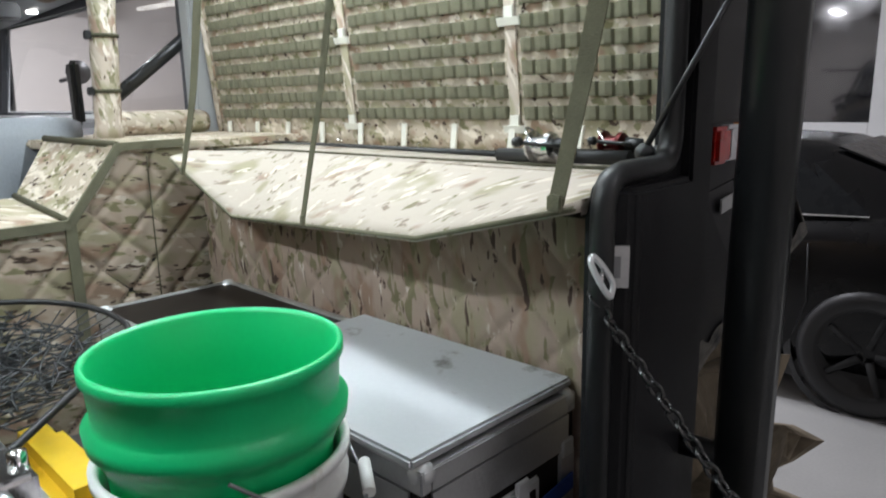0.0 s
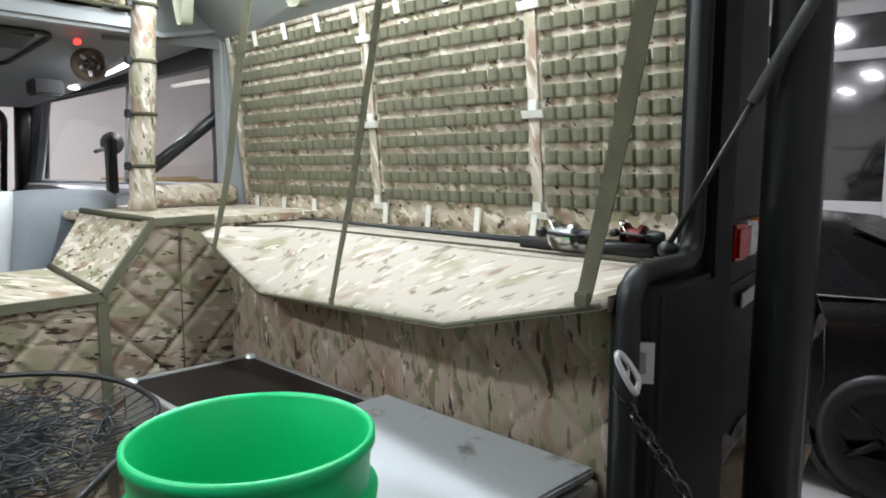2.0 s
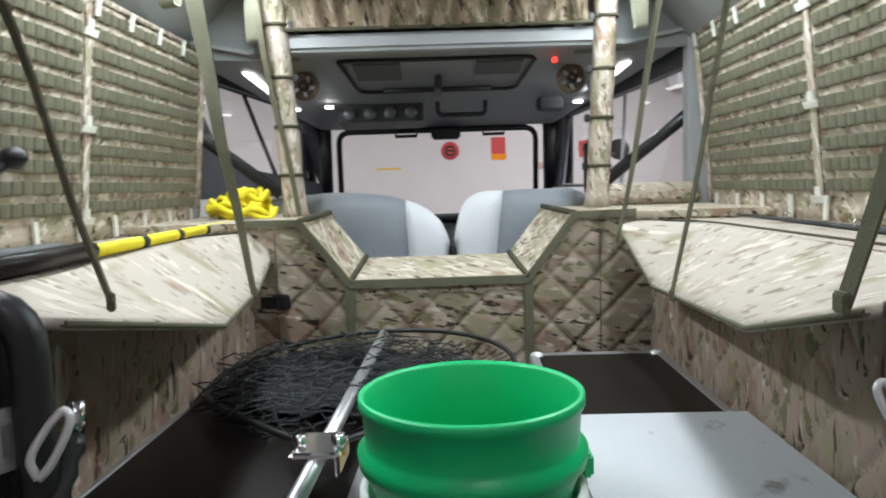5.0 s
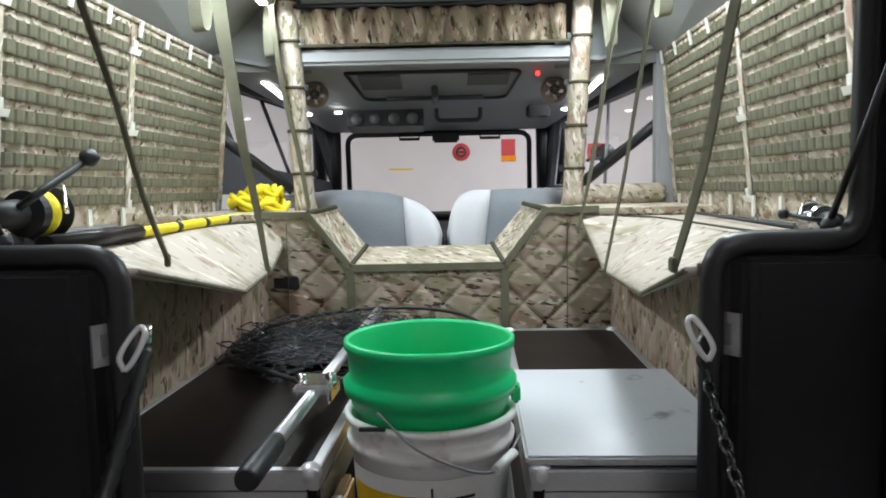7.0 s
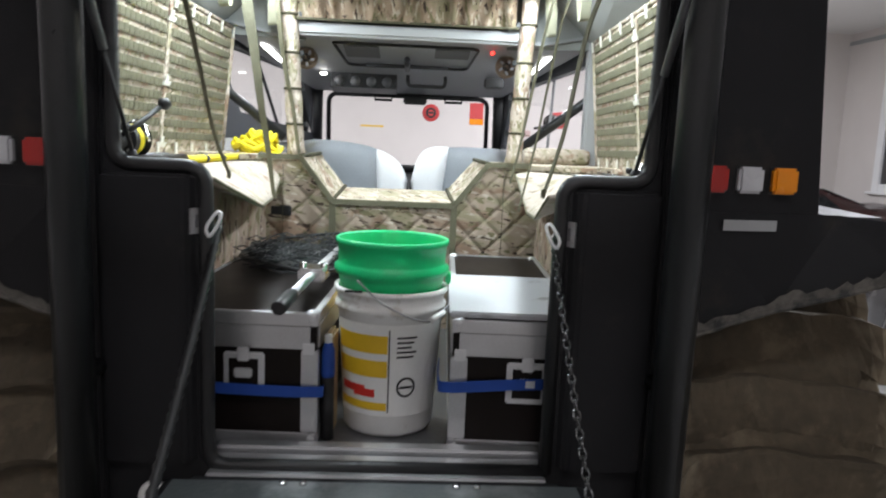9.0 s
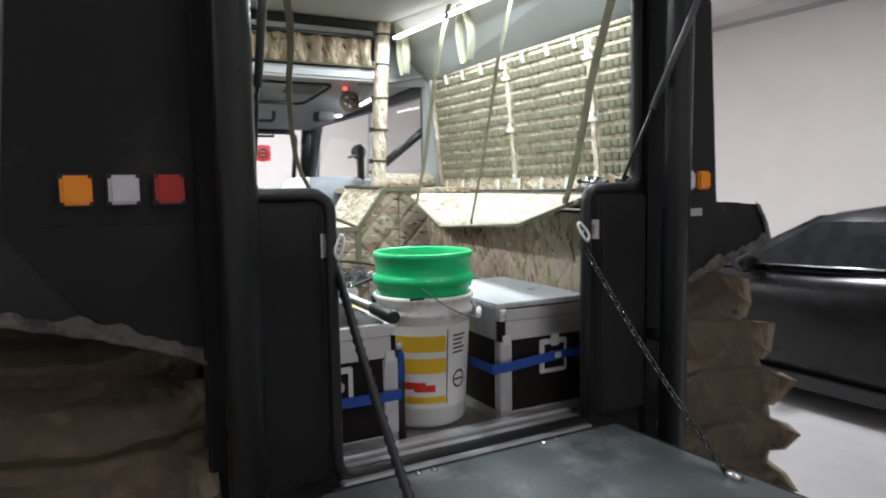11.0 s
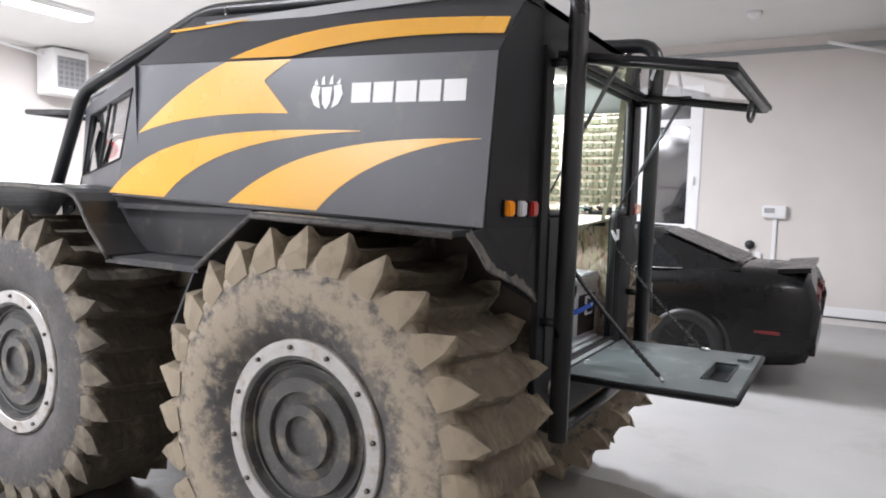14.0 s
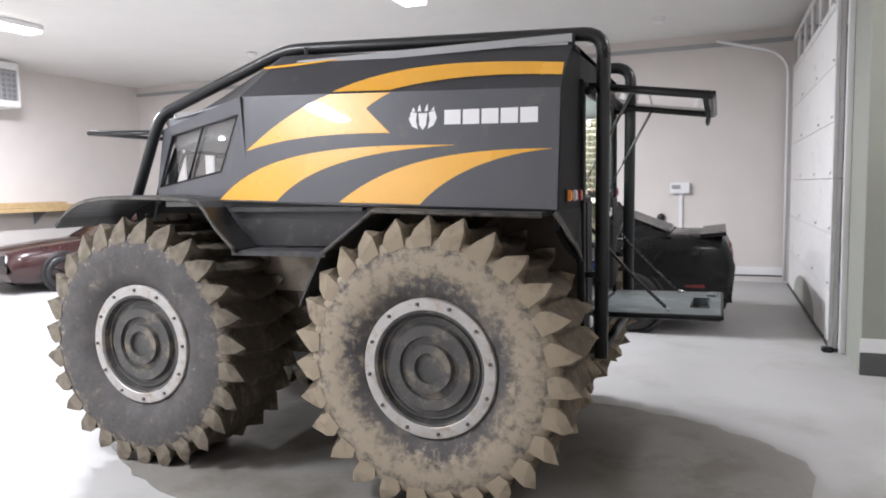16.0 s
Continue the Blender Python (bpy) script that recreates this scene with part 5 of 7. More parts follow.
for s in (-1, 1):
    part("cab_headliner_side", slab([(-1.72, s * 0.60, cab_z(-1.7)), (-2.82, s * 0.56, cab_z(-2.82)), (-2.88, s * 0.62, 2.19), (-2.0, s * 0.93, 2.24), (-1.74, s * 0.93, 2.22)], (0, 0, 0.012)), CAB_GREY, vehicle)
    part("strip_light", slab([(-1.95, s * 0.655, 2.128), (-2.28, s * 0.635, 2.092), (-2.28, s * 0.665, 2.098), (-1.95, s * 0.69, 2.136)], (0, 0, -0.008)), STRIP_GLOW, vehicle, "lit white light strip")
    part("spot_light", lathe([(0.001, -0.01), (0.018, -0.008), (0.02, 0)], 12, "z", (-2.42, s * 0.60, 2.055)), STRIP_GLOW, vehicle)
    part("pillar", tube([(-2.84, s * 0.545, 2.0), (-3.0, s * 0.57, 1.62)], 0.032, 8), RUBBER, vehicle, "black front pillar")
    part("belt_tube", tube(rounded([(-1.80, s * 0.865, 2.24), (-1.83, s * 0.875, 1.95), (-1.87, s * 0.56, 1.70)], 0.05), 0.022, 8), TUBE, vehicle, "black diagonal frame tube")
    part("rear_cab_post", block(-1.80, -1.735, min(s * 0.82, s * 0.93), max(s * 0.82, s * 0.93), 1.60, 2.23, 0.01), LIGHT_GREY, vehicle)
    part("window_surround", slab([(-1.79, s * 0.93, 1.60), (-2.98, s * 0.56, 1.60), (-2.98, s * 0.56, 1.69), (-1.79, s * 0.93, 1.69)], (0, s * 0.008, 0)), PVC, vehicle, "white inner window lining")
    fan = part("cab_fan", lathe([(0.040, -0.02), (0.052, -0.012), (0.052, 0.012), (0.040, 0.02)], 20, "x", (-1.92, s * 0.47, 2.075), cap=False), FAN_BROWN, vehicle, "small brown cab fan")
    part("hub", lathe([(0.001, -0.015), (0.018, -0.012), (0.02, 0.02)], 10, "x", (-1.92, s * 0.47, 2.075)), RUBBER, fan)
    for k in range(5):
        a = 1.2566 * k
        part("blade", slab([(-1.92, s * 0.47 + 0.012 * math.cos(a), 2.075 + 0.012 * math.sin(a)), (-1.915, s * 0.47 + 0.045 * math.cos(a), 2.075 + 0.045 * math.sin(a)), (-1.925, s * 0.47 + 0.045 * math.cos(a + 1.0), 2.075 + 0.045 * math.sin(a + 1.0))], (0.003, 0, 0)), FAN_BROWN, fan)
    for k in range(8):
        a = 0.7854 * k
        part("guard_wire", tube([(-1.893, s * 0.47, 2.075), (-1.897, s * 0.47 + 0.050 * math.cos(a), 2.075 + 0.050 * math.sin(a))], 0.0014, 5), FAN_BROWN, fan)
    if s > 0:
        mirror = part("outside_mirror", lathe([(0.001, -0.02), (0.045, -0.015), (0.05, 0.01), (0.001, 0.015)], 16, "x", (-2.75, s * 0.86, 1.86)), RUBBER, vehicle, "small round black mirror")
        part("arm", tube([(-2.74, s * 0.84, 1.84), (-2.62, s * 0.74, 1.82)], 0.008, 6), RUBBER, mirror)
    part("belt_reel", block(-1.98, -1.93, min(s * 0.52, s * 0.55), max(s * 0.52, s * 0.55), 1.66, 1.86, 0.012), RUBBER, vehicle)
part("red_indicator", block(-1.79, -1.77, 0.38, 0.396, 2.110, 2.126, 0.003), RED_GLOW, vehicle, "glowing red indicator")
part("blue_white_lamp", lathe([(0.001, -0.012), (0.016, -0.01), (0.018, 0)], 10, "z", (-2.30, -0.44, 2.05)), STRIP_GLOW, vehicle)


def on_cab(name, x0, x1, y0, y1, drop, mat, parent=None, bevel=0.006):
    bm = bmesh.new()
    add_slab(bm, [(x0, y0, cab_z(x0) - drop), (x1, y0, cab_z(x1) - drop), (x1, y1, cab_z(x1) - drop), (x0, y1, cab_z(x0) - drop)], (0, 0, drop - 0.001))
    bmesh.ops.recalc_face_normals(bm, faces=bm.faces)
    return part(name, bm, mat, parent or cab)


hatch_frame = [(-1.78, -0.33), (-2.16, -0.30), (-2.16, 0.30), (-1.78, 0.33)]
part("roof_hatch_frame", tube(rounded([(x, y, cab_z(x) - 0.008) for x, y in hatch_frame + hatch_frame[:1]], 0.05), 0.007, 6), RUBBER, cab, "black roof hatch surround")
on_cab("vent_grille", -1.82, -2.0, -0.29, -0.13, 0.010, GRILLE)
on_cab("vent_grille", -1.82, -1.96, 0.13, 0.29, 0.010, GRILLE)
part("hatch_lever", tube([(-2.08, -0.20, cab_z(-2.08) - 0.025), (-2.08, 0.20, cab_z(-2.08) - 0.025)], 0.009, 8), RUBBER, cab)
part("hatch_lever", tube([(-1.92, 0, cab_z(-1.92) - 0.03), (-2.12, 0, cab_z(-2.12) - 0.03)], 0.014, 8), RUBBER, cab)
vent = on_cab("instrument_box", -2.36, -2.50, -0.41, -0.06, 0.075, RUBBER)
for k in range(4):
    part("gauge", lathe([(0.001, 0.012), (0.024, 0.010), (0.027, 0)], 16, "x", (-2.355, -0.365 + 0.085 * k, cab_z(-2.4) - 0.037)), GRILLE, vent)
part("grab_handle", tube(rounded([(-2.36, 0.0, cab_z(-2.36)), (-2.36, 0.0, cab_z(-2.36) - 0.055), (-2.36, 0.20, cab_z(-2.36) - 0.055), (-2.36, 0.20, cab_z(-2.36))], 0.025), 0.010, 8), RUBBER, cab, "black grab handle")
part("speaker", block(-2.30, -2.22, 0.40, 0.50, 2.0, 2.055, 0.008), RUBBER, cab)
for y0, y1 in ((-0.20, -0.10), (0.22, 0.32)):
    part("sun_visor_clip", tube([(-2.80, y0, 1.985), (-2.80, y0, 1.955), (-2.80, y1, 1.955), (-2.80, y1, 1.985)], 0.008, 6), RUBBER, cab)
part("dash_camera", block(-2.84, -2.78, -0.03, 0.11, 1.935, 1.985, 0.01), RUBBER, cab)

# seats: grey backs with white covers over the inner flanks, which meet in a V
BACKS = {-1: ([(-0.475, 1.688), (-0.40, 1.700), (-0.29, 1.696), (-0.19, 1.684), (-0.125, 1.667)], [(-0.128, 1.668), (-0.075, 1.647), (-0.03, 1.615), (0.005, 1.570), (0.026, 1.505)], -0.10),
         1: ([(0.490, 1.672), (0.44, 1.690), (0.35, 1.692), (0.27, 1.692), (0.207, 1.688)], [(0.210, 1.689), (0.140, 1.688), (0.090, 1.665), (0.058, 1.610), (0.034, 1.505)], 0.13)}


def backrest(edge, foot_a, foot_b, depth, bulge):
    """A padded back under a curved upper edge: swollen in the middle, rounded over at the rim."""
    bm = bmesh.new()
    line = smooth_path([(0, y, z) for y, z in edge], 4)
    n, m = len(line) - 1, 12
    faces_, rims = [], []
    for side in (1, -1):
        grid = []
        for i, p in enumerate(line):
            u = i / n
            col = []
            for j in range(m + 1):
                v = j / m
                y = p.y + (foot_a + (foot_b - foot_a) * u - p.y) * v
                z = p.z + (1.05 - p.z) * v
                round_off = min(1, 5 * min(u, 1 - u) + 0.35) * min(1, 6 * v + 0.25)
                x = -1.84 + side * (depth * 0.5 * round_off ** 0.5 + bulge * math.sin(math.pi * u) * min(1, 2 * v) + 0.004 * noise.noise((y * 14, z * 14, side)))
                col.append(bm.verts.new((x, y, z)))
            grid.append(col)
        for u_, v_ in zip(grid, grid[1:]):
            for j in range(m):
                f = bm.faces.new((u_[j], v_[j], v_[j + 1], u_[j + 1]))
                f.smooth = True
        rims.append([c[0] for c in grid] + grid[-1][1:] + [c[-1] for c in grid[-2::-1]] + grid[0][-2:0:-1])
    k = len(rims[0])
    for i in range(k):
        f = bm.faces.new((rims[0][i], rims[0][(i + 1) % k], rims[1][(i + 1) % k], rims[1][i]))
        f.smooth = True
    bmesh.ops.recalc_face_normals(bm, faces=bm.faces)
    return bm


for s in (-1, 1):
    seat = new("seat")
    seat.parent = vehicle
    tagged(seat, "grey vinyl seat with a white cover over its inner flank")
    grey, pale, foot = BACKS[s]
    part("backrest", backrest(grey, grey[0][0], foot, 0.09, 0.012), SEAT, seat)
    part("cover", backrest(pale, foot + s * 0.002, pale[-1][0], 0.095, 0.010), SEAT_WHITE, seat, "white seat cover")
    part("belt_buckle", slab([(-1.775, 0.030 + s * 0.002, 1.46), (-1.775, 0.030 + s * 0.016, 1.46), (-1.775, 0.030 + s * 0.005, 1.545)], (-0.02, 0, 0)), RUBBER, seat)
    part("cushion", block(-2.38, -1.90, min(s * 0.02, s * 0.48), max(s * 0.02, s * 0.48), 1.02, 1.16, 0.03), SEAT, seat)
    part("pedestal", block(-2.30, -1.95, min(s * 0.08, s * 0.42), max(s * 0.08, s * 0.42), 0.72, 1.02, 0.01), RUBBER, seat)

# straps that hold the flaps, and spare loops under the roof
STRAPS = {
    1: [([(-0.613, 0.386, 1.512), (-0.600, 0.420, 1.70), (-0.582, 0.446, 1.87), (-0.570, 0.472, 2.05), (-0.600, 0.527, 2.20), (-0.620, 0.575, 2.36)], 0.009, 0.017, (1, 0.2, 0)),
        ([(-0.067, 0.376, 1.592), (-0.058, 0.410, 1.72), (-0.040, 0.428, 1.85), (-0.033, 0.447, 1.95), (-0.035, 0.480, 2.05), (-0.041, 0.529, 2.20), (-0.045, 0.555, 2.33)], 0.020, 0.031, (1, 0.12, 0)),
        ([(-1.092, 0.402, 1.572), (-1.086, 0.418, 1.65), (-1.078, 0.436, 1.75), (-1.080, 0.470, 1.95), (-1.085, 0.518, 2.20), (-1.090, 0.565, 2.38)], 0.011, 0.024, (1, 0.3, 0))],
    -1: [([(-0.112, -0.322, 1.604), (-0.130, -0.360, 1.70), (-0.100, -0.381, 1.85), (-0.052, -0.387, 1.95), (-0.022, -0.402, 2.05), (-0.035, -0.440, 2.20), (-0.045, -0.480, 2.33)], 0.008, 0.017, (0.6, 1, 0)),
         ([(-0.802, -0.386, 1.508), (-0.775, -0.410, 1.70), (-0.752, -0.428, 1.87), (-0.780, -0.460, 2.05), (-0.838, -0.497, 2.20), (-0.870, -0.550, 2.37)], 0.012, 0.036, (0.2, 1, 0)),
         ([(-1.58, -0.47, 1.64), (-1.56, -0.50, 1.85), (-1.52, -0.54, 2.1), (-1.50, -0.56, 2.40)], 0.016, 0.020, (0.4, 1, 0))],
}
for s in (-1, 1):
    for pts, w, w_top, across in STRAPS[s]:
        path = smooth_path(pts, 6)
        # folded on itself at the foot, flat towards the roof
        widths = [w + (w_top - w) * min(1, 1.6 * i / len(path)) for i in range(len(path))]
        bm = ribbon([p + Vector((0.004 * noise.noise(p * 5), 0.004 * noise.noise(p * 5 + Vector((3, 0, 0))), 0)) for p in path], widths, 0.003, across)
        st_ = askew(part("strap", bm, OLIVE, vehicle, "olive webbing strap holding up the flap"))
        e = path[0]
        part("stitch_patch", block(e.x - w * 0.52, e.x + w * 0.52, e.y - 0.004, e.y + 0.004, e.z - 0.008, e.z + 0.012, 0.002), OLIVE, st_)
    for (x, y, z0, wide) in ((-1.05, 0.60, 2.14, 0.05), (-1.60, 0.57, 2.17, 0.035)):
        top_z = ceil_z(x) - 0.005
        loop = [(x, s * y, top_z), (x + wide, s * (y + 0.015), (top_z + z0) / 2), (x + wide * 0.6, s * (y + 0.02), z0 + 0.015), (x, s * (y + 0.02), z0), (x - wide * 0.55, s * (y + 0.02), z0 + 0.02), (x - wide * 0.7, s * (y + 0.01), (top_z + z0) / 2), (x - 0.01, s * y, top_z)]
        askew(part("strap_loop", ribbon(smooth_path(loop, 6), 0.034, 0.003, (0, 1, 0.15)), OLIVE_PALE, vehicle, "pale olive spare strap loop"))
        askew(part("hook", tube([(x, s * y, top_z + 0.01), (x + 0.012, s * y, top_z - 0.015), (x - 0.012, s * y, top_z - 0.015)], 0.003, 6, closed=True), CHROME, vehicle))
askew(part("door_card_box", block(-1.240, -1.222, -0.505, -0.425, 1.40, 1.44, 0.004), RUBBER, vehicle, "flat black pocket on the bulkhead"))

# ---- cargo ----
def flight_case(y0, y1, inner_side, label):
    """A black laminate case with aluminium edges, ball corners and a recessed butterfly latch at the rear."""
    ob = askew(thing("flight_case", label, "flight case", "flight cases"))
    x0, x1, z0, z1, zl = -1.13, -0.125, 0.972, 1.288, 1.205
    part("body", block(x0, x1, y0, y1, z0, zl - 0.002), LAMINATE, ob)
    lid = part("lid", block(x0, x1, y0, y1, zl, z1), LAMINATE, ob)
    e = 0.028
    for z_, name in ((z0, "edge_profile"), (z1 - e, "edge_profile")):
        for y_ in (y0, y1):
            part(name, block(x0 - 0.003, x1 + 0.003, y_ - e / 2 if y_ == y1 else y_ - 0.003, y_ + 0.003 if y_ == y1 else y_ + e / 2, z_ - 0.003 if z_ == z0 else z_, z_ + e if z_ == z0 else z_ + e + 0.003, 0.002), ALU, ob)
        for x_ in (x0, x1):
            part(name, block(x_ - 0.003 if x_ == x0 else x_ - e / 2, x_ + e / 2 if x_ == x0 else x_ + 0.003, y0 + e / 2, y1 - e / 2, z_ - 0.003 if z_ == z0 else z_, z_ + e if z_ == z0 else z_ + e + 0.003, 0.002), ALU, ob)
    # wide lid band at the rear and the side, uprights at the corners
    part("lid_band", block(x1, x1 + 0.004, y0 + 0.015, y1 - 0.015, zl, z1 - e - 0.001), ALU, lid, "brushed aluminium lid band")
    part("lid_band", block(x0 + 0.02, x1 - 0.02, (y1 if inner_side > 0 else y0 - 0.004), (y1 + 0.004 if inner_side > 0 else y0), zl, z1 - e - 0.001), ALU, lid)
    for x_ in (x0, x1):
        for y_ in (y0, y1):
            sx, sy = (1 if x_ == x1 else -1), (1 if y_ == y1 else -1)
            part("corner_upright", block(min(x_ + sx * 0.004, x_ - sx * e), max(x_ + sx * 0.004, x_ - sx * e), min(y_ + sy * 0.004, y_ - sy * 0.036), max(y_ + sy * 0.004, y_ - sy * 0.036), z0 + e + 0.001, zl - 0.003, 0.003), ALU, ob)
            for z_ in (z0 + 0.012, z1 - 0.006):
                part("ball_corner", lathe([(0.001, -0.017), (0.010, -0.015), (0.017, -0.007), (0.018, 0.004), (0.011, 0.013), (0.001, 0.015)], 14, "z", (x_ - sx * 0.012, y_ - sy * 0.012, z_)), BRIGHT_STEEL, ob)
            part("corner_bracket", block(min(x_, x_ + sx * 0.007), max(x_, x_ + sx * 0.007), min(y_ - sy * 0.004, y_ - sy * 0.032), max(y_ - sy * 0.004, y_ - sy * 0.032), zl - 0.012, zl + 0.016, 0.002), BRIGHT_STEEL, ob)
    yc = -0.290 if y0 < 0 else 0.372
    latch = part("butterfly_latch", block(x1 + 0.001, x1 + 0.010, yc - 0.048, yc + 0.048, 1.095, 1.195, 0.004), BRIGHT_STEEL, ob, "recessed chrome butterfly latch")
    part("dish", block(x1 + 0.010, x1 + 0.012, yc - 0.034, yc + 0.034, 1.11, 1.180), LAMINATE, latch)
    part("wing", block(x1 + 0.012, x1 + 0.020, yc - 0.022, yc + 0.022, 1.135, 1.160, 0.004), BRIGHT_STEEL, latch)
    part("hasp", block(x1 + 0.010, x1 + 0.018, yc - 0.014, yc + 0.014, 1.175, 1.21, 0.003), BRIGHT_STEEL, latch)
    return ob


flight_case(-0.528, -0.122, 1, "black flight case with aluminium edges on the cargo floor")
flight_case(0.196, 0.512, -1, "black flight case with aluminium edges under a grey sheet")
sheet = block(-0.615, -0.13, 0.185, 0.518, 1.294, 1.309, 0.004)
askew(solid("plastic_sheet", sheet, GREY_SHEET, "pale grey plastic sheet lying on a flight case", "sheet"))
for s, pts in ((-1, [(-0.118, -0.52, 1.115), (-0.105, -0.33, 1.11), (-0.115, -0.13, 1.105), (-0.16, -0.108, 1.10), (-0.30, -0.108, 1.10)]), (1, [(-0.118, 0.505, 1.150), (-0.105, 0.33, 1.145), (-0.115, 0.185, 1.13), (-0.16, 0.165, 1.13), (-0.30, 0.165, 1.13)])):
    askew(solid("ratchet_strap", ribbon(smooth_path(pts, 6), 0.026, 0.003, (0, 0, 1)), BLUE, "blue webbing strap across a flight case", "strap", "blue straps"))

# buckets, one in the other
BCX, BCY = -0.285, 0.037
SLIM = 0.95
white = askew(thing("white_bucket", "white plastic pail with yellow and red printed label", "bucket"))
part("wall", lathe([(r * SLIM, h) for r, h in [(0.112, 0.974), (0.120, 0.985), (0.139, 1.28), (0.146, 1.285), (0.148, 1.297), (0.141, 1.302), (0.143, 1.326), (0.151, 1.328), (0.151, 1.338), (0.143, 1.340), (0.138, 1.33), (0.134, 1.28), (0.115, 0.99), (0.001, 0.99)]], 56, "z", (BCX, BCY, 0)), WHITE_PLASTIC, white)


def label_patch(name, a0, a1, z0, z1, mat, lift=0.0012):
    bm = bmesh.new()
    n = max(2, round(abs(a1 - a0) / 3))
    low_, up_ = [], []
    for k in range(n + 1):
        a = radians(a0 + (a1 - a0) * k / n)
        for z, store in ((z0, low_), (z1, up_)):
            r = SLIM * (0.120 + (0.139 - 0.120) * (z - 0.985) / 0.295) + lift
            store.append(bm.verts.new((BCX + r * math.cos(a), BCY + r * math.sin(a), z)))
    for k in range(n):
        bm.faces.new((low_[k], low_[k + 1], up_[k + 1], up_[k]))
    return part(name, bm, mat, white)


label_patch("label_panel", -75, 75, 1.03, 1.262, WHITE_PLASTIC, 0.0008)
for z0, z1 in ((1.190, 1.235), (1.130, 1.172), (1.045, 1.065)):
    label_patch("yellow_band", -68, 2, z0, z1, YELLOW)
label_patch("red_mark", -62, -24, 1.086, 1.106, RED_PRINT)
label_patch("red_mark", -40, -12, 1.078, 1.098, RED_PRINT)
label_patch("rule_line", 3, 4.5, 1.04, 1.25, BLACK_PRINT, 0.0018)
for k in range(5):
    label_patch("print_bar", 12, 34 - 3 * (k % 3), 1.228 - 0.012 * k, 1.233 - 0.012 * k, BLACK_PRINT, 0.0018)
ring_bm = bmesh.new()
for k in range(24):
    a0 = 6.2832 * k / 24
    quad = []
    for a, r in ((a0, 0.026), (a0 + 0.2618, 0.026), (a0 + 0.2618, 0.020), (a0, 0.020)):
        ang = 0.42 + r * math.cos(a) / 0.13
        z = 1.105 + r * math.sin(a)
        rr = SLIM * (0.120 + 0.019 * (z - 0.985) / 0.295) + 0.0018
        quad.append(ring_bm.verts.new((BCX + rr * math.cos(ang), BCY + rr * math.sin(ang), z)))
    ring_bm.faces.new(quad)
part("warning_ring", ring_bm, BLACK_PRINT, white)
label_patch("warning_bar", 16, 32, 1.102, 1.108, BLACK_PRINT, 0.002)
hw = smooth_path([(BCX + 0.03, BCY + 0.15, 1.30), (BCX + 0.13, BCY + 0.10, 1.275), (BCX + 0.158, BCY + 0.0, 1.315), (BCX + 0.14, BCY - 0.07, 1.37)], 8)
handle = part("wire_handle", tube(hw, 0.0022, 6), STEEL, white, "thin bent wire handle")
part("grip", tube([(BCX + 0.085, BCY + 0.135, 1.288), (BCX + 0.13, BCY + 0.105, 1.278)], 0.008, 8), WHITE_PLASTIC, handle)
green = askew(thing("green_bucket", "bright green plastic pail nested in a white one", "bucket"))
part("wall", lathe([(r * SLIM, h) for r, h in [(0.110, 1.02), (0.131, 1.335), (0.139, 1.355), (0.140, 1.366), (0.150, 1.371), (0.152, 1.388), (0.143, 1.394), (0.141, 1.40), (0.144, 1.440), (0.149, 1.444), (0.149, 1.455), (0.144, 1.458), (0.140, 1.452), (0.136, 1.38), (0.128, 1.33), (0.106, 1.03), (0.001, 1.03)]], 64, "z", (BCX, BCY, 0)), GREEN, green)
part("handle_lug", block(BCX - 0.02, BCX + 0.02, BCY + 0.135, BCY + 0.150, 1.345, 1.375, 0.004), GREEN, green)
part("moulded_bar", block(BCX + 0.124, BCX + 0.131, BCY - 0.10, BCY - 0.06, 1.338, 1.343), BLACK_PRINT, green)

# landing net on the left case
net = askew(thing("landing_net", "folding landing net with a dark hoop and a silver pole", "landing net"))
pole = part("pole", tube([(-1.16, -0.172, 1.345), (-0.09, -0.1805, 1.335)], 0.012, 12), ALU, net, "silver telescopic pole")
part("grip", tube([(-0.125, -0.1802, 1.3355), (-0.11, -0.1802, 1.3353), (-0.05, -0.181, 1.334), (0.005, -0.181, 1.3332), (0.012, -0.181, 1.333)], [0.014, 0.0165, 0.0175, 0.017, 0.014], 14), RUBBER, pole, "black foam grip")
part("clamp", block(-0.42, -0.33, -0.212, -0.142, 1.322, 1.358, 0.006), CHROME, pole, "bright folding clamp")
for y in (-0.205, -0.150):
    part("clamp_bolt", lathe([(0.001, 0.03), (0.010, 0.028), (0.011, 0)], 10, "z", (-0.375, y, 1.34)), CHROME, pole)
hoop_pts = []
for k in range(40):
    a = 6.2832 * k / 40
    draw_in = max(0.0, math.cos(a)) ** 3
    hx_, hy_ = -0.84 + (0.31 + 0.10 * draw_in) * math.cos(a), -0.18 + 0.315 * math.sin(a) * (1 - 0.55 * draw_in)
    hoop_pts.append((hx_, hy_, 1.318 + 0.014 * (1 + math.sin(a)) + 0.02 * max(0.0, -math.cos(a))))
part("hoop", tube(hoop_pts, 0.0055, 8, closed=True), RUBBER, net, "dark tubular hoop")
rng = random.Random(4)
cords = bmesh.new()
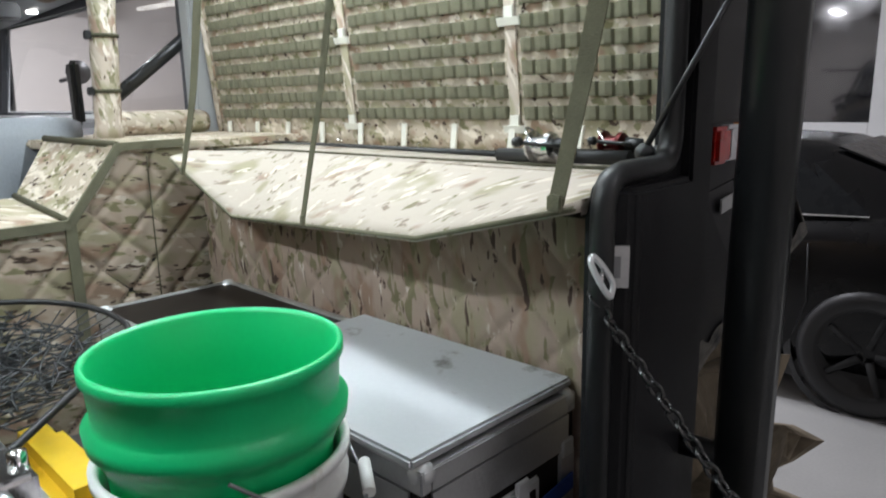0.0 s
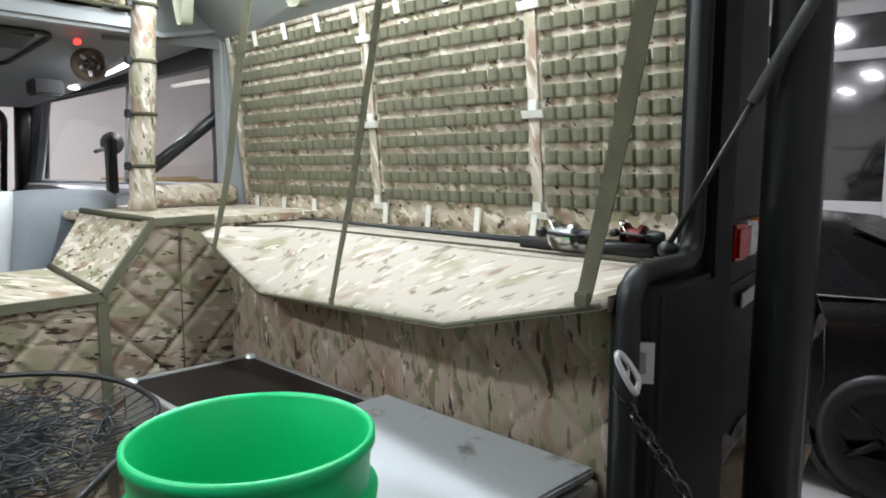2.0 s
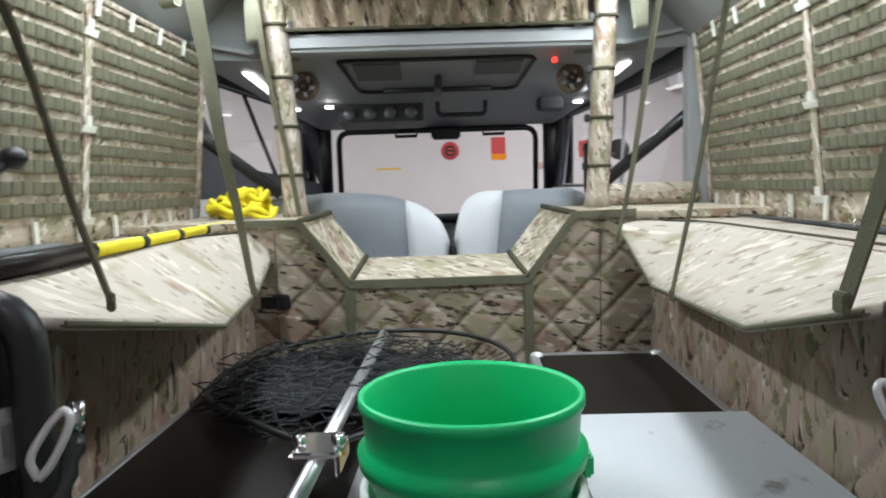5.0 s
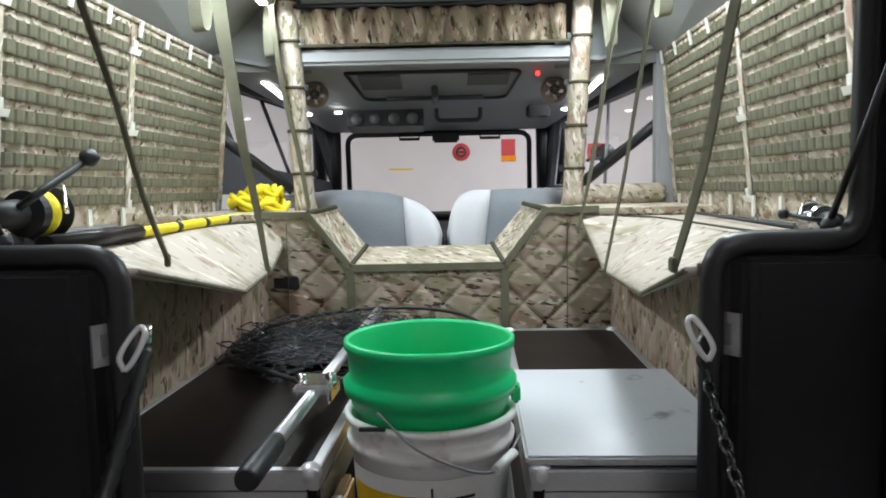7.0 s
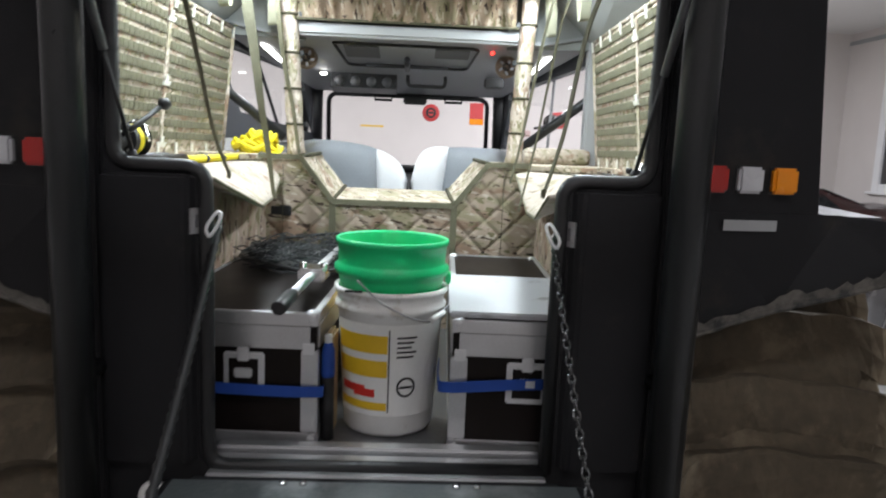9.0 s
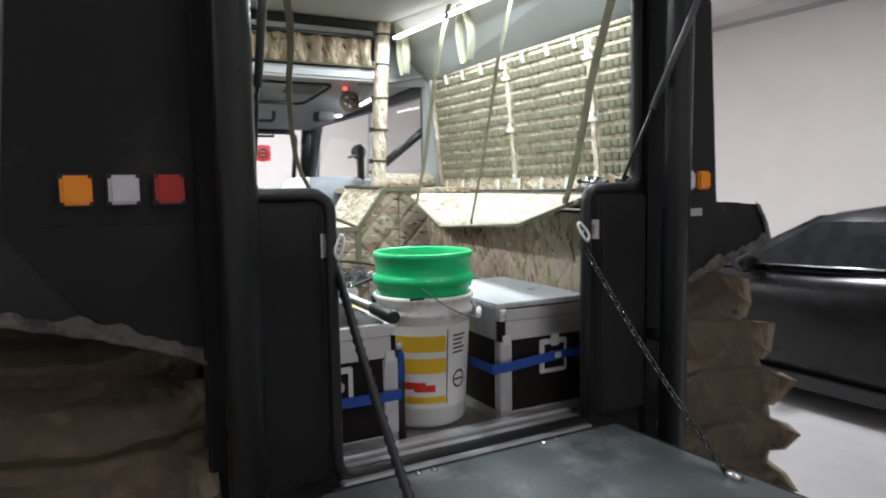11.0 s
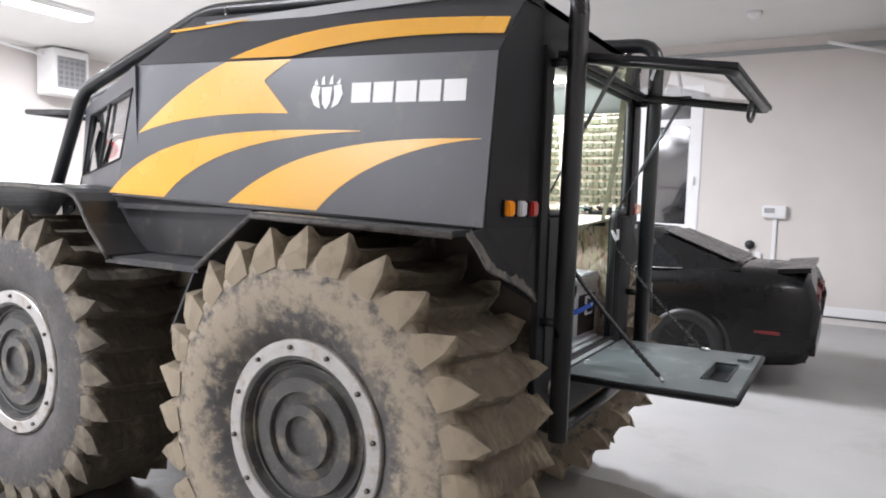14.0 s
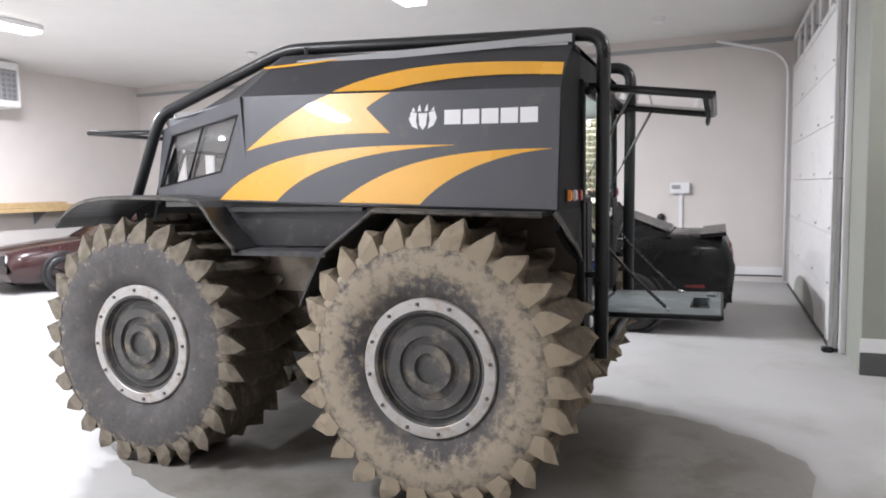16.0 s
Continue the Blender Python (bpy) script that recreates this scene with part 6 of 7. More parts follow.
for k in range(500):
    r0 = 0.30 * math.sqrt(rng.random())
    a0 = rng.random() * 6.2832
    p = Vector((-0.84 + r0 * math.cos(a0), -0.22 + r0 * math.sin(a0) * 0.95, 1.30 + 0.05 * rng.random()))
    pts = [p]
    d = rng.random() * 6.2832
    for j in range(4):
        d += rng.uniform(-1.1, 1.1)
        q = pts[-1] + Vector((0.03 * math.cos(d), 0.03 * math.sin(d), rng.uniform(-0.012, 0.014)))
        q.z = min(max(q.z, 1.297), 1.36)
        rr = (q - Vector((-0.84, -0.22, q.z)))
        if rr.length > 0.31 or q.y < -0.50:
            break
        pts.append(q)
    if len(pts) > 2:
        add_tube(cords, pts, 0.0016, 5)
for k in range(60):
    a = 6.2832 * k / 60
    rim_p = Vector((-0.84 + 0.31 * math.cos(a), -0.185 + 0.315 * math.sin(a), 1.316 + 0.014 * (1 + math.sin(a))))
    c = Vector((-0.84, -0.24, 1.31))
    end = rim_p.lerp(c, 0.45 + 0.3 * rng.random())
    end.z = 1.298
    mid_ = rim_p.lerp(end, 0.4) + Vector((rng.uniform(-0.02, 0.02), rng.uniform(-0.02, 0.02), -0.012))
    add_tube(cords, [rim_p, mid_, end], 0.0014, 5)
bag = bmesh.new()
rings = []
for i in range(1, 15):
    ring = []
    for k in range(56):
        a = 6.2832 * k / 56
        r = 0.235 * i / 14 * (1 + 0.18 * noise.noise((math.cos(a) * 2, math.sin(a) * 2, 7)))
        px, py = -0.88 + r * math.cos(a), -0.25 + r * math.sin(a)
        lump = 0.55 + 0.45 * noise.noise((px * 16, py * 16, 1)) + 0.25 * noise.noise((px * 45, py * 45, 4))
        ring.append(bag.verts.new((px, py, 1.2985 + 0.028 * max(0.0, lump))))
    rings.append(ring)
for u, v in zip(rings, rings[1:]):
    for k in range(56):
        bag.faces.new((u[k], v[k], v[(k + 1) % 56], u[(k + 1) % 56]))
bag.faces.new(rings[0])
bmesh.ops.recalc_face_normals(bag, faces=bag.faces)
for f in bag.faces:
    f.smooth = True
part("net_bag", bag, NET_BAG, net, "folded black fine-mesh bag")
net_ob = part("net_mesh", cords, NET, net, "crumpled dark net")
tagged(net_ob, kind="stuff")

# small things in the gap beside the pail
askew(solid("yellow_sponge", block(-0.72, -0.44, -0.100, -0.018, 0.972, 1.255, 0.022), YELLOW, "yellow sponge block wedged beside the pails", "sponge"))
askew(solid("glove_pouch", block(-0.26, -0.16, -0.112, -0.090, 0.972, 1.23, 0.006), WOOD, "thin tan pouch wedged beside the pail", "pouch"))
bottle = askew(thing("blue_bottle", "small dark bottle with a blue shoulder beside the pail", "bottle"))
part("flask", lathe([(0.001, 0.972), (0.016, 0.974), (0.016, 1.13), (0.012, 1.14)], 16, "z", (-0.160, -0.100, 0)), RUBBER, bottle)
part("shoulder", lathe([(0.016, 1.13), (0.017, 1.14), (0.016, 1.195), (0.009, 1.215), (0.001, 1.215)], 16, "z", (-0.160, -0.100, 0)), BLUE, bottle, "bright blue shoulder")
part("cap", lathe([(0.001, 1.235), (0.0095, 1.233), (0.0095, 1.213)], 12, "z", (-0.160, -0.100, 0)), WHITE_PLASTIC, bottle)


# fishing tackle on the shelves
def reel(parent, c, s, metal, k=1.0, tall=1.0):
    x, y, z = c
    spool = part("reel", lathe([(0.001, -0.030), (0.024, -0.024), (0.026, -0.019), (0.015, -0.016), (0.015, 0.010), (0.024, 0.014), (0.022, 0.022), (0.001, 0.026)], 24, "x", (x, y, z)), metal, parent, "spinning reel")
    for face in spool.data.polygons:
        face.use_smooth = False
    part("body", lathe([(0.001, 0.0), (0.014, 0.004), (0.012, 0.035), (0.001, 0.04)], 16, "x", (x + 0.026, y, z)), RUBBER, spool)
    part("bail", tube(smooth_path([(x, y - 0.03, z), (x - 0.035, y, z + 0.03), (x, y + 0.03, z)]), 0.0022, 6), CHROME, spool)
    part("crank", tube(smooth_path([(x + 0.04, y, z), (x + 0.04, y - s * 0.03, z + 0.02 * tall), (x - 0.02, y - s * 0.04, z + 0.05 * tall)]), 0.004, 6), RUBBER, spool)
    part("knob", lathe([(0.001, -0.010), (0.008, -0.007), (0.009, 0.003), (0.001, 0.010)], 12, "y", (x - 0.02, y - s * 0.045, z + 0.053 * tall)), RUBBER, spool)
    grow = Matrix.Translation(c) @ Matrix.Scale(k, 4) @ Matrix.Translation([-v for v in c])
    spool.matrix_basis = grow



rod = askew(thing("fishing_rod", "slim dark fishing rod with a bright spinning reel on the shelf", "fishing rod", "fishing rods"))
part("blank", tube([(-0.42, 0.700, 1.616), (-1.55, 0.775, 1.612)], [0.005, 0.0018], 8), RUBBER, rod)
part("handle", tube([(-0.14, 0.685, 1.622), (-0.42, 0.700, 1.616)], 0.012, 10), RUBBER, rod)
part("reel_seat", tube([(-0.26, 0.690, 1.622), (-0.34, 0.695, 1.620)], 0.0145, 10), CHROME, rod)
reel(rod, (-0.30, 0.672, 1.638), 1, CHROME, 1.0, 0.15)
rod2 = askew(thing("fishing_rod", "slim dark fishing rod with a red reel on the shelf", "fishing rod", "fishing rods"))
part("blank", tube([(-0.40, 0.745, 1.614), (-1.60, 0.79, 1.611)], [0.005, 0.0018], 8), RUBBER, rod2)
part("handle", tube([(-0.12, 0.735, 1.620), (-0.40, 0.745, 1.615)], 0.012, 10), LAMINATE, rod2)
reel(rod2, (-0.20, 0.735, 1.640), 1, DARK_RED, 0.85, 0.15)
for k in range(3):
    part("guide", lathe([(0.006, -0.001), (0.008, 0), (0.006, 0.001)], 12, "x", (-0.65 - 0.3 * k, 0.716 + 0.02 * k, 1.625), cap=False), CHROME, rod)
rod3 = askew(thing("fishing_rod", "dark-handled fishing rod with a black spinning reel on the shelf", "fishing rod", "fishing rods"))
part("handle", tube([(-0.10, -0.66, 1.625), (-0.58, -0.645, 1.622)], 0.0165, 12), GRILLE, rod3)
part("blank", tube([(-0.58, -0.645, 1.620), (-1.62, -0.72, 1.612)], [0.007, 0.002], 8), RUBBER, rod3)
reel(rod3, (-0.30, -0.63, 1.672), -1, RUBBER, 1.75)
part("line_spool", lathe([(0.034, -0.012), (0.040, -0.006), (0.040, 0.004), (0.034, 0.010)], 20, "x", (-0.30, -0.63, 1.672), cap=False), ROPE_YELLOW, rod3)
pole2 = askew(thing("telescopic_pole", "black and yellow telescopic pole along the shelf", "pole"))
part("shaft", tube([(-0.60, -0.605, 1.618), (-1.45, -0.645, 1.620)], 0.0125, 10), ROPE_YELLOW, pole2)
part("sleeve", tube([(-0.25, -0.590, 1.620), (-0.60, -0.605, 1.620)], 0.0165, 10), LAMINATE, pole2)
for k in range(3):
    part("dark_band", tube([(-0.80 - 0.2 * k, -0.6145 - 0.0094 * k, 1.6185), (-0.83 - 0.2 * k, -0.6159 - 0.0094 * k, 1.6185)], 0.0132, 10), RUBBER, pole2)
rope = askew(thing("coiled_rope", "coil of bright yellow rope on the shelf", "rope"))
coil = []
for k in range(190):
    a = k * 0.27
    r = (0.085 + 0.030 * math.sin(k * 0.31)) * math.sqrt(max(0.08, 1 - (k / 205) ** 2)) + 0.012 * noise.noise((k * 0.2, 0, 0))
    coil.append((-1.62 + r * math.cos(a), -0.66 + r * math.sin(a) * 0.95, 1.640 + 0.075 * k / 190 + 0.014 * math.sin(k * 1.3)))
part("coil", tube(coil, 0.010, 6), ROPE_YELLOW, rope)


# ---- the garage ----
X0, X1, Y0, Y1, H = -12.2, 1.95, -10.0, 8.45, 4.2
# distance of the unseen wall behind, set for the light bounced onto the rear
XE = 2.9


def structure(name, bm, mat, label=""):
    return tagged(part(name, bm, mat), label or name.replace("_", " "), name.split("_")[0], kind="structure")


floor_bm = bmesh.new()
add_box(floor_bm, X0 - 0.2, XE + 0.2, Y0 - 0.2, Y1 + 0.2, -0.2, 0.0)
structure("floor", floor_bm, CONCRETE, "pale sealed concrete garage floor with worn patches")
# dark patch with the vehicle's floor shadow painted in along with the damp
shade_stain_bm = bmesh.new()
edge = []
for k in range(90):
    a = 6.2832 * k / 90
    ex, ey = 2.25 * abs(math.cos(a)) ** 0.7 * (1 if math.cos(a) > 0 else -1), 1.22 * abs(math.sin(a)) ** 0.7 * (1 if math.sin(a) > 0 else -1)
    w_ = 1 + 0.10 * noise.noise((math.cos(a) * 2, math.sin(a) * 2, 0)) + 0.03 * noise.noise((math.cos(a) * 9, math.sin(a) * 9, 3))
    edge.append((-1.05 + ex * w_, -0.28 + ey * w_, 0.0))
add_slab(shade_stain_bm, edge, (0, 0, 0.004))
bmesh.ops.recalc_face_normals(shade_stain_bm, faces=shade_stain_bm.faces)
structure("floor_stain", shade_stain_bm, DAMP_SHADE, "damp muddy floor patch under the vehicle, its shadow painted in")
structure("ceiling", block(X0 - 0.2, XE + 0.2, Y0 - 0.2, Y1 + 0.2, H, H + 0.15), CEILING, "white painted garage ceiling")
# the long wall beyond the black car, with two windows
WX0, WX1, WZ0, WZ1 = -3.04, -1.06, 1.22, 3.56
wall_bm = bmesh.new()
VX0, VX1 = -11.05, -9.27
for x0, x1, z0, z1 in ((X0 - 0.2, VX0, 0, H), (VX1, WX0, 0, H), (WX1, X1 + 0.2, 0, H), (WX0, WX1, 0, WZ0), (WX0, WX1, WZ1, H), (VX0, VX1, 0, WZ0), (VX0, VX1, WZ1, H)):
    add_box(wall_bm, x0, x1, Y1, Y1 + 0.25, z0, z1)
structure("wall_north", wall_bm, WALL, "pale beige painted wall with two windows")
structure("wall_south", block(X0 - 0.2, XE + 0.2, Y0 - 0.25, Y0, 0, H), WALL, "pale beige painted wall")
structure("wall_west", block(X0 - 0.25, X0, Y0, Y1, 0, H), WALL, "pale beige painted wall")
DY0, DY1, DZ1 = 3.30, 8.20, 4.0
rear_wall_bm = bmesh.new()
for y0, y1, z0, z1 in ((DY1, Y1, 0, H), (2.5, DY1, DZ1, H)):
    add_box(rear_wall_bm, X1, X1 + 0.25, y0, y1, z0, z1)
# unseen wall part behind the vehicle, placed for its bounce light
add_box(rear_wall_bm, XE, XE + 0.25, Y0, 2.7, 0, H)
add_box(rear_wall_bm, 2.2, XE, 2.45, 2.7, 0, H)
structure("wall_east", rear_wall_bm, WALL, "pale beige painted wall round the garage door, unseen part for bounce")
pier = structure("pier", block(1.86, 2.2, 2.42, DY0 - 0.06, 0, H), GREEN_GREY, "grey-green painted pier beside the garage door")
part("skirting", block(1.85, 2.2, 2.408, 2.42, 0.20, 0.325, 0.004), PVC, pier, "white skirting strip")
part("plinth", block(1.85, 2.2, 2.408, 2.42, 0.0, 0.198), GRILLE, pier, "dark scuffed plinth")
part("pier_trim", block(1.80, 1.86, 3.18, 3.25, 0, H, 0.01), PVC, pier)

# sectional door: panels with a few fasteners, top windows, side rail
door = tagged(new("garage_door"), "white sectional garage door with small top windows", "garage door", kind="structure")
door_h = 4.0 / 7
for i in range(7):
    z0 = i * door_h
    if i < 6:
        part("door_panel", block(1.76, 1.80, DY0, DY1, z0 + 0.0025, z0 + door_h - 0.0025, 0.003), DOOR_WHITE, door)
    else:
        bm = bmesh.new()
        step_y = (DY1 - DY0) / 6
        for k in range(6):
            y0 = DY0 + k * step_y
            add_box(bm, 1.76, 1.80, y0, y0 + 0.12, z0 + 0.005, z0 + door_h)
            add_box(bm, 1.76, 1.80, y0 + 0.12, y0 + step_y, z0 + 0.005, z0 + 0.09)
            add_box(bm, 1.76, 1.80, y0 + 0.12, y0 + step_y, z0 + door_h - 0.08, z0 + door_h)
        part("door_panel", bm, DOOR_WHITE, door)
        for k in range(6):
            y0 = DY0 + k * step_y
            part("door_pane", block(1.775, 1.785, y0 + 0.12, y0 + step_y, z0 + 0.09, z0 + door_h - 0.08), NIGHT_PANE, door)
    for y in (DY0 + 0.45, DY0 + 1.55 + 0.25 * (i % 2), DY0 + 3.4):
        part("fastener", lathe([(0.001, -0.012), (0.014, -0.010), (0.018, 0)], 8, "x", (1.76, y, z0 + 0.06)), LIGHT_GREY, door)
part("side_rail", block(1.72, 1.755, DY0 - 0.02, DY0 + 0.03, 0, 3.9, 0.005), ALU, door, "bright steel side rail")
part("track", tube(rounded([(1.70, DY1 + 0.08, 0.05), (1.70, DY1 + 0.08, 3.75), (0.6, DY1 + 0.08, 4.05)], 0.35), 0.025, 8), PVC, door)
part("bottom_seal", block(1.74, 1.82, DY0, DY1, 0.0, 0.03), RUBBER, door)
part("roller_bracket", block(1.66, 1.76, DY0 - 0.08, DY0 + 0.02, 0.0, 0.05, 0.01), RUBBER, door)
# shade low on the door, laid on as a flat grey half-round sheet
part("door_shade_patch", slab([(1.756, 6.0 + 1.2 * math.cos(math.pi * k / 24), 0.035 + 0.36 * math.sin(math.pi * k / 24)) for k in range(25)], (0.003, 0, 0)), GREEN_GREY, door, "grey half-round patch above the floor, painted shade")
# skirting
structure("baseboard", block(X0, 1.70, Y1 - 0.02, Y1, 0.12, 0.26, 0.006), PVC, "white skirting board")
structure("trim", block(X0, 1.70, Y1 - 0.012, Y1, 0.095, 0.12), GRILLE, "dark seam under the skirting board")
structure("baseboard", block(X0, X0 + 0.02, Y0, Y1, 0.0, 0.14, 0.006), PVC, "white skirting board")
structure("trim", block(X0, X1, Y1 - 0.03, Y1, H - 0.22, H - 0.15), LIGHT_GREY, "pale ledge under the ceiling")

# windows on the long wall
def make_window(name, x0w, x1w):
    window = tagged(new(name), "white plastic window with two lower panes and two top lights, dark night outside", "window", kind="structure")
    fr = bmesh.new()
    mid, tz = (x0w + x1w) / 2, 2.98
    for x0, x1, z0, z1 in ((x0w, x0w + 0.19, WZ0, WZ1), (x1w - 0.19, x1w, WZ0, WZ1), (x0w + 0.19, x1w - 0.19, WZ0, WZ0 + 0.15), (x0w + 0.19, x1w - 0.19, WZ1 - 0.15, WZ1),
                           (mid - 0.115, mid + 0.115, WZ0 + 0.15, WZ1 - 0.15), (x0w + 0.19, mid - 0.115, tz - 0.06, tz + 0.06), (mid + 0.115, x1w - 0.19, tz - 0.06, tz + 0.06)):
        add_box(fr, x0, x1, Y1 - 0.02, Y1 + 0.06, z0, z1, 0.008)
    part("window_frame", fr, PVC, window)
    for x0, x1 in ((x0w + 0.19, mid - 0.115), (mid + 0.115, x1w - 0.19)):
        for z0, z1 in ((WZ0 + 0.15, tz - 0.06), (tz + 0.06, WZ1 - 0.15)):
            part("pane", block(x0, x1, Y1 + 0.02, Y1 + 0.03, z0, z1), NIGHT_PANE, window)
    part("window_sill", block(x0w - 0.05, x1w + 0.05, Y1 - 0.10, Y1 + 0.02, WZ0 - 0.04, WZ0, 0.01), PVC, window)
    part("window_handle", block(x1w - 0.11, x1w - 0.08, Y1 - 0.06, Y1 - 0.02, 2.0, 2.14, 0.006), PVC, window)


make_window("window_1", WX0, WX1)
make_window("window_2", VX0, VX1)

# wall box with conduit and a socket
box = thing("electrical_box", "white wall-mounted electrical box with a conduit running down", "electrical box")
part("casing", block(-0.12, 0.21, Y1 - 0.10, Y1, 1.52, 1.71, 0.015), PVC, box)
part("cover", block(-0.09, 0.05, Y1 - 0.115, Y1 - 0.10, 1.60, 1.67, 0.004), LIGHT_GREY, box)
part("conduit", block(0.03, 0.09, Y1 - 0.04, Y1, 0.26, 1.52, 0.008), PVC, box)
sock = thing("wall_socket", "dark round wall socket with a short lead", "socket")
part("face", lathe([(0.07, 0), (0.07, -0.04), (0.05, -0.06), (0.001, -0.06)], 20, "y", (-0.27, Y1, 1.10)), RUBBER, sock)
part("lead", tube(smooth_path([(-0.27, Y1 - 0.03, 1.04), (-0.24, Y1 - 0.04, 0.9), (-0.20, Y1 - 0.03, 0.7)]), 0.012, 6), LIGHT_GREY, sock)
duct = solid("cable_trunking", block(-0.18, -0.10, Y1 - 0.04, Y1, 0.26, 1.0, 0.008), PVC, "white vertical cable trunking on the wall", "trunking")

# unit heater high on the far wall
heater = thing("unit_heater", "white hanging unit heater with a square grille", "heater")
hx, hy, hz = X0 + 0.45, 4.58, 3.74
part("casing", block(hx - 0.30, hx + 0.25, hy - 0.34, hy + 0.34, hz - 0.40, hz + 0.42, 0.02), PVC, heater)
for i in range(6):
    part("grille_bar", block(hx + 0.25, hx + 0.27, hy - 0.27, hy + 0.27, hz - 0.26 + i * 0.095, hz - 0.235 + i * 0.095), LIGHT_GREY, heater)
    part("grille_bar", block(hx + 0.252, hx + 0.268, hy - 0.27 + i * 0.102, hy - 0.245 + i * 0.102, hz - 0.28, hz + 0.28), LIGHT_GREY, heater)
part("dark_core", block(hx + 0.249, hx + 0.251, hy - 0.27, hy + 0.27, hz - 0.28, hz + 0.28), STEEL, heater)
part("wall_bracket", block(X0, hx - 0.28, hy - 0.2, hy + 0.2, hz + 0.1, hz + 0.16, 0.004), STEEL, heater)
part("feed_pipe", tube([(hx - 0.1, hy - 0.34, hz + 0.3), (hx - 0.1, hy - 1.6, hz + 0.45)], 0.03, 8), PVC, heater)

# ceiling luminaires; the one behind the tailgate only houses the added fill
for lx, ly in LUMINAIRES_AND_FILL:
    lum = thing("ceiling_or_fill_light", "white batten ceiling light with lit diffuser, the rearmost one added fill", "ceiling light", "ceiling lights")
    part("housing", block(lx - 0.17, lx + 0.17, ly - 0.57, ly + 0.57, 4.12, 4.2, 0.012), PVC, lum)
    part("diffuser", block(lx - 0.15, lx + 0.15, ly - 0.55, ly + 0.55, 4.085, 4.118, 0.01), LAMP_GLOW, lum)
for dx, dy in ((-0.2, 6.8), (-7.2, 6.2)):
    det = thing("smoke_detector", "small white ceiling detector", "detector")
    part("body", lathe([(0.09, 4.2), (0.085, 4.15), (0.05, 4.12), (0.001, 4.12)], 20, "z", (dx, dy, 0)), PVC, det)

# signs on the wall ahead of the vehicle
def round_sign(y, z, plate):
    """A red disc with a dark ring in it, on a square red plate or without."""
    sign = thing("round_sign", "red warning sign with a square plate on the wall" if plate else "round red warning sign on the wall", "sign", "red signs")
    if plate:
        part("plate", block(X0 + 0.001, X0 + 0.012, y - 0.155, y + 0.155, z - 0.15, z + 0.15, 0.004), RED_SIGN, sign)
    part("face", lathe([(0.001, 0.024), (0.155, 0.024), (0.165, 0.0)], 28, "x", (X0 + 0.001, y, z)), RED_SIGN, sign)
    part("dark_ring", lathe([(0.060, 0.024), (0.062, 0.030), (0.098, 0.030), (0.100, 0.024)], 28, "x", (X0 + 0.001, y, z), cap=False), BLACK_PRINT, sign, "black printed ring")
    part("bar", block(X0 + 0.025, X0 + 0.029, y - 0.055, y + 0.055, z - 0.018, z + 0.018), BLACK_PRINT, sign)


round_sign(0.31, 2.35, False)
round_sign(2.82, 2.31, True)
notice = thing("paper_notice", "red and orange notice pinned to the wall", "notice")
part("sheet", block(X0 + 0.001, X0 + 0.010, 1.06, 1.32, 2.27, 2.57), RED_SIGN, notice)
part("lower_strip", block(X0 + 0.001, X0 + 0.012, 1.06, 1.33, 2.16, 2.268), AMBER, notice, "orange lower strip")
solid("yellow_tape_mark", block(X0 + 0.001, X0 + 0.005, -1.04, -0.60, 2.04, 2.07), YELLOW, "short strip of yellow tape on the wall", "tape")
plaque = thing("wall_plaque", "small pale pink plaque on the wall", "plaque")
part("board", block(X0 + 0.001, X0 + 0.02, 1.84, 2.26, 1.97, 2.09, 0.004), PINK, plaque)
part("dark_line", block(X0 + 0.02, X0 + 0.023, 1.98, 2.24, 1.985, 2.01), FAN_BROWN, plaque)


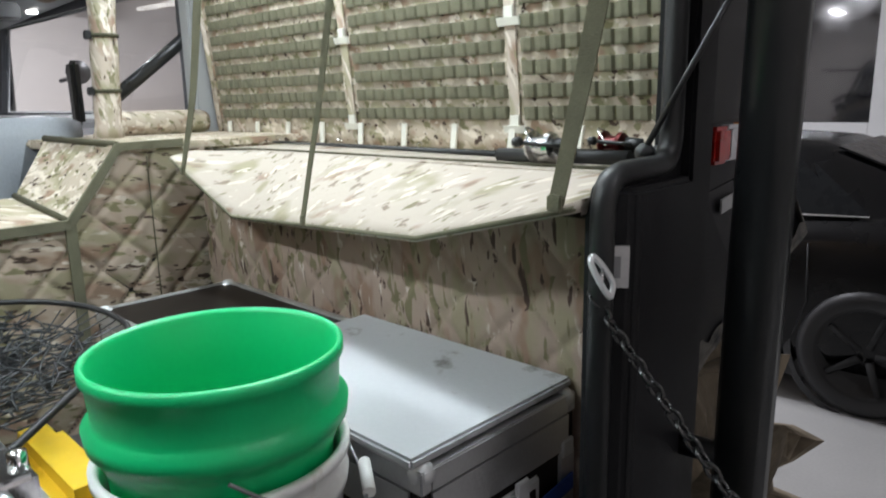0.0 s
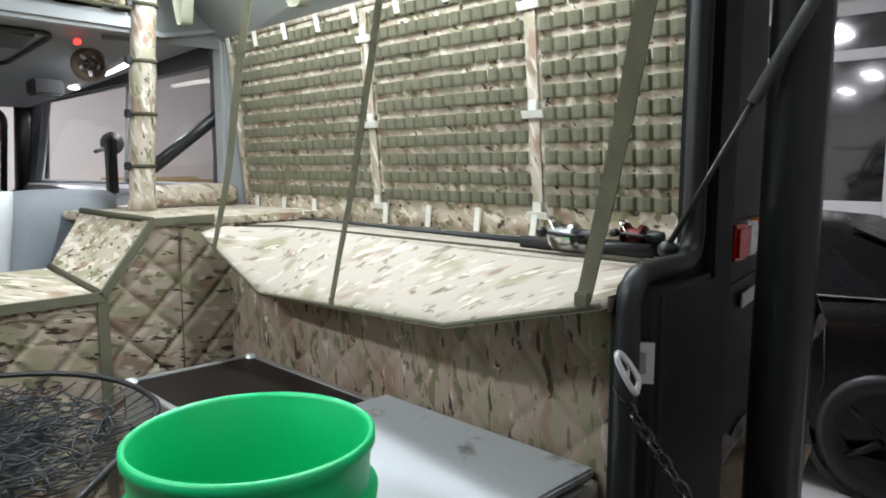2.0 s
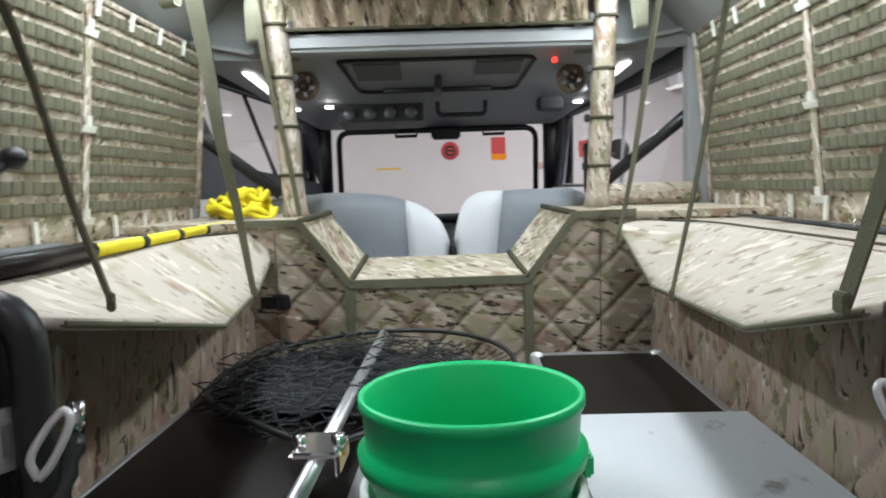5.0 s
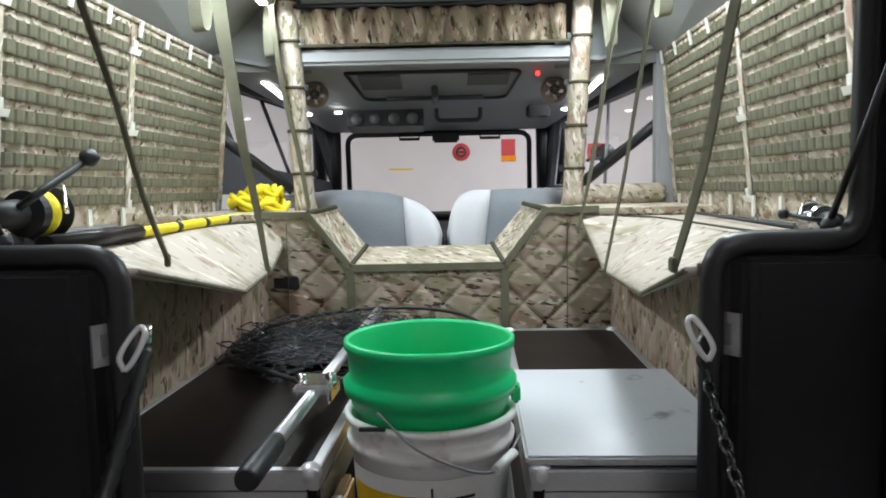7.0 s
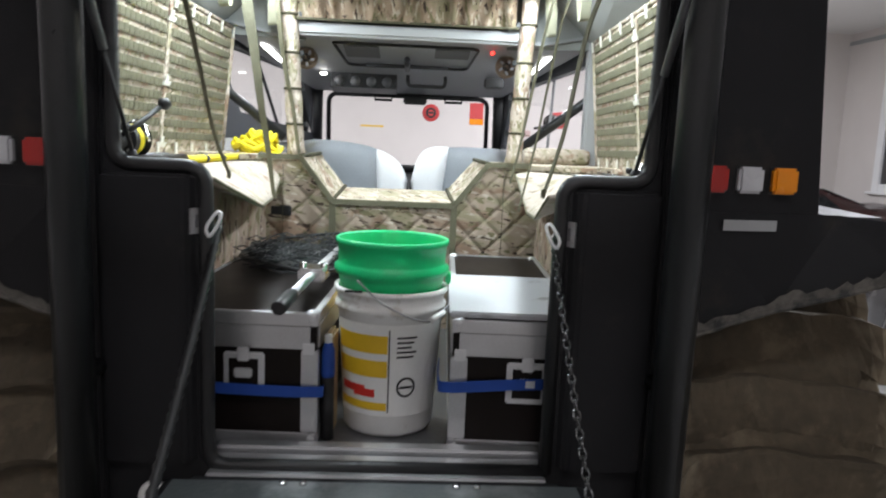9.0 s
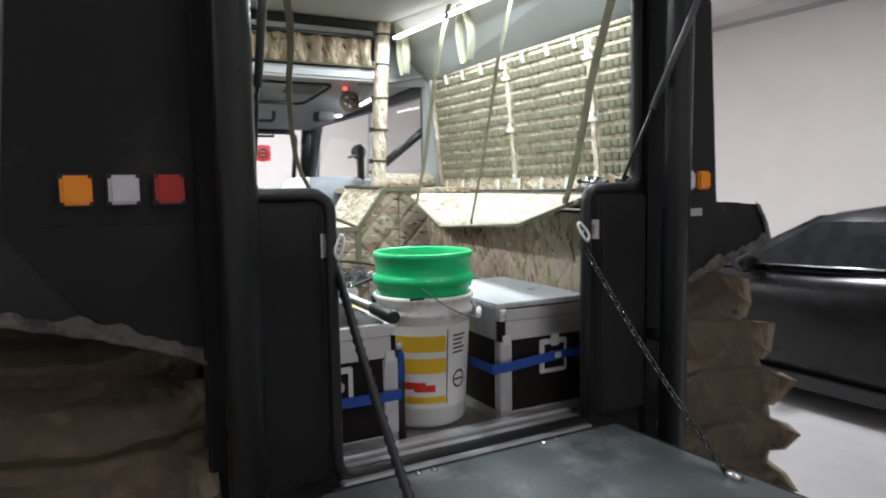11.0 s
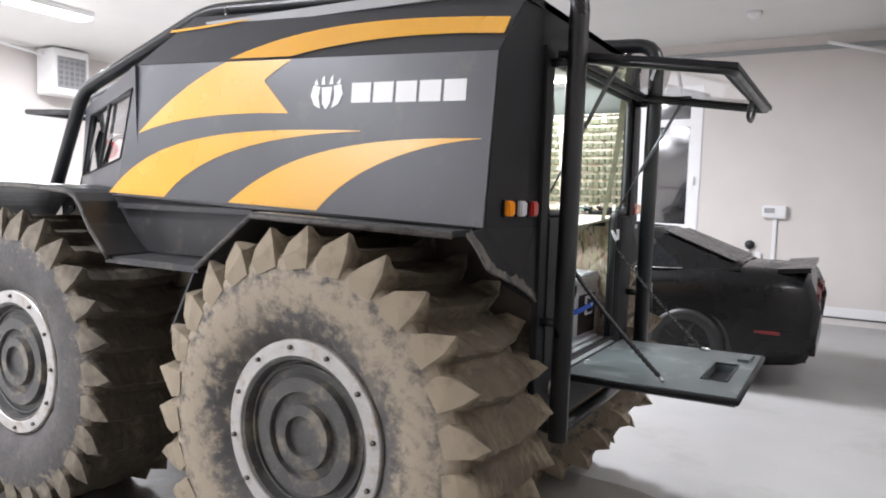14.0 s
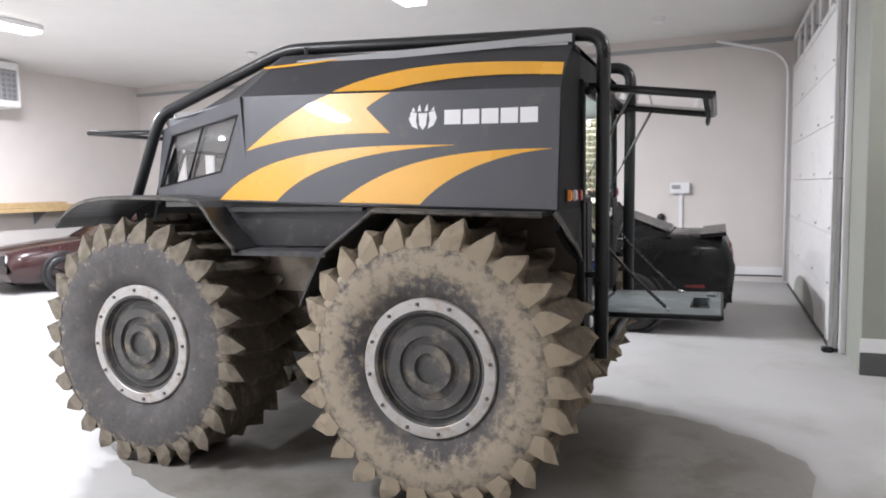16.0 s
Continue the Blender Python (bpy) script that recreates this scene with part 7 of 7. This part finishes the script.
# ---- cars ----
def car(name, label, paint, m):
    """A low two-door car with a long bonnet; its nose points to -x, its near side is at -y."""
    ob = thing(name, label, "car")
    # stations along the length: x, sill, belt height, half width at belt
    st = [(-2.46, 0.42, 0.70, 0.72), (-2.40, 0.25, 0.80, 0.83), (-2.1, 0.20, 0.86, 0.91), (-1.5, 0.19, 0.92, 0.935), (-0.7, 0.18, 0.97, 0.935), (0.3, 0.18, 1.0, 0.935),
          (1.0, 0.19, 1.05, 0.96), (1.6, 0.20, 1.10, 0.96), (2.1, 0.24, 1.10, 0.93), (2.36, 0.27, 1.09, 0.89), (2.44, 0.30, 1.07, 0.84)]
    bm = bmesh.new()
    rows = []
    for x, s0, b, w in st:
        sec = [(-w * 0.93, s0), (-w * 1.0, s0 + 0.18), (-w * 1.0, b - 0.30), (-w * 0.985, b - 0.14), (-w * 0.93, b - 0.03), (-w * 0.6, b + 0.015), (0, b + 0.03)]
        sec = sec + [(-y, z) for y, z in sec[-2::-1]]
        bulge = 0.0 if x < 2.3 else 0.12
        rows.append([bm.verts.new((x + bulge * (1 - min(1, abs(z - 0.68) / 0.4) ** 1.6), y, z)) for y, z in sec])
    for u, v in zip(rows, rows[1:]):
        for k in range(len(u) - 1):
            f = bm.faces.new((u[k], u[k + 1], v[k + 1], v[k]))
            f.smooth = True
        bm.faces.new((u[-1], u[0], v[0], v[-1]))
    bm.faces.new(rows[0])
    bm.faces.new(rows[-1][::-1])
    bmesh.ops.recalc_face_normals(bm, faces=bm.faces)
    part("body", bm, paint, ob)
    bmesh_cab = bmesh.new()
    cab = [(-0.62, 0.97, 0.82, 0.97), (0.12, 1.36, 0.66, 1.36), (0.55, 1.43, 0.64, 1.43), (1.05, 1.40, 0.64, 1.40), (1.85, 1.10, 0.74, 1.10)]
    base = [(-0.62, 0.96), (-0.1, 0.97), (0.55, 0.99), (1.15, 1.04), (1.88, 1.09)]
    rows = []
    for (x, z, w, _), (bx, b) in zip(cab, base):
        rows.append([bmesh_cab.verts.new(p) for p in ((bx, -0.86, b), (x, -w, z), (x, -w * 0.6, z + 0.035), (x, w * 0.6, z + 0.035), (x, w, z), (bx, 0.86, b))])
    for u, v in zip(rows, rows[1:]):
        for k in range(5):
            f = bmesh_cab.faces.new((u[k], u[k + 1], v[k + 1], v[k]))
            f.smooth = True
    bmesh.ops.recalc_face_normals(bmesh_cab, faces=bmesh_cab.faces)
    part("roof", bmesh_cab, paint, ob)
    for s in (-1, 1):
        part("side_glass", slab([(-0.35, s * 0.872, 1.01), (0.16, s * 0.715, 1.33), (0.95, s * 0.70, 1.36), (1.28, s * 0.85, 1.07)], (0, s * 0.012, 0.004)), DARK_GLASS, ob)
        part("quarter_glass", slab([(1.02, s * 0.705, 1.345), (1.36, s * 0.86, 1.08), (1.20, s * 0.868, 1.06)], (0, s * 0.012, 0.004)), DARK_GLASS, ob)
        part("window_trim", tube([(-0.36, s * 0.884, 1.005), (1.36, s * 0.872, 1.072)], 0.008, 6), CHROME, ob, "bright window line")
        part("door_mirror", lathe([(0.001, -0.10), (0.06, -0.08), (0.075, 0), (0.06, 0.08), (0.001, 0.10)], 14, "y", (-0.25, s * 0.98, 1.02)), paint, ob)
        part("door_handle", block(0.85, 1.02, min(s * 0.94, s * 0.962), max(s * 0.94, s * 0.962), 0.83, 0.86, 0.006), paint, ob)
        part("door_gap", tube([(1.10, s * 0.958, 0.92), (1.12, s * 0.966, 0.6), (1.05, s * 0.955, 0.36)], 0.004, 5), RUBBER, ob)
        part("side_marker", block(2.02, 2.24, min(s * 0.90, s * 0.937), max(s * 0.90, s * 0.937), 0.535, 0.57, 0.006), DIM_RED, ob, "red side marker")
        part("tail_lamp", block(2.46, 2.525, min(s * 0.25, s * 0.76), max(s * 0.25, s * 0.76), 0.82, 0.94, 0.02), DIM_RED, ob)
        part("headlamp", lathe([(0.001, 0.0), (0.09, 0.01), (0.10, 0.05)], 18, "x", (-2.475, s * 0.62, 0.66)), CLEAR_LENS, ob)
        part("lower_sill", block(-1.2, 1.25, min(s * 0.87, s * 0.945), max(s * 0.87, s * 0.945), 0.15, 0.25, 0.01), RUBBER, ob)
        for wx in (-1.52, 1.43):
            wheel = part("wheel", lathe([(0.255, -0.11), (0.30, -0.125), (0.345, -0.10), (0.355, 0), (0.345, 0.10), (0.30, 0.125), (0.255, 0.11)], 36, "y", (wx, s * 0.86, 0.355), cap=False), RUBBER, ob)
            part("rim", lathe([(0.001, s * 0.06), (0.05, s * 0.07), (0.06, s * 0.04), (0.20, s * 0.045), (0.235, s * 0.10), (0.258, s * 0.105)], 30, "y", (wx, s * 0.86, 0.355), cap=False), BLACK_RIM, wheel)
            for k in range(5):
                a = 1.2566 * k
                sp = bmesh.new()
                add_tube(sp, [(wx + 0.04 * math.cos(a), s * 0.945, 0.355 + 0.04 * math.sin(a)), (wx + 0.225 * math.cos(a), s * 0.955, 0.355 + 0.225 * math.sin(a))], [0.026, 0.018], 6)
                part("spoke", sp, BLACK_RIM, wheel)
            part("wheel_arch", lathe([(0.375, -0.012), (0.40, 0.004 * s), (0.42, -0.008 * s)], 36, "y", (wx, s * 0.945, 0.365), cap=False), RUBBER, ob)
    part("rear_screen", slab([(1.12, -0.58, 1.405), (1.12, 0.58, 1.405), (1.80, 0.66, 1.145), (1.80, -0.66, 1.145)], (0.006, 0, 0.012)), DARK_GLASS, ob)
    part("windscreen", slab([(-0.56, -0.72, 1.01), (-0.56, 0.72, 1.01), (0.08, 0.60, 1.36), (0.08, -0.60, 1.36)], (-0.008, 0, 0.012)), DARK_GLASS, ob)
    part("spoiler", slab([(2.18, -0.80, 1.125), (2.45, -0.84, 1.155), (2.45, 0.84, 1.155), (2.18, 0.80, 1.125)], (0, 0, -0.045)), paint, ob)
    part("rear_bumper", block(2.34, 2.52, -0.80, 0.80, 0.28, 0.60, 0.07), paint, ob)
    part("grille", block(-2.49, -2.45, -0.70, 0.70, 0.56, 0.76, 0.01), RUBBER, ob)
    ob.matrix_basis = m
    return ob


car("black_coupe", "dusty black two-door muscle car parked along the wall", CAR_BLACK, pose(-1.68, 4.62, 0, 0, 0, 0))
car("red_coupe", "dark red two-door car parked in the far corner", CAR_RED, pose(-10.6, 6.0, 0, 0, 0, 75) @ Matrix.Scale(0.9, 4))

# timber on a wall shelf in the far corner
shelf = thing("wall_shelf", "plain timber wall shelf on steel brackets", "shelf")
part("top", block(X0 + 0.002, X0 + 0.40, 4.2, 6.9, 1.375, 1.40, 0.004), WOOD, shelf)
for by in (4.5, 5.55, 6.6):
    part("bracket", slab([(X0 + 0.002, by - 0.015, 1.373), (X0 + 0.34, by - 0.015, 1.373), (X0 + 0.002, by - 0.015, 1.12)], (0, 0.03, 0)), STEEL, shelf)
for y0, y1, x1, z in ((4.35, 6.75, 0.36, 1.402), (4.45, 6.5, 0.33, 1.458), (4.42, 6.1, 0.30, 1.514)):
    solid("timber_board", block(X0 + 0.03, X0 + x1, y0, y1, z, z + 0.052, 0.004), WOOD, "pale timber board lying on a wall shelf", "board", "stacked timber boards")
